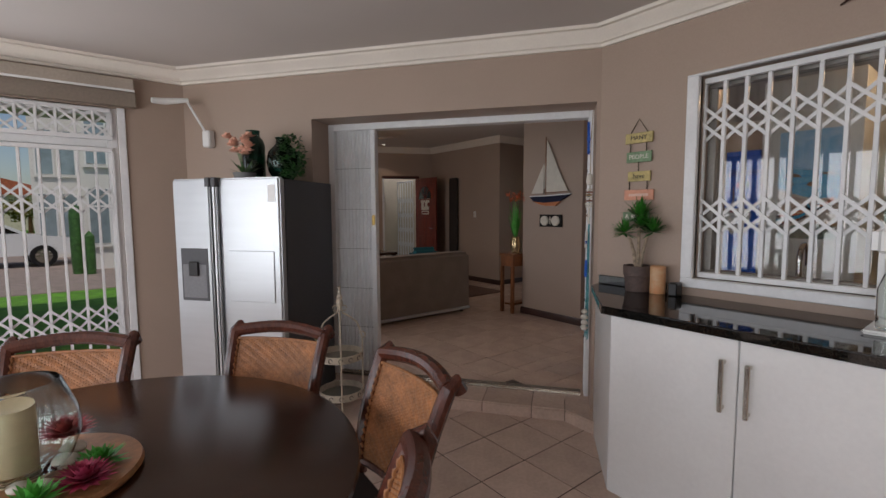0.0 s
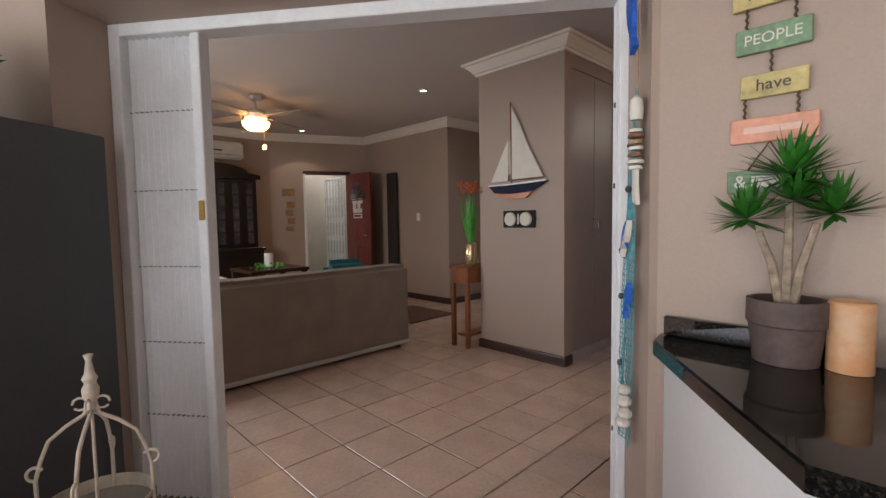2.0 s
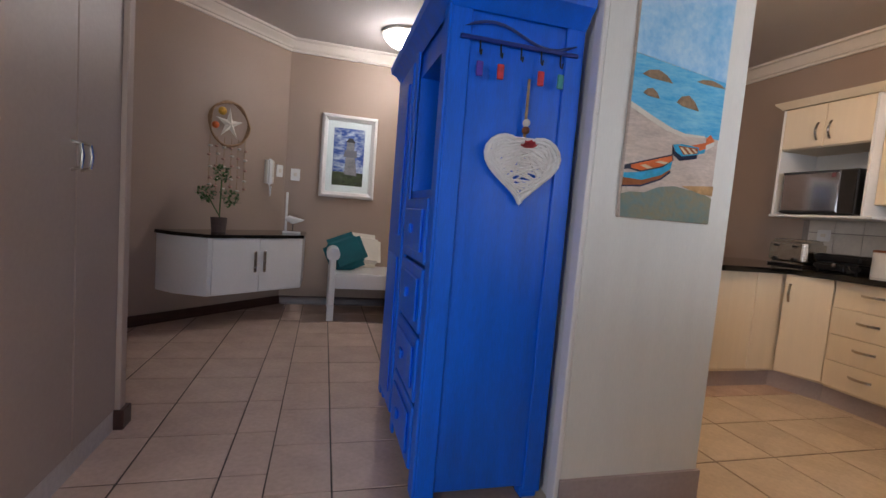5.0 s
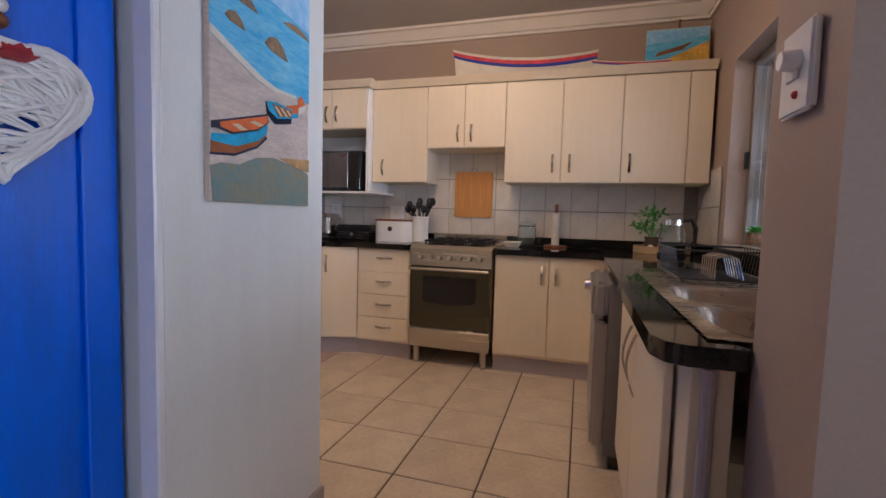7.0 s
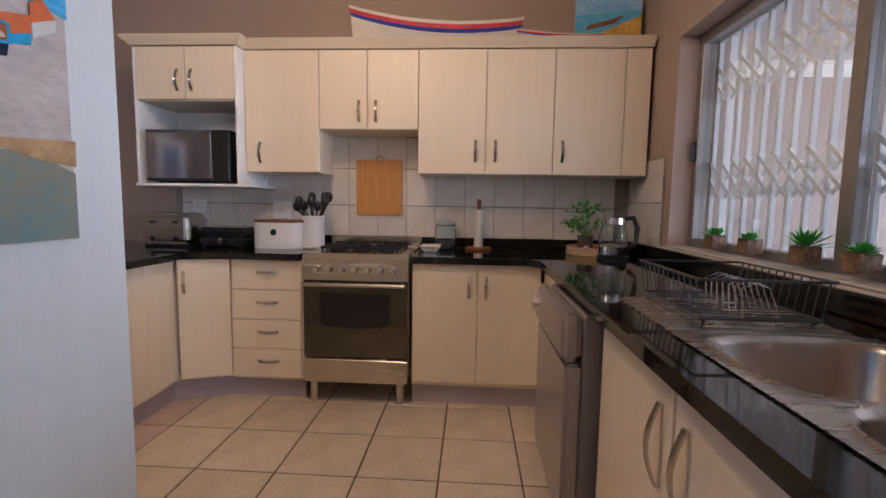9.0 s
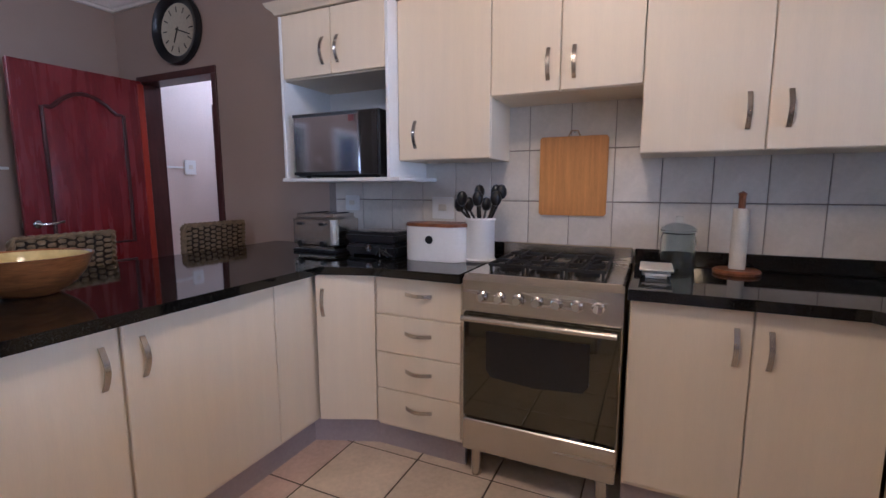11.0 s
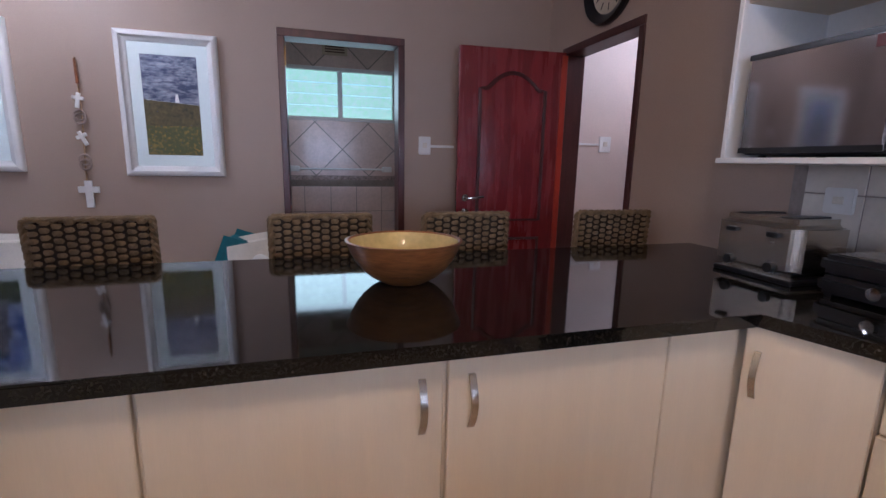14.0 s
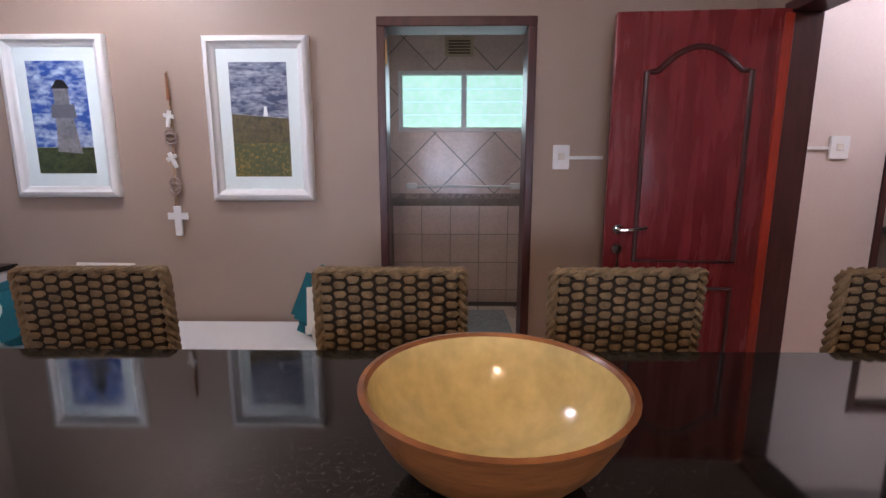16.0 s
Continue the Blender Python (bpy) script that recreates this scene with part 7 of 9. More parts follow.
arcp = [(3.05, 1.88), (4.43, 1.88), (4.43, 1.94), (4.30, 1.96)] + [(3.74 - 0.5 * math.cos(math.pi * i / 12) * -1, 1.97 + 0.13 * math.sin(math.pi * i / 12)) for i in range(13)] + [(3.18, 1.96), (3.05, 1.94)]
part("arched_cornice", prism(arcp, -7.98, -7.55, m=Matrix(((0, 0, 1, 0), (1, 0, 0, 0), (0, 1, 0, 0), (0, 0, 0, 1)))), CABW, dc)
PANED = mat("grey_reflecting_pane", (0.10, 0.10, 0.11), 0.15, 0.2, var=0.3, scale=9)
for j in range(2):
    for c in range(3):
        for r in range(5):
            y, z = 3.14 + 0.63 * j + 0.2 * c, 0.92 + 0.185 * r
            part("pane", bx(-7.602, -7.595, y + 0.055, y + 0.14, z, z + 0.155), PANED, dc, smooth=0)
for y0, y1 in ((3.12, 3.73), (3.75, 4.36)):
    part("lower_door", bx(-7.445, -7.43, y0, y1, 0.1, 0.76, 0.01), CABW, dc)
for i, (w, h, z) in enumerate(((0.20, 0.12, 1.72), (0.13, 0.10, 1.52), (0.12, 0.10, 1.38), (0.12, 0.10, 1.25), (0.12, 0.08, 1.12))):
    m = M_E @ pose(0.28 + (0.03 if i % 2 else 0), -0.004, z)
    s = solid("wooden_sign", bx(-w / 2, w / 2, -0.012, 0, -h / 2, h / 2, 0.002, m=m), mat("sign_wood", (0.34, 0.18, 0.07), 0.6, var=0.3, scale=12), "small hanging wooden sign with faded writing", "sign", "entry signs")
# door details and burglar gate outside the entrance
for k in range(7):
    a = math.pi * k / 6
    part("fanlight_bar", tube([(0.35, 0.024, 1.70), (0.35 + 0.17 * math.cos(a), 0.024, 1.70 + 0.17 * math.sin(a))], 0.008, 6), BLACK, fl, local=True)
part("paper_notice", bx(0.2, 0.33, 0.022, 0.026, 1.52, 1.60), OFFW, fl, local=True)
part("paper_notice", bx(0.35, 0.5, 0.022, 0.026, 1.52, 1.60), OFFW, fl, local=True)
part("paper_notice", bx(0.22, 0.48, 0.022, 0.026, 1.37, 1.44), OFFW, fl, local=True)
wall("wall_porch", -9.1, 5.3, -8.4, 7.4, -0.1, 0, CT, material=STONE, label="cream rendered porch wall")
lattice("entry_burglar_gate", M_E @ pose(1.20, 0.19, 0, 0, 0, 112), 0.62, 0.02, 2.0, [(0.25 + 0.32 * i, 1, 0.16) for i in range(5)], 0.1, "white steel burglar gate at the front door, half open")
vp = solid("door_print", bx(-6.72, -6.5, 6.18, 6.199, 1.55, 1.95, 0.004), mat("faded_print", (0.42, 0.38, 0.28), 0.5, var=0.3, scale=8), "small faded framed print on the wall", "picture")
# dark slab in place of the shadow behind the open front door
solid("door_shadow_slab", bx(-6.66, -6.42, 6.12, 6.19, 0.05, 2.0, 0.02), mat("door_shadow_brown", (0.035, 0.026, 0.022), 0.95), "dark brown slab standing in for the shadow behind the front door", "coat")
rg = solid("small_rug", bx(-5.6, -4.75, 5.0, 5.75, 0.003, 0.014, 0.004), mat("brown_rug", (0.14, 0.07, 0.045), 0.95, var=0.3, scale=20, bump=0.4), "small dark brown rug on the tiles", "rug")
for x, y in ((-4.45, 4.99), (-7.35, 5.03), (-6.87, 3.24), (-4.6, 2.6)):
    dlt = thing("downlight", x, y, 2.64, label="small lit recessed ceiling downlight", category="downlight", group="living room downlights")
    part("ring", lathe([(0.036, 0), (0.05, 0.0), (0.05, 0.012), (0.036, 0.012)], x, y, CT - 0.012, 20), WHITE, dlt)
    part("bulb", lathe([(0, 0.004), (0.035, 0.004), (0.035, 0.011), (0, 0.011)], x, y, CT - 0.012, 16), GLOWW, dlt)
cdl = thing("pillar_candle", -5.3, 3.55, 0.42, label="white candle in a green wreath on the coffee table", category="candle")
part("candle", lathe([(0, 0), (0.045, 0), (0.045, 0.14), (0.035, 0.135), (0, 0.13)], -5.3, 3.55, 0.77, 18), OFFW, cdl)
bm = bmesh.new()
bush(bm, (-5.3, 3.55, 0.775), 0.16, 0.16, 0.035, 120, 0.05, 0.012)
part("wreath", bm, LEAFB, cdl)
kt = thing("side_table", -5.3, 3.55, 0, label="dark wooden side table behind the sofa", category="table")
part("top", bx(-5.6, -5.0, 3.25, 3.85, 0.73, 0.765, 0.005), DWOOD, kt)
for x in (-5.56, -5.04):
    for y in (3.29, 3.81):
        part("leg", bx(x - 0.025, x + 0.025, y - 0.025, y + 0.025, 0, 0.73, 0.004), DWOOD, kt)
bm = bx(-0.22, 0.22, -0.08, 0.08, 0, 0.4, 0.07, seg=3)
bmesh.ops.transform(bm, matrix=pose(-4.42, 3.95, 0.47, -15, 0, 80), verts=bm.verts)
solid("sofa_cushion", bm, TEAL, "dark teal cushion on the sofa", "cushion")
pb = thing("pedal_bin", -1.40, 3.80, 0, label="black pedal bin with steel band", category="bin")
part("body", lathe([(0, 0), (0.13, 0), (0.135, 0.46), (0, 0.46)], -1.40, 3.80, 0, 28), BLACK, pb)
part("band", lathe([(0.136, 0.40), (0.139, 0.40), (0.139, 0.45), (0.136, 0.45)], -1.40, 3.80, 0, 28), STEEL, pb)
part("lid", lathe([(0.14, 0.462), (0.135, 0.49), (0.06, 0.52), (0, 0.525)], -1.40, 3.80, 0, 28), BLACK, pb)
# back room window seen through the passage
bw = thing("window_8", -4.2, 9.65, 1.0, label="bright window with white slatted blind", category="window", kind="structure")
for z in range(12):
    part("slat", bx(-4.7, -3.7, 9.58, 9.6, 1.02 + 0.082 * z, 1.075 + 0.082 * z), WHITE, bw, smooth=0)

# ---- bathroom and corridor ----
bwn = thing("window_7", 0.67, 10.4, 1.66, label="frosted louvre window in the bathroom", category="window", kind="structure")
for x0, x1, z0, z1 in ((0.06, 1.28, 1.66, 1.70), (0.06, 1.28, 2.17, 2.21), (0.06, 0.10, 1.70, 2.17), (1.24, 1.28, 1.70, 2.17), (0.65, 0.70, 1.70, 2.17)):
    part("window_frame", bx(x0, x1, 10.29, 10.36, z0, z1, 0.004), WFRAME, bwn)
for x0, x1 in ((0.10, 0.65), (0.70, 1.24)):
    for i in range(4):
        z = 1.70 + 0.118 * i
        part("louvre", bx(x0, x1, 10.33, 10.338, z + 0.004, z + 0.114), FROST, bwn, smooth=0)
av = thing("air_vent", 0.63, 10.29, 2.33, label="brown air brick vent", category="vent")
part("frame", bx(0.50, 0.76, 10.285, 10.30, 2.33, 2.50, 0.003), mat("cream_vent", (0.6, 0.5, 0.36), 0.6), av)
for i in range(5):
    part("slot", bx(0.53, 0.73, 10.282, 10.286, 2.355 + 0.026 * i, 2.367 + 0.026 * i), DFRAME, av, smooth=0)
trl = thing("towel_rail", 0.67, 10.25, 1.14, label="white towel rail on the bathroom wall", category="towel rail")
part("bar", tube([(0.17, 10.22, 1.15), (1.18, 10.22, 1.15)], 0.010, 8), WHITE, trl)
for x in (0.18, 1.17):
    part("bracket", bx(x - 0.05, x + 0.05, 10.21, 10.292, 1.12, 1.18, 0.008), WHITE, trl)
mt = solid("bath_mat", bx(0.6, 1.05, 9.3, 9.95, 0.003, 0.02, 0.005), mat("grey_bath_mat", (0.3, 0.28, 0.28), 0.95, var=0.2, scale=30, bump=0.4), "grey bath mat on the tiles", "mat")
wall("wall_bathroom_two", 2.9, 10.2, 4.2, 10.2, -0.1, 0, CT, material=BATHT, label="tiled wall of the further bathroom")
bas = thing("wash_basin", 3.6, 9.9, 0.7, label="white ceramic wash basin on black counter", category="basin")
part("counter", bx(3.2, 4.1, 9.5, 10.2, 0.80, 0.85, 0.004), BLACK, bas)
part("basin", lathe([(0.0, 0.0), (0.2, 0.0), (0.22, 0.10), (0.20, 0.105), (0.17, 0.03), (0, 0.02)], 3.55, 9.8, 0.852, 24), WHITE, bas)
part("pedestal", bx(3.25, 4.05, 9.6, 10.15, 0, 0.80, 0.005), WHITE, bas)
fd2 = panel_door(pose(3.30, 8.86, 0, 0, 0, 80), 0.70, 2.02, 0.04, mat("pale_grey_door", (0.5, 0.46, 0.47), 0.4), "pale grey panelled bathroom door, standing open", arched=False)
frame_x("door_4", 8.75, 3.26, 3.96, 2.03, DFRAME, 0.12)

# ---- sunroom counter ----
sc_ = thing("sunroom_cabinet", 0.3, 2.7, SF, label="white gloss cabinet row with steel bar handles", category="cabinet")
part("carcass", prism([(-1.15, 2.97), (-1.12, 2.875), (-0.715, 2.395), (1.9, 2.395), (1.9, 2.97)], SF + 0.0, 0.836), WHITE, sc_)
for x0, x1 in ((-0.70, -0.1445), (-0.1395, 0.42), (0.425, 0.985), (0.99, 1.55)):
    d = part("door", bx(x0, x1, 2.375, 2.394, SF + 0.05, 0.832, 0.003), WHITE, sc_)
    hx = x1 - 0.048 if x0 < -0.2 or 0.3 < x0 < 0.6 else x0 + 0.04
    part("handle", bx(hx - 0.009, hx + 0.009, 2.335, 2.35, 0.53, 0.75, 0.003), STEEL, d)
    for z in (0.54, 0.73):
        part("handle_post", bx(hx - 0.006, hx + 0.006, 2.349, 2.375, z, z + 0.012), STEEL, d)
sct = thing("sunroom_worktop", 0.3, 2.7, 0.838, label="polished black granite counter top", category="worktop")
part("top", prism([(-1.17, 2.972), (-1.15, 2.87), (-0.745, 2.35), (1.95, 2.35), (1.95, 2.972)], 0.838, 0.878, bev=0.005), GRANITE, sct)
part("upstand", bx(-1.15, -0.72, 2.945, 2.972, 0.88, 0.935, 0.003), GRANITE, sct)
pp = thing("yucca_plant", -0.852, 2.885, 0.878, label="small yucca palm in a dark brown pot", category="potted plant")
part("pot", lathe([(0, 0.001), (0.065, 0.001), (0.075, 0.09), (0.08, 0.095), (0.08, 0.15), (0.07, 0.15), (0.068, 0.05), (0, 0.05)], -0.852, 2.885, 0.878, 24), TERRA, pp)
bm = bmesh.new()
for top in ((-0.852, 2.885, 1.256), (-0.912, 2.890, 1.186), (-0.802, 2.890, 1.206)):
    tube([(-0.852, 2.885, 0.936), ((-0.852 + top[0]) / 2, (2.885 + top[1]) / 2, 1.106), top], [0.012, 0.010, 0.008], 8, bm)
part("trunk", bm, mat("yucca_bark", (0.36, 0.28, 0.2), 0.85, var=0.3, scale=40, bump=0.4), pp)
bm = bmesh.new()
for c, r in (((-0.852, 2.885, 1.316), 0.125), ((-0.932, 2.865, 1.216), 0.10), ((-0.772, 2.890, 1.226), 0.10), ((-0.842, 2.885, 1.256), 0.10)):
    for i in range(75):
        a, q = rng.uniform(0, 6.28), rng.uniform(-0.4, 1.4)
        L = r * rng.uniform(0.75, 1.1)
        leaf_mesh(bm, c, (c[0] + L * math.cos(a) * math.cos(q), c[1] + L * math.sin(a) * math.cos(q), c[2] + L * math.sin(q)), 0.0085)
part("fronds", bm, mat("yucca_green", (0.035, 0.19, 0.02), 0.4, var=0.35, scale=10), pp)
cd_ = solid("driftwood_candle", lathe([(0, 0), (0.042, 0), (0.042, 0.15), (0.038, 0.155), (0.03, 0.145), (0, 0.14)], -0.738, 2.895, 0.879, 20), mat("orange_mottled_wax", (0.60, 0.24, 0.08), 0.5, var=0.3, scale=12, col2=(0.62, 0.42, 0.25)), "orange mottled pillar candle on the counter", "candle")
solid("black_box", bx(-0.665, -0.615, 2.86, 2.93, 0.879, 0.951, 0.006), BLACK, "small black plastic box on the counter", "box")
wd = thing("water_dispenser", 0.235, 2.810, 0.878, label="white water carbonating machine on the counter", category="water dispenser")
part("base", bx(0.165, 0.305, 2.650, 2.950, 0.879, 0.896, 0.008, seg=2), WHITE, wd)
part("column", bx(0.175, 0.295, 2.810, 2.940, 0.896, 1.296, 0.03, seg=3), WHITE, wd)
part("head", bx(0.175, 0.295, 2.650, 2.830, 1.166, 1.296, 0.03, seg=3), WHITE, wd)
part("bottle", lathe([(0, 0.0), (0.04, 0.0), (0.042, 0.15), (0.02, 0.22), (0.02, 0.25), (0, 0.25)], 0.235, 2.720, 0.898, 18), GLASS, wd)

# hanging sign
sg = thing("hanging_sign", -0.88, 2.96, 1.26, label="pastel wooden signs with words, hung on chains", category="sign")
YL = mat("yellow_sign", (0.58, 0.47, 0.20), 0.7, var=0.25, scale=10)
GS = mat("green_sign", (0.22, 0.34, 0.20), 0.7, var=0.28, scale=10)
PK = mat("salmon_sign", (0.70, 0.33, 0.22), 0.6, var=0.15, scale=10)
INK = mat("dark_lettering", (0.07, 0.06, 0.05), 0.6)
rows_ = ((-0.995, -0.826, 1.775, 0.06, YL, "MANY", INK, 0), (-0.985, -0.830, 1.664, 0.062, GS, "PEOPLE", OFFW, 0), (-0.973, -0.833, 1.55, 0.058, YL, "have", INK, 0), (-0.993, -0.811, 1.44, 0.062, PK, "", OFFW, 0), (-0.998, -0.833, 1.31, 0.058, GS, "&", OFFW, 0))
for x0, x1, zc, h, ma, w, ink, a in rows_:
    b = part("board", bx(x0, x1, 2.955, 2.966, zc - h / 2, zc + h / 2, 0.002), ma, sg)
    if w == "&":
        text(w, 0.045, pose(x0 + 0.03, 2.954, zc), ink, b)
        part("lettering_bar", bx(x0 + 0.055, x1 - 0.02, 2.953, 2.955, zc - 0.014, zc + 0.014), ink, b)
    elif w:
        text(w, 0.036 if w != "have" else 0.04, pose((x0 + x1) / 2, 2.954, zc), ink, b)
    else:
        part("lettering_bar", bx(x0 + 0.03, x1 - 0.03, 2.953, 2.955, zc - 0.008, zc + 0.008), mat("faint_pink", (0.75, 0.5, 0.4), 0.6), b)
CH = mat("dark_chain", (0.12, 0.09, 0.06), 0.5, 0.6)
for z0, z1, xs in ((1.695, 1.745, (-0.963, -0.863)), (1.58, 1.634, (-0.909,)), (1.47, 1.52, (-0.963, -0.853))):
    for x in xs:
        part("chain", tube([(x + 0.002 * (-1) ** i, 2.96, z0 + (z1 - z0) * i / 6) for i in range(7)], 0.0035, 6), CH, sg)
part("chain", tube([(-0.963, 2.96, 1.805), (-0.913, 2.962, 1.885), (-0.858, 2.96, 1.805)], 0.003, 6), CH, sg)
part("chain", tube([(-0.953, 2.96, 1.34), (-0.908, 2.962, 1.41), (-0.868, 2.96, 1.34)], 0.003, 6), CH, sg)

# net and fish on the side of the doorway
def rv(u, out, z):
    """A point on the doorway's side wall: back from the sunroom face, out from the side wall, up."""
    return (*diag(S_OR - out, -u), z)


nt = thing("fishing_net", *diag(S_OR - 0.03, -0.1), 0.5, label="turquoise fishing net hung with blue wooden fish and shells", category="wall decoration")
NETM = mat("turquoise_net", (0.10, 0.36, 0.40), 0.85, var=0.3, scale=40, bump=0.4)


def net_at(a, b):
    """a: across the net, b: down it."""
    u0, u1 = 0.055 + 0.225 * b ** 0.9, 0.045 + 0.055 * b
    u = u0 + (u1 - u0) * a
    return rv(u, 0.022 + 0.010 * math.sin(9 * a + 4 * b) * b + 0.006, 1.62 - 1.16 * b)


bm = bmesh.new()
for k in range(13):
    tube([net_at(k / 12 + (0.02 if i % 2 else -0.02), i / 40) for i in range(41)], 0.0016, 4, bm)
for i in range(2, 62):
    tube([net_at(k / 12, min(1, i / 61 + (0.004 if k % 2 else -0.004))) for k in range(13)], 0.0013, 4, bm)
part("net", bm, NETM, nt)
BF = mat("blue_painted_wood", (0.02, 0.12, 0.55), 0.45, var=0.2, scale=14)


def wooden_fish(u0, u1, z0, z1, fat, back, belly):
    """A flat carved fish, nose at (u0, z0), tail at (u1, z1), with a paler belly."""
    a, b = Vector((u0, z0)), Vector((u1, z1))
    d = b - a
    n = Vector((-d.y, d.x)).normalized()
    prof = ((0, 0.0), (0.1, 0.5), (0.3, 0.95), (0.5, 1.0), (0.72, 0.5), (0.82, 0.28), (1.0, 0.8))
    for sign, ma, nm in ((1, back, "fish_back"), (-1, belly, "fish_belly")):
        edge = [a + d * t for t, _ in prof] + [a + d * t + n * fat * w * sign for t, w in prof[::-1][:-1]]
        bm = bmesh.new()
        lo = [bm.verts.new(rv(p.x, 0.036, p.y)) for p in edge]
        hi = [bm.verts.new(rv(p.x, 0.052, p.y)) for p in edge]
        bm.faces.new(lo[::-1])
        bm.faces.new(hi)
        for k in range(len(edge)):
            q = (k + 1) % len(edge)
            bm.faces.new((lo[k], lo[q], hi[q], hi[k]))
        part(nm, bm, ma, nt, smooth=0)
    f = a + d * 0.55
    part("fin", tube([rv(f.x, 0.044, f.y), rv(f.x - fat * 1.3, 0.044, f.y - fat * 1.2)], [fat * 0.45, 0.003], 6), back, nt)


wooden_fish(0.075, 0.02, 1.93, 1.72, 0.030, BF, BF)
wooden_fish(0.055, 0.145, 1.215, 1.105, 0.022, BF, OFFW)
wooden_fish(0.045, 0.095, 1.02, 0.905, 0.018, mat("sky_blue_wood", (0.03, 0.22, 0.55), 0.5, var=0.25, scale=14), BF)
part("cord", tube([rv(0.03, 0.02, 1.99), rv(0.03, 0.03, 1.80), rv(0.026, 0.03, 1.27)], 0.002, 5), ROPE, nt)
part("float", lathe([(0, 0), (0.018, 0.004), (0.021, 0.03), (0.017, 0.065), (0, 0.082)], *rv(0.026, 0.034, 1.513), 14), OFFW, nt, "whitewashed wooden float")
for k, (z, w, ma) in enumerate(((1.484, 0.020, OFFW), (1.467, 0.024, WOOD), (1.449, 0.021, ROPE), (1.431, 0.022, OFFW), (1.411, 0.023, WOOD), (1.391, 0.026, OFFW), (1.374, 0.022, OFFW))):
    part("disc", lathe([(0, 0), (w, 0.002), (w * 0.95, 0.011), (0, 0.013)], *rv(0.024 - 0.003 * (k % 2), 0.036, z - 0.006), 12), ma, nt)
part("tail", prism([(-0.016, 1.368), (0.016, 1.368), (0.014, 1.325), (0.030, 1.262), (-0.012, 1.272), (-0.014, 1.325)][::-1], 0, 0.012, m=Matrix.LocRotScale(Vector(rv(0.022, 0.030, 0)), None, None) @ Matrix(((DN.x, 0, -DV.x, 0), (DN.y, 0, -DV.y, 0), (0, 1, 0, 0), (0, 0, 0, 1)))), OFFW, nt)
for u, z in ((0.07, 1.555), (0.085, 1.45), (0.105, 1.315), (0.16, 1.10), (0.185, 0.955), (0.195, 0.72)):
    part("cork", ball(*rv(u, 0.035, z), 0.012, 8), DGREY, nt)
for u, z, r in ((0.095, 0.66, 0.022), (0.10, 0.62, 0.026), (0.085, 0.585, 0.024), (0.11, 0.545, 0.026)):
    part("shell", ball(*rv(u, 0.045, z), r, 10, 0.8), OFFW, nt)

# ---- things on and beside the fridge ----
def onf(x, y, z):
    return tuple(FR @ Vector((x, y, z)))


FT = FH - 0.008
v1 = thing("green_glass_jar", *onf(-0.40, 0.3, FT), label="tall dark green glass jar with shoulder", category="vase")
part("glass", lathe([(0, 0.002), (0.075, 0.002), (0.078, 0.02), (0.078, 0.26), (0.065, 0.30), (0.045, 0.32), (0.045, 0.35), (0.05, 0.36), (0.04, 0.36), (0.038, 0.32), (0.07, 0.25), (0.07, 0.015), (0, 0.012)], *onf(-0.40, 0.3, FT), 26), GREENG, v1)
oc = thing("orchid", *onf(-0.36, 0.14, FT), label="peach artificial orchid in a low grey pot", category="flowers")
part("pot", lathe([(0, 0.001), (0.06, 0.001), (0.075, 0.05), (0.065, 0.05), (0, 0.03)], *onf(-0.36, 0.14, FT), 20), mat("grey_pot", (0.2, 0.2, 0.2), 0.7), oc)
bm, bm2 = bmesh.new(), bmesh.new()
bx_, by_, bz_ = onf(-0.36, 0.14, FT)
for i in range(16):
    leaf_mesh(bm, (bx_, by_, bz_ + 0.04), (bx_ + rng.uniform(-0.12, 0.12), by_ + rng.uniform(-0.12, 0.12), bz_ + 0.06 + rng.uniform(0, 0.10)), 0.014)
for k in range(3):
    px, py, pz = onf(-0.40 - 0.03 * k, 0.12, FT + 0.24 + 0.02 * k)
    tube([(bx_, by_, bz_ + 0.03), ((bx_ + px) / 2, (by_ + py) / 2, bz_ + 0.22), (px, py, pz)], 0.003, 5, bm)
for i in range(13):
    c = onf(-0.47 + 0.20 * rng.random(), 0.06 + 0.04 * rng.random(), FT + 0.16 + 0.14 * rng.random())
    rosette(bm2, c, 0.048, 6, 0.026, 0.9, 2)
part("leaves", bm, LEAF, oc)
part("blossoms", bm2, mat("peach_petals", (0.85, 0.46, 0.33), 0.6, var=0.2, scale=20), oc)
v2 = thing("green_glass_vase", *onf(-0.14, 0.3, FT), label="round dark green glass vase holding ivy", category="vase")
part("glass", lathe([(0, 0.002), (0.06, 0.002), (0.10, 0.06), (0.115, 0.13), (0.10, 0.2), (0.05, 0.255), (0.045, 0.29), (0.055, 0.30), (0.045, 0.30), (0.04, 0.25), (0.095, 0.19), (0.105, 0.13), (0.09, 0.06), (0, 0.015)], *onf(-0.16, 0.3, FT), 28), GREENG, v2)
bm = bmesh.new()
cx_, cy_, cz_ = onf(-0.06, 0.24, FT)
bush(bm, (cx_, cy_, cz_ + 0.17), 0.10, 0.10, 0.15, 420, 0.032, 0.012)
bush(bm, (cx_ + 0.05, cy_ - 0.01, cz_ + 0.05), 0.08, 0.08, 0.045, 120, 0.03, 0.011)
part("ivy", bm, mat("ivy_green", (0.03, 0.11, 0.025), 0.45, var=0.4, scale=12), v2)
pk = thing("pink_tray", *onf(-0.75, 0.66, FT), label="pink glass tray standing against the wall", category="tray")
PKM = mat("dusty_pink_glass", (0.42, 0.20, 0.18), 0.2, var=0.1)
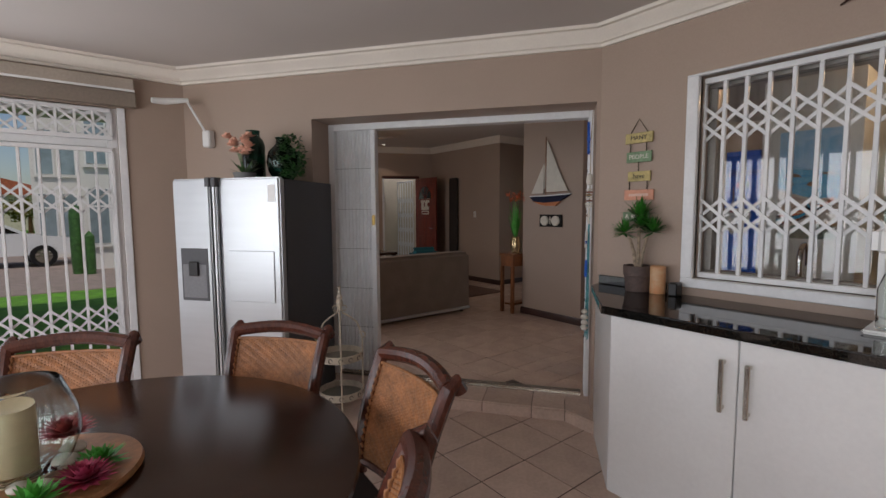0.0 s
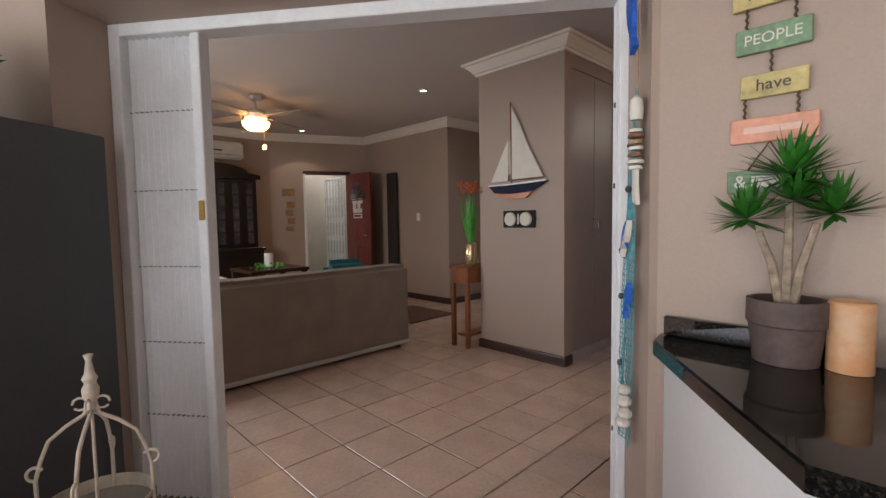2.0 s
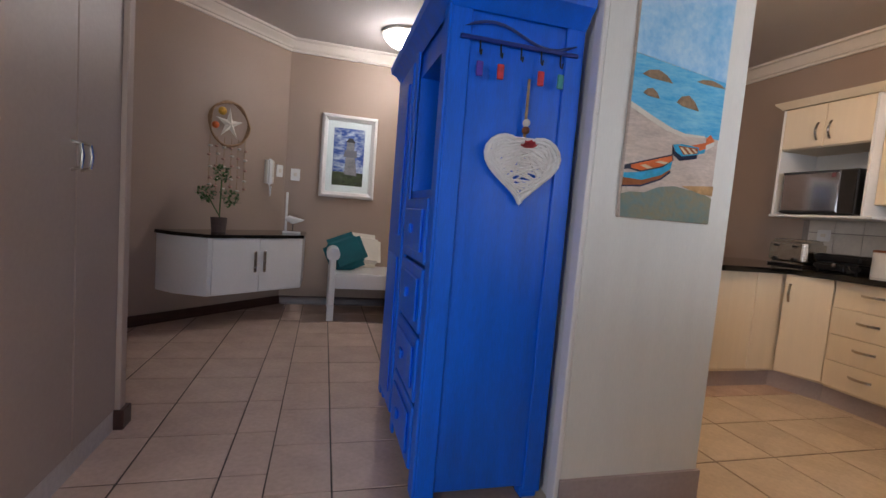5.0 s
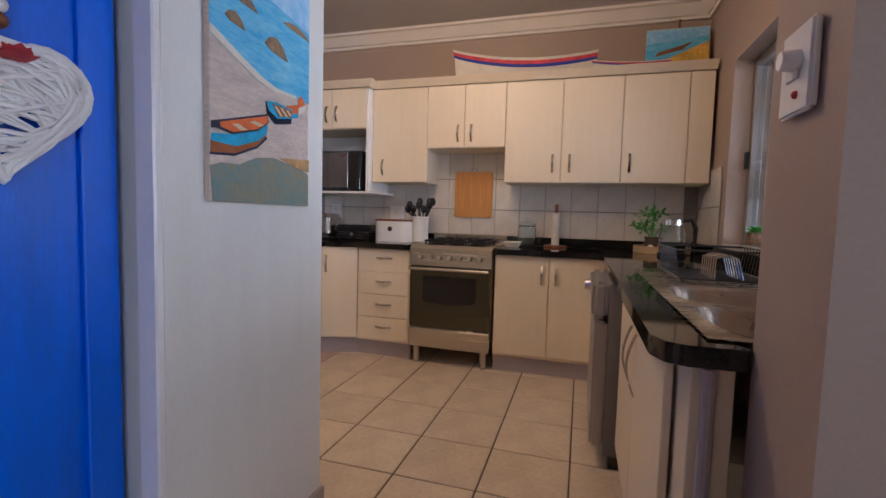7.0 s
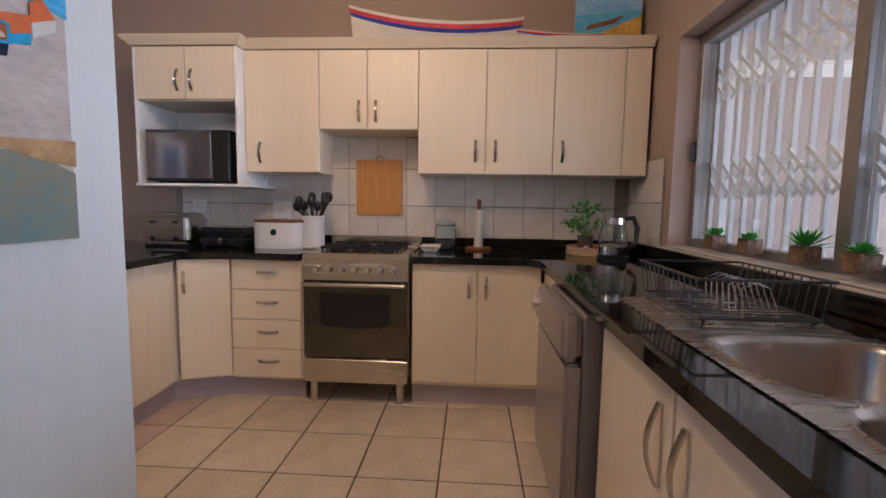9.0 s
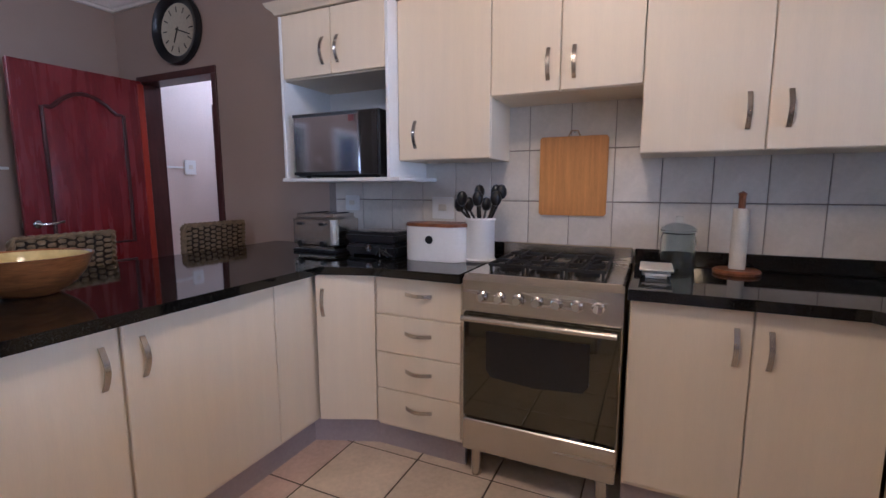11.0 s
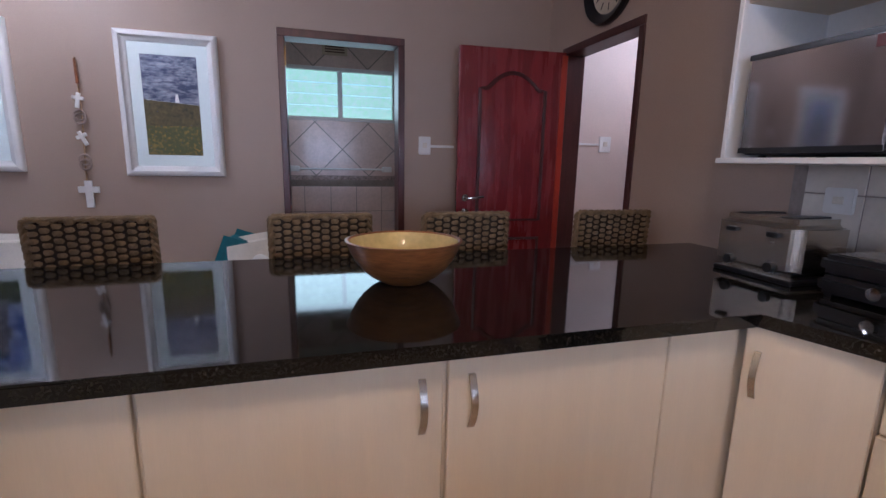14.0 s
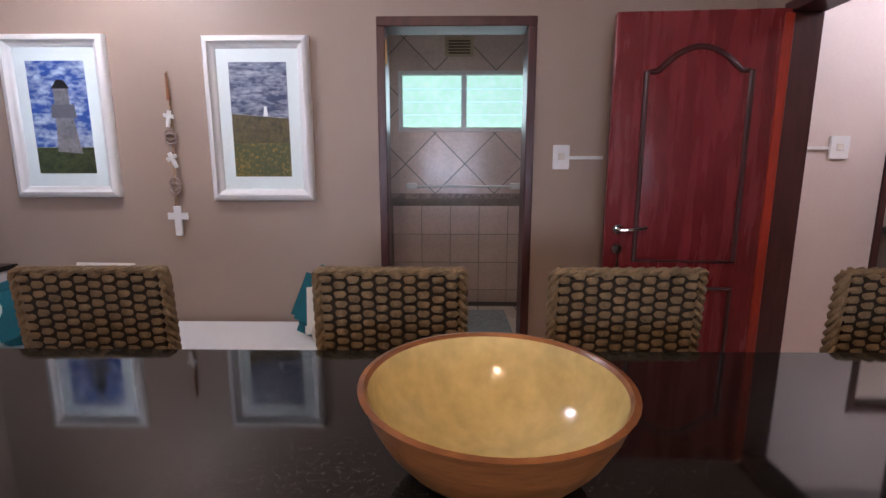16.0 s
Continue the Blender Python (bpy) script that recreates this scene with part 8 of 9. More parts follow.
part("panel", bx(-0.86, -0.42, 0.675, 0.69, FT + 0.001, FT + 0.20, 0.004, m=FR), PKM, pk)
part("rim", tube([onf(x, 0.67, FT + z) for x, z in ((-0.84, 0.02), (-0.44, 0.02), (-0.44, 0.18), (-0.84, 0.18))], 0.006, 6, closed=True), mat("coral_rim", (0.55, 0.18, 0.12), 0.4), pk)
wl = thing("wall_lamp", *diag(0.35, 0.05), 2.0, label="white swing-arm wall lamp", category="wall lamp")
part("mount", dd(0.22, 0.29, -0.07, -0.001, 1.86, 1.99, 0.01), WHITE, wl)
part("arm", tube([(*diag(0.255, 0.06), 1.97), (*diag(0.15, 0.12), 2.20)], 0.009, 8), WHITE, wl)
part("head", tube([(*diag(0.17, 0.13), 2.21), (*diag(0.04, 0.22), 2.19), (*diag(0.0, 0.30), 2.185)], [0.016, 0.026, 0.02], 10), WHITE, wl)

# plant stand
ps = thing("plant_stand", -2.445, 1.744, SF, label="cream wrought iron two-tier plant stand with scrolls", category="plant stand")
CI = mat("antique_cream_iron", (0.66, 0.58, 0.46), 0.5, var=0.15, scale=20)
PC = Vector((-2.445, 1.744))
R_ = 0.155
for k in range(4):
    a = radians(-24) + k * math.pi / 2
    x, y = PC.x + R_ * math.cos(a), PC.y + R_ * math.sin(a)
    pts = [(x * 1.0, y, SF), (x, y, 0.44)]
    part("leg", tube(pts, 0.006, 8), CI, ps)
    d = Vector((math.cos(a), math.sin(a)))
    curl = [(PC.x + d.x * (R_ + 0.022 * math.sin(q) - 0.0), PC.y + d.y * (R_ + 0.022 * math.sin(q)), 0.44 + 0.022 - 0.022 * math.cos(q)) for q in [i * 0.6 for i in range(8)]]
    part("scroll", tube(curl, 0.005, 6), CI, ps)
    part("arch", tube([(PC.x + d.x * r, PC.y + d.y * r, z) for r, z in ((R_, 0.44), (R_ * 0.9, 0.50), (R_ * 0.75, 0.56), (R_ * 0.45, 0.60), (0.02, 0.63), (0.012, 0.66))], 0.006, 8), CI, ps)
    part("top_scroll", tube([(PC.x + d.x * (0.03 + 0.02 * math.cos(q)), PC.y + d.y * (0.03 + 0.02 * math.cos(q)), 0.665 + 0.02 * math.sin(q)) for q in [i * 0.7 for i in range(9)]], 0.004, 6), CI, ps)
part("finial", lathe([(0, 0.64), (0.016, 0.65), (0.012, 0.67), (0.022, 0.69), (0.024, 0.71), (0.016, 0.73), (0.022, 0.745), (0.014, 0.76), (0.008, 0.80), (0.014, 0.82), (0, 0.825)], PC.x, PC.y, 0, 16), CI, ps)
for z in (0.03, 0.30):
    t_ = part("tier", lathe([(R_ - 0.004, 0.0), (R_, 0.0), (R_, 0.05), (R_ - 0.004, 0.05)], PC.x, PC.y, z, 32), CI, ps)
    part("tray", lathe([(0, 0), (R_ - 0.004, 0), (R_ - 0.004, 0.006), (0, 0.006)], PC.x, PC.y, z, 32), mat("glass_tray_grey", (0.3, 0.28, 0.24), 0.15), t_)
    for k in range(14):
        a = 2 * math.pi * k / 14
        part("filigree", tube([(PC.x + (R_ + 0.003) * math.cos(a + 0.09 * math.cos(q)), PC.y + (R_ + 0.003) * math.sin(a + 0.09 * math.cos(q)), z + 0.025 + 0.014 * math.sin(q)) for q in [i * 0.8 for i in range(7)]], 0.0028, 5), mat("dark_filigree", (0.10, 0.08, 0.06), 0.6), t_)
# tall finial on top of the centre rod
part("centre_rod", tube([(PC.x, PC.y, 0.30), (PC.x, PC.y, 0.64)], 0.005, 8), CI, ps)

# ---- dining table and chairs ----
TC = Vector((-0.95, 0.25))
tb = thing("round_dining_table", TC.x, TC.y, SF, label="round dark stained wooden dining table", category="table")
TZ = 0.67
part("tabletop", lathe([(0, -0.035), (0.74, -0.035), (0.765, -0.028), (0.775, -0.012), (0.77, -0.003), (0.76, 0.0), (0, 0.0)], TC.x, TC.y, TZ, 72), DWOOD, tb)
part("apron", lathe([(0.58, -0.12), (0.60, -0.12), (0.60, -0.036), (0.58, -0.036)], TC.x, TC.y, TZ, 48), DWOOD, tb)
part("pedestal", lathe([(0.30, SF + 0.0), (0.30, SF + 0.03), (0.12, SF + 0.09), (0.09, SF + 0.25), (0.13, 0.3), (0.10, 0.55), (0.22, TZ - 0.036)], TC.x, TC.y, 0, 28), DWOOD, tb)


def dining_chair():
    """Chair with a curved rattan back in a dark scrolled frame; it faces +y."""
    c = thing("dining_chair", 0, 0, 0, label="dark wooden dining chair with woven rattan back", category="chair", group="chairs round the table")
    FRM = mat("mahogany_chair_frame", (0.10, 0.028, 0.016), 0.25, var=0.35, scale=5, fine=40, bump=0.05, stretch=(5, 5, 1))

    def back(u, v):
        x = (u - 0.5) * (0.40 + 0.06 * v)
        z = 0.46 + 0.415 * v
        y = -0.20 - 0.12 * max(v, 0) ** 1.6 - 0.035 * (1 - (2 * u - 1) ** 2)
        return Vector((x, y, z))

    n, k = 16, 20
    bm = bmesh.new()
    gf = [[bm.verts.new(back(0.05 + 0.9 * i / n, 0.1 + 0.82 * j / k) + Vector((0, 0.006 + 0.0022 * ((i + j) % 2), 0))) for j in range(k + 1)] for i in range(n + 1)]
    gb = [[bm.verts.new(back(0.05 + 0.9 * i / n, 0.1 + 0.82 * j / k) - Vector((0, 0.006 + 0.0022 * ((i + j) % 2), 0))) for j in range(k + 1)] for i in range(n + 1)]
    for i in range(n):
        for j in range(k):
            bm.faces.new((gf[i][j], gf[i + 1][j], gf[i + 1][j + 1], gf[i][j + 1]))
            bm.faces.new((gb[i][j], gb[i][j + 1], gb[i + 1][j + 1], gb[i + 1][j]))
    pan = part("backrest", bm, CANE, c, local=True, smooth=0)
    bm = bmesh.new()
    for r in range(58):
        v = 0.105 + 0.815 * r / 57
        tube([back(0.055 + 0.89 * i / 34, v) + Vector((0, 0.0075 * (1 if (i + r) % 2 else -1), 0)) for i in range(35)], 0.0036, 4, bm)
    part("weave", bm, CANE, pan, local=True)
    for u in (0.05, 0.95):
        part("braid", tube([back(u, 0.1 + 0.83 * i / 40) + Vector((0.003 * math.sin(i * 2.1), 0.013 + 0.003 * math.cos(i * 2.1), 0)) for i in range(41)], 0.0065, 6), CANE, pan, local=True)
    for u in (0.0, 1.0):
        part("stile", tube([back(u, v) for v in (-0.05, 0.2, 0.45, 0.7, 0.9, 1.0)] + [back(u, 1.03) + Vector((0, -0.025, 0.005)), back(u, 1.0) + Vector((0, -0.045, -0.012))], 0.027, 10), FRM, c, local=True)
    part("crest_rail", tube([back(i / 12, 1.0 + 0.05 * math.sin(math.pi * i / 12)) for i in range(13)], 0.029, 10), FRM, c, local=True)
    part("lower_rail", tube([back(i / 12, 0.06) for i in range(13)], 0.016, 8), FRM, c, local=True)
    part("piping", tube([back(0.05 + 0.9 * i / 12, 0.93) + Vector((0, 0.012, 0)) for i in range(13)], 0.006, 6), CANE, c, local=True)
    part("seat", bx(-0.235, 0.235, -0.2, 0.24, 0.40, 0.47, 0.025, seg=3), mat("black_seat_pad", (0.02, 0.018, 0.018), 0.6), c, local=True)
    part("seat_frame", bx(-0.225, 0.225, -0.2, 0.22, 0.35, 0.41, 0.006), FRM, c, local=True)
    for x in (-0.2, 0.2):
        part("front_leg", tube([(x, 0.19, 0.36), (x, 0.195, 0.15), (x, 0.2, 0.0)], [0.022, 0.018, 0.014], 10), FRM, c, local=True)
        part("rear_leg", tube([(x, -0.19, 0.45), (x, -0.2, 0.2), (x, -0.25, 0.0)], [0.021, 0.019, 0.015], 10), FRM, c, local=True)
    return c


ch = dining_chair()
for i, (x, y, rot) in enumerate(((-1.374, 0.788, 219), (-0.81, 0.926, 176), (-0.42, 0.57, 137), (-1.656, 0.131, 243))):
    m = pose(x, y, SF, 0, 0, rot)
    if i == 0:
        ch.matrix_basis = m
    else:
        copy_thing(ch, m)
# centrepiece
tz = TZ + 0.001
pl_ = thing("wooden_platter", -0.960, 0.23, tz, label="round wooden slice under the centrepiece", category="platter")
CP = Vector((-0.960, 0.23))
part("slice", lathe([(0, 0), (0.215, 0), (0.225, 0.012), (0.22, 0.025), (0, 0.026)], CP.x, CP.y, tz, 36), mat("pale_wood_slice", (0.42, 0.2, 0.085), 0.45, var=0.3, scale=8), pl_)
HG = Vector((-0.990, 0.19))
hg = thing("hurricane_glass", HG.x, HG.y, tz + 0.026, label="round clear glass hurricane vase", category="vase")
part("glass", lathe([(0.05, 0.002), (0.11, 0.02), (0.135, 0.09), (0.13, 0.15), (0.10, 0.23), (0.095, 0.235), (0.126, 0.15), (0.131, 0.09), (0.107, 0.024), (0, 0.008)], HG.x, HG.y, tz + 0.026, 32), GLASS, hg)
solid("cream_candle", lathe([(0, 0), (0.045, 0), (0.045, 0.16), (0.036, 0.155), (0, 0.15)], HG.x, HG.y, tz + 0.036, 20), mat("cream_wax", (0.72, 0.58, 0.36), 0.5, var=0.06), "cream pillar candle inside the glass", "candle")
for i, (x, y, z, r, ma, lab) in enumerate(((-0.835, 0.325, 0.035, 0.075, mat("dark_pink_petals", (0.45, 0.05, 0.12), 0.6, var=0.35, scale=20), "dark pink artificial dahlia"), (-1.080, 0.285, 0.07, 0.075, mat("coral_pink_petals", (0.62, 0.10, 0.13), 0.6, var=0.25, scale=20), "coral pink artificial dahlia"))):
    bm = bmesh.new()
    for tier in range(5):
        for q in range(16):
            a = 2 * math.pi * (q + 0.5 * tier) / 16
            e = 0.15 + 0.28 * tier
            L = r * (1 - 0.1 * tier)
            leaf_mesh(bm, (x, y, tz + z), (x + L * math.cos(a) * math.cos(e), y + L * math.sin(a) * math.cos(e), tz + z + L * math.sin(e)), 0.011)
    solid("artificial_flower", bm, ma, lab + " on the table", "flower", "centrepiece flowers")
bm = bmesh.new()
rosette(bm, (-0.805, 0.235, tz + 0.03), 0.075, 12, 0.010, 0.9, 3)
rosette(bm, (-0.920, 0.355, tz + 0.03), 0.075, 12, 0.012, 0.9, 4)
solid("artificial_succulent", bm, LEAFB, "green artificial succulents on the platter", "plant")
for i, (x, y, r) in enumerate(((-1.030, 0.30, 0.03), (-0.960, 0.285, 0.03), (-0.890, 0.20, 0.022), (-0.865, 0.245, 0.022))):
    solid("sea_shell", ball(x, y, tz + 0.026 + r * 0.6, r, 12, 0.6), OFFW, "small pale sea shell on the platter", "shell", "shells")
dr_ = thing("driftwood_branch", 0.35, 2.96, 2.2, label="dark driftwood branch hung over the kitchen window", category="wall decoration")
part("branch", tube([(-0.02, 2.955, 2.22), (0.1, 2.95, 2.28), (0.5, 2.95, 2.30), (0.9, 2.95, 2.27)], [0.004, 0.010, 0.012, 0.006], 8), DWOOD, dr_)
for i in range(7):
    part("tassel", tube([(0.12 + 0.1 * i, 2.95, 2.285), (0.12 + 0.1 * i, 2.945, 2.245)], 0.006, 6), (LEAF, WOOD)[i % 2], dr_)

# ---- outside ----
tagged(new("ground", finish("ground", prism([(-400, -400), (300, -400), (300, 400), (-400, 400)], -0.6, -0.25), GRASS, 0)), "green lawn reaching into the distance", "ground", kind="structure")
slab("pavement", [(-40, -30), (-11.6, -30), (-11.2, 20), (-40, 20)], -0.25, -0.235, PAVE, "brick paved driveway", "driveway")
hs = thing("white_house", -21, 6, -0.23, label="two-storey white rendered house with many windows", category="house")
HSM = mat("white_render", (0.72, 0.71, 0.68), 0.8, var=0.05, scale=1)
part("wall", bx(-29, -20.5, -1.1, 14, -0.23, 5.6), HSM, hs, smooth=0)
part("roof", prism([(-29.5, -1.5), (-20.0, -1.5), (-20.0, 14.4), (-29.5, 14.4)], 5.6, 5.8), ROOF, hs, smooth=0)
part("wing", bx(-20.5, -15.4, 0.25, 14, -0.23, 6.5), HSM, hs, smooth=0)
WG = mat("house_window_glass", (0.30, 0.38, 0.42), 0.1, 0.2, var=0.2)
for z0, z1 in ((0.5, 2.0), (2.7, 4.2)):
    for face, ys in ((-20.5, (-0.95, -0.35)), (-15.4, (0.4, 1.0, 1.7, 2.6))):
        for y in ys:
            w = part("window", bx(face - 0.02, face + 0.03, y, y + 0.48, z0, z1), WG, hs, smooth=0)
            for yy in (y - 0.03, y + 0.45):
                part("window_frame", bx(face - 0.01, face + 0.05, yy, yy + 0.05, z0 - 0.05, z1 + 0.05), WHITE, w, smooth=0)
            part("transom", bx(face - 0.01, face + 0.05, y + 0.02, y + 0.45, z1 - 0.5, z1 - 0.45), WHITE, w, smooth=0)
            part("window_sill", bx(face - 0.01, face + 0.09, y - 0.06, y + 0.54, z0 - 0.11, z0 - 0.05), HSM, w, smooth=0)
car = thing("parked_car", -17.9, -2.25, -0.235, label="white hatchback car parked on the driveway", category="car")
CW = mat("white_car_paint", (0.75, 0.76, 0.78), 0.2, var=0.03, coat=0.8, bump=0)
side = [(-2.1, 0.35), (2.15, 0.35), (2.2, 0.62), (2.1, 0.82), (1.1, 0.98), (0.35, 1.42), (-1.0, 1.46), (-1.75, 1.05), (-2.1, 0.95)]
CRM = pose(-17.9, -2.25, -0.235, 0, 0, 100)
part("body", prism(side, -0.85, 0.85, m=CRM @ Matrix(((1, 0, 0, 0), (0, 0, 1, 0), (0, 1, 0, 0), (0, 0, 0, 1)))), CW, car)
part("window", prism([(0.9, 1.0), (0.3, 1.36), (-0.95, 1.39), (-1.5, 1.05)], -0.86, 0.86, m=CRM @ Matrix(((1, 0, 0, 0), (0, 0, 1, 0), (0, 1, 0, 0), (0, 0, 0, 1)))), DGLASS, car)
for x in (-1.35, 1.4):
    for y in (-0.83, 0.83):
        w = part("wheel", tube([CRM @ Vector((x, y - 0.1, 0.32)), CRM @ Vector((x, y + 0.1, 0.32))], 0.32, 20), BLACK, car)
        part("rim", tube([CRM @ Vector((x, y - 0.105, 0.32)), CRM @ Vector((x, y + 0.105, 0.32))], 0.2, 12), STEEL, w)
for y in (-0.6, 0.6):
    part("headlight", bx(2.05, 2.2, y - 0.2, y + 0.2, 0.68, 0.82, 0.02, m=CRM), CHROME, car)
ct_ = thing("cactus", -14.6, 0.12, -0.25, label="tall column cactus beside the lawn", category="cactus")
part("column", lathe([(0.13 + 0.0, 0), (0.15, 0.4), (0.15, 1.5), (0.12, 1.75), (0, 1.8)], -14.6, 0.12, -0.25, 12), LEAF, ct_)
part("column", lathe([(0.10, 0), (0.11, 0.4), (0.11, 1.0), (0, 1.15)], -14.3, 0.37, -0.25, 12), LEAF, ct_)
for i, (x, y, w, h) in enumerate(((-60, -8, 14, 3), (-75, 6, 16, 3.5), (-58, 3, 9, 2.2), (-80, -22, 18, 3))):
    fh = thing("far_house", x, y, -0.25, label="distant house with terracotta roof", category="house", group="distant houses")
    part("wall", bx(x - 4, x + 4, y - w / 2, y + w / 2, -0.25, h), STONE, fh, smooth=0)
    part("roof", prism([(y - w / 2 - 0.5, h), (y + w / 2 + 0.5, h), (y, h + 2.2)], x - 4.4, x + 4.4, m=Matrix(((0, 0, 1, 0), (1, 0, 0, 0), (0, 1, 0, 0), (0, 0, 0, 1)))), ROOF, fh, smooth=0)
for i, (x, y, s) in enumerate(((-45, -3, 2.2), (-48, 1.5, 2.0), (-42, 4.5, 1.8))):
    tr_ = thing("far_tree", x, y, -0.25, label="yellow-green bushy tree in the distance", category="tree", group="distant trees")
    part("trunk", tube([(x, y, -0.25), (x + 0.1, y, s * 0.5)], [0.18, 0.1], 8), WOOD, tr_)
    bm = bmesh.new()
    for k in range(5):
        bush(bm, (x + rng.uniform(-0.5, 0.5) * s, y + rng.uniform(-0.6, 0.6) * s, s * rng.uniform(0.5, 0.9)), 0.5 * s, 0.6 * s, 0.35 * s, 130, 0.35, 0.12)
    part("crown", bm, mat("autumn_foliage", (0.22, 0.2, 0.03), 0.7, var=0.4, scale=2), tr_)

# ---- tiles ----
PK_, PL_, PS_ = 0.3575, 0.346, 0.338     # pitch in the kitchen, the living room and the sunroom
EDGE = -1.93                             # where the two laying grids of the house meet


def tile_mesh(name, material, w, t=0.006, bev=0.003):
    return finish(name, bx(-w / 2, w / 2, -w / 2, w / 2, -t, 0, bev), material)


tk, tkl = tile_mesh("tile", TILEK, PK_ - 0.007), tile_mesh("tile", TILE, PK_ - 0.007)
tl, ts = tile_mesh("tile", TILE, PL_ - 0.007), tile_mesh("tile", TILE, PS_ - 0.006)


def put_tile(mesh, parent, x, y, z):
    o = new("tile", mesh)
    o.parent = parent
    o.location = WORLDS[parent.name].inverted() @ Vector((x, y, z))


def cut_tile(parent, x, y, z, w, material, cuts):
    """A tile sawn along lines: (point, outward normal)."""
    bm = bx(x - w / 2, x + w / 2, y - w / 2, y + w / 2, z - 0.006, z)
    for p, n in cuts:
        bmesh.ops.bisect_plane(bm, geom=bm.verts[:] + bm.edges[:] + bm.faces[:], plane_co=(p[0], p[1], 0), plane_no=(n[0], n[1], 0), clear_outer=True)
    if len(bm.faces) > 2:
        part("tile", bm, material, parent, smooth=0)
    else:
        bm.free()


rest = bmesh.new()
for i in range(-9, 9):
    for j in range(-4, 16):
        x, y = 0.638 + PK_ * i, 4.596 + PK_ * j
        h = (PK_ - 0.007) / 2
        if x < EDGE - h or y < 3.25 - h or x > 3.9 or y > 10.3:
            continue
        if x < EDGE + h:
            cut_tile(FLOOR_K, x, y, 0, 2 * h, TILE, [((EDGE + 0.003, 0), (-1, 0))])
        elif x < 1.9 and y < 8.4 and not (x > -0.2 and 6.0 < y < 6.5):
            put_tile(tk if x > -0.9 and y < 6.2 else tkl, FLOOR_K, x, y, 0)
        else:
            bx(x - h, x + h, y - h, y + h, -0.006, 0, 0.003, bm=rest)
TRACK = diag(0, -0.352)
for i in range(-18, 3):
    for j in range(-9, 18):
        x, y = -2.275 + PL_ * i, 4.063 + PL_ * j
        h = (PL_ - 0.007) / 2
        d = (Vector((x, y)) - B).dot(DN)
        if x > EDGE + h or d > -0.352 + 1.42 * h or y < 1.1 or y > 10 or x < -8.2:
            continue
        if d > -0.352 - 1.42 * h or x > EDGE - h:
            cut_tile(FLOOR_L, x, y, 0, 2 * h, TILE, [(TRACK, (DN.x, DN.y)), ((EDGE - 0.003, 0), (1, 0))])
        elif x > -5.2 and y > 1.8:
            put_tile(tl, FLOOR_L, x, y, 0)
        else:
            bx(x - h, x + h, y - h, y + h, -0.006, 0, 0.003, bm=rest)
tagged(part("far_tiles", rest, TILE, FLOOR_L), kind="stuff")
rest = bmesh.new()
for i in range(-8, 15):
    for j in range(-14, 4):
        x, y = -1.339 + PS_ * i, 2.109 + PS_ * j
        h = (PS_ - 0.006) / 2
        d = (Vector((x, y)) - B).dot(DN)
        if y > 2.97 or x > 3.4 or d < -h or x < -4:
            continue
        if y > -0.2 and x < 1.2:
            put_tile(ts, FLOOR_S, x, y, SF)
        else:
            bx(x - h, x + h, y - h, y + h, SF - 0.006, SF, 0.003, bm=rest)
tagged(part("far_tiles", rest, TILE, FLOOR_S), kind="stuff")
# splashback
sw = thing("tiled_splashback", 2.11, 4.9, 0.9, label="cream wall tiles behind the worktop", category="wall tiles", kind="structure")
part("bed", bx(2.112, 2.119, 3.262, 6.40, 0.95, 1.64), GROUTL, sw, smooth=0)
wt_ = finish("tile", bx(-0.006, 0, -0.0985, 0.0985, -0.1225, 0.1225, 0.002), SPLASH)
for i in range(16):
    for j in range(3):
        y, z = 5.047 + 0.2 * (i - 9), 1.036 + 0.25 * j
        if 3.25 < y < 6.45 and not (j == 2 and not 4.6 < y < 5.3):
            o = new("tile", wt_)
            o.parent, o.location = sw, WORLDS[sw.name].inverted() @ Vector((2.110, y, z))
sw2 = thing("tiled_window_surround", 1.8, 3.25, 0.9, label="cream wall tiles beside and under the kitchen window", category="wall tiles", kind="structure")
part("bed", bx(1.58, 2.10, 3.241, 3.246, 0.95, 1.36), GROUTL, sw2, smooth=0)
wt2 = finish("tile", bx(-0.0985, 0.0985, 0, 0.006, -0.1225, 0.1225, 0.002), SPLASH)
for i in range(3):
    for j in range(2):
        o = new("tile", wt2)
        o.parent, o.location = sw2, WORLDS[sw2.name].inverted() @ Vector((1.685 + 0.2 * i, 3.247, 1.075 + 0.25 * j))
wt3 = finish("tile", bx(-0.0905, 0.0905, 0, 0.006, -0.006, 0.006, 0.002), SPLASH)
for i in range(12):
    o = new("tile", wt3)
    o.parent, o.location = sw2, WORLDS[sw2.name].inverted() @ Vector((KW0 + 0.092 + 0.185 * i, 3.247, 0.957))
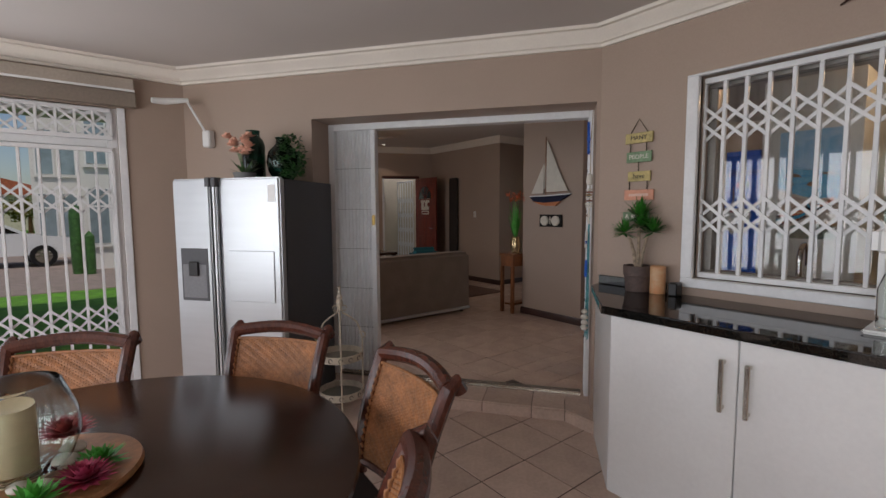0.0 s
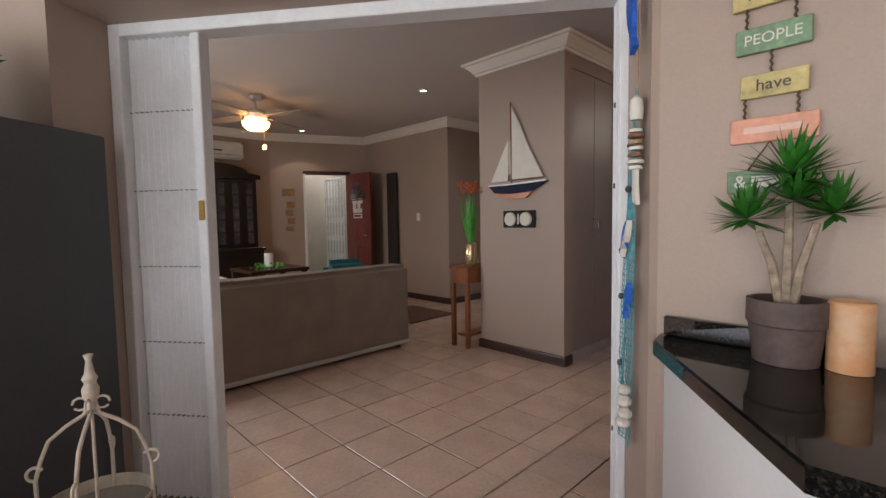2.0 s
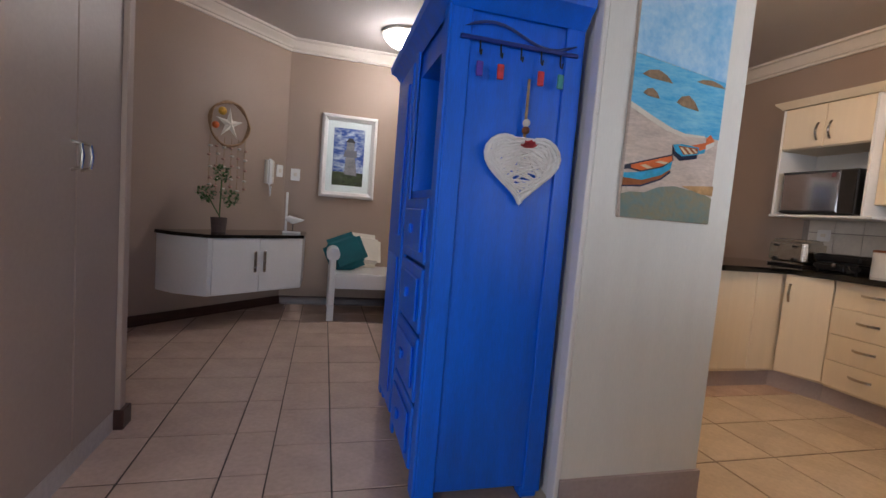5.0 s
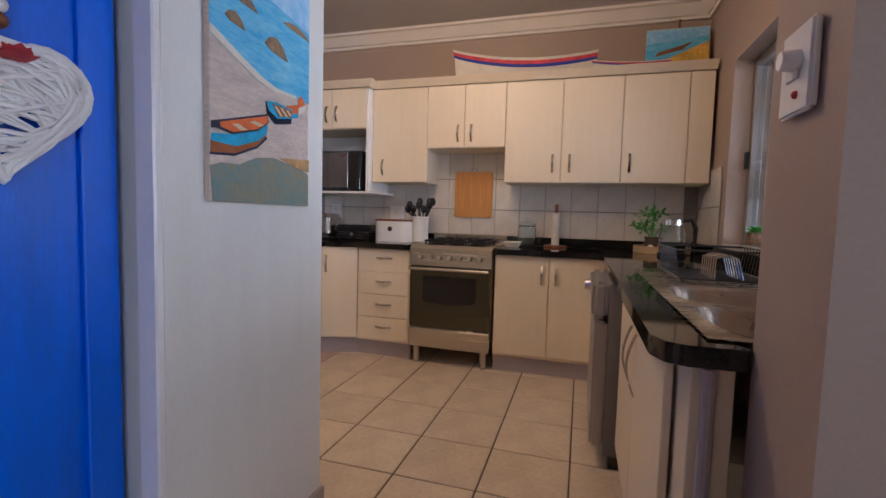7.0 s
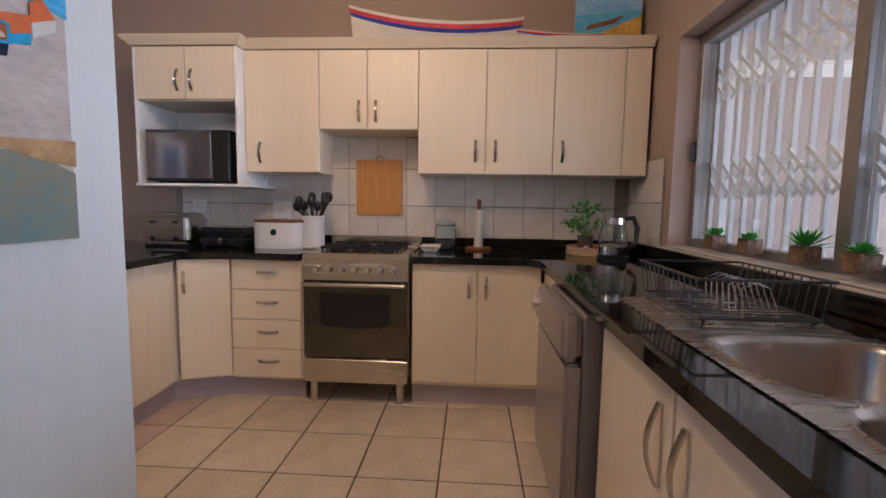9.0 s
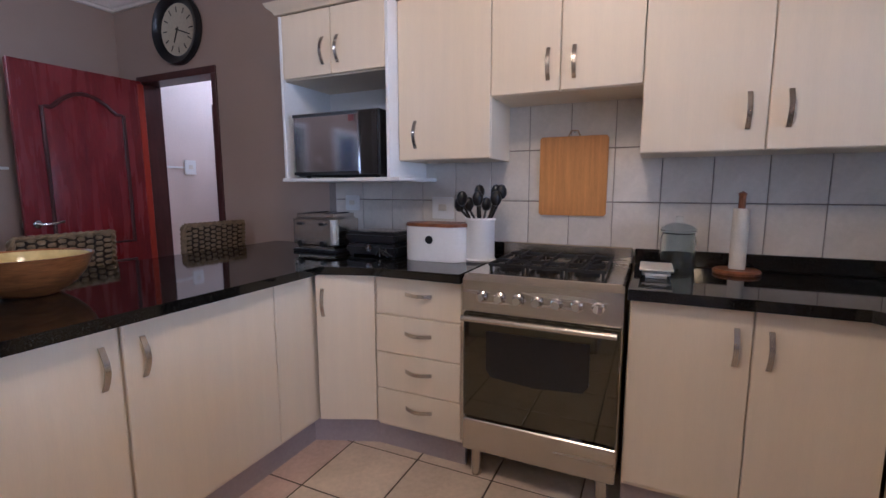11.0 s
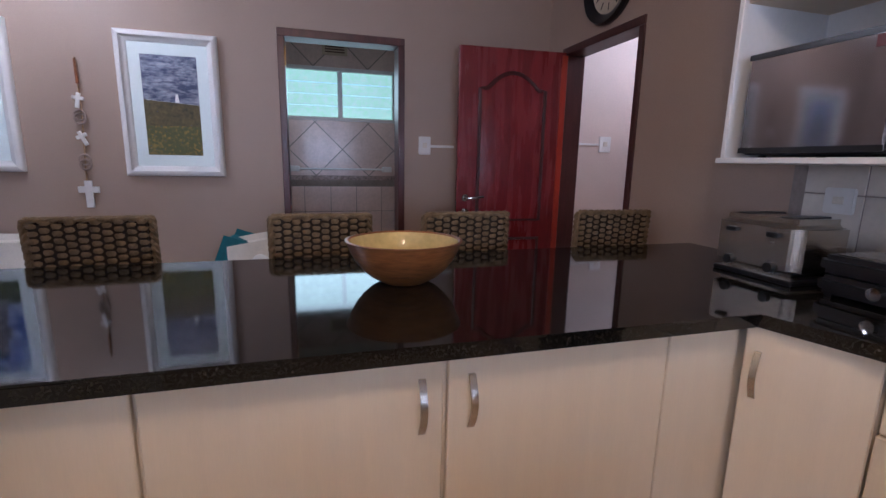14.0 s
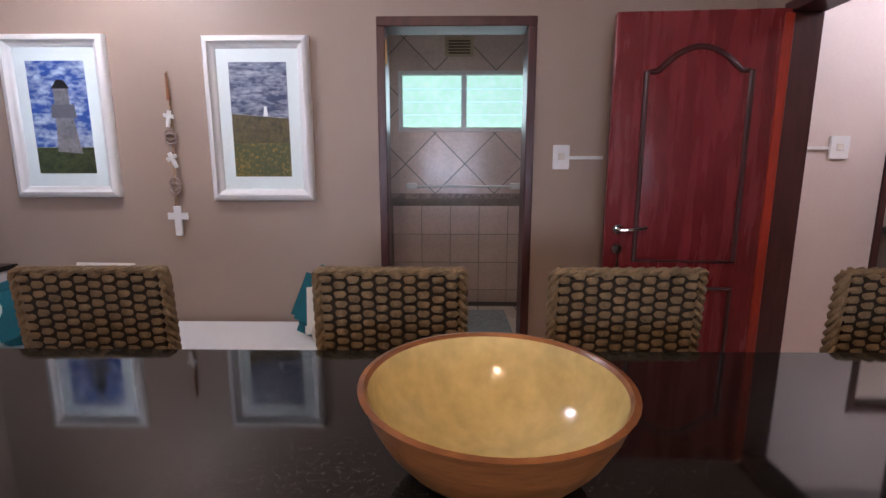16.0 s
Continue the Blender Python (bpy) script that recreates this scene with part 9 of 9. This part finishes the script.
# bathroom tiles: diamonds over a band over squares
BN = bpy.data.objects["wall_bath_north"]
WORLDS[BN.name] = Matrix.Identity(4)
sq = finish("tile", bx(-0.137, 0.137, -0.006, 0, -0.137, 0.137, 0.002), BATHT)
for i in range(6):
    for j in range(4):
        o = new("tile", sq)
        o.parent, o.location = BN, (0.05 + 0.28 * i + 0.08, 10.299, 0.14 + 0.28 * j - 0.16)
bm = bmesh.new()
part("border", bx(-0.04, 1.49, 10.290, 10.299, 1.03, 1.075), mat("patterned_border", (0.40, 0.32, 0.30), 0.4, var=0.35, scale=40), BN)
dia = finish("tile", bx(-0.195, 0.195, -0.006, 0, -0.195, 0.195, 0.002), BATHT)
for i in range(-1, 4):
    for j in range(0, 7):
        x, z = 0.12 + 0.567 * i + (0.2835 if j % 2 else 0), 1.36 + 0.2835 * (j - 1)
        if z < 1.07 + 0.0 or z > 2.7 or x < 0.1 or x > 1.45:
            pass
        bmt = bx(-0.195, 0.195, -0.006, 0, -0.195, 0.195)
        bmesh.ops.transform(bmt, matrix=pose(x, 10.299, z, 0, 45, 0), verts=bmt.verts)
        for co, no in (((0, 0, 1.078), (0, 0, -1)), ((-0.04, 0, 0), (-1, 0, 0)), ((1.49, 0, 0), (1, 0, 0)), ((0, 0, CT), (0, 0, 1))):
            bmesh.ops.bisect_plane(bmt, geom=bmt.verts[:] + bmt.edges[:] + bmt.faces[:], plane_co=co, plane_no=no, clear_outer=True)
        if len(bmt.faces) < 3:
            bmt.free()
            continue
        # cut round the window
        for n_, planes in enumerate(((((0.06, 0, 0), (1, 0, 0)),), (((1.28, 0, 0), (-1, 0, 0)),), (((0.06, 0, 0), (-1, 0, 0)), ((1.28, 0, 0), (1, 0, 0)), ((0, 0, 1.66), (0, 0, 1))), (((0.06, 0, 0), (-1, 0, 0)), ((1.28, 0, 0), (1, 0, 0)), ((0, 0, 2.21), (0, 0, -1))))):
            piece = bmt.copy()
            for co, no in planes:
                bmesh.ops.bisect_plane(piece, geom=piece.verts[:] + piece.edges[:] + piece.faces[:], plane_co=co, plane_no=no, clear_outer=True)
            if len(piece.faces) > 2:
                part("tile", piece, BATHT, BN, smooth=0)
            else:
                piece.free()
        bmt.free()
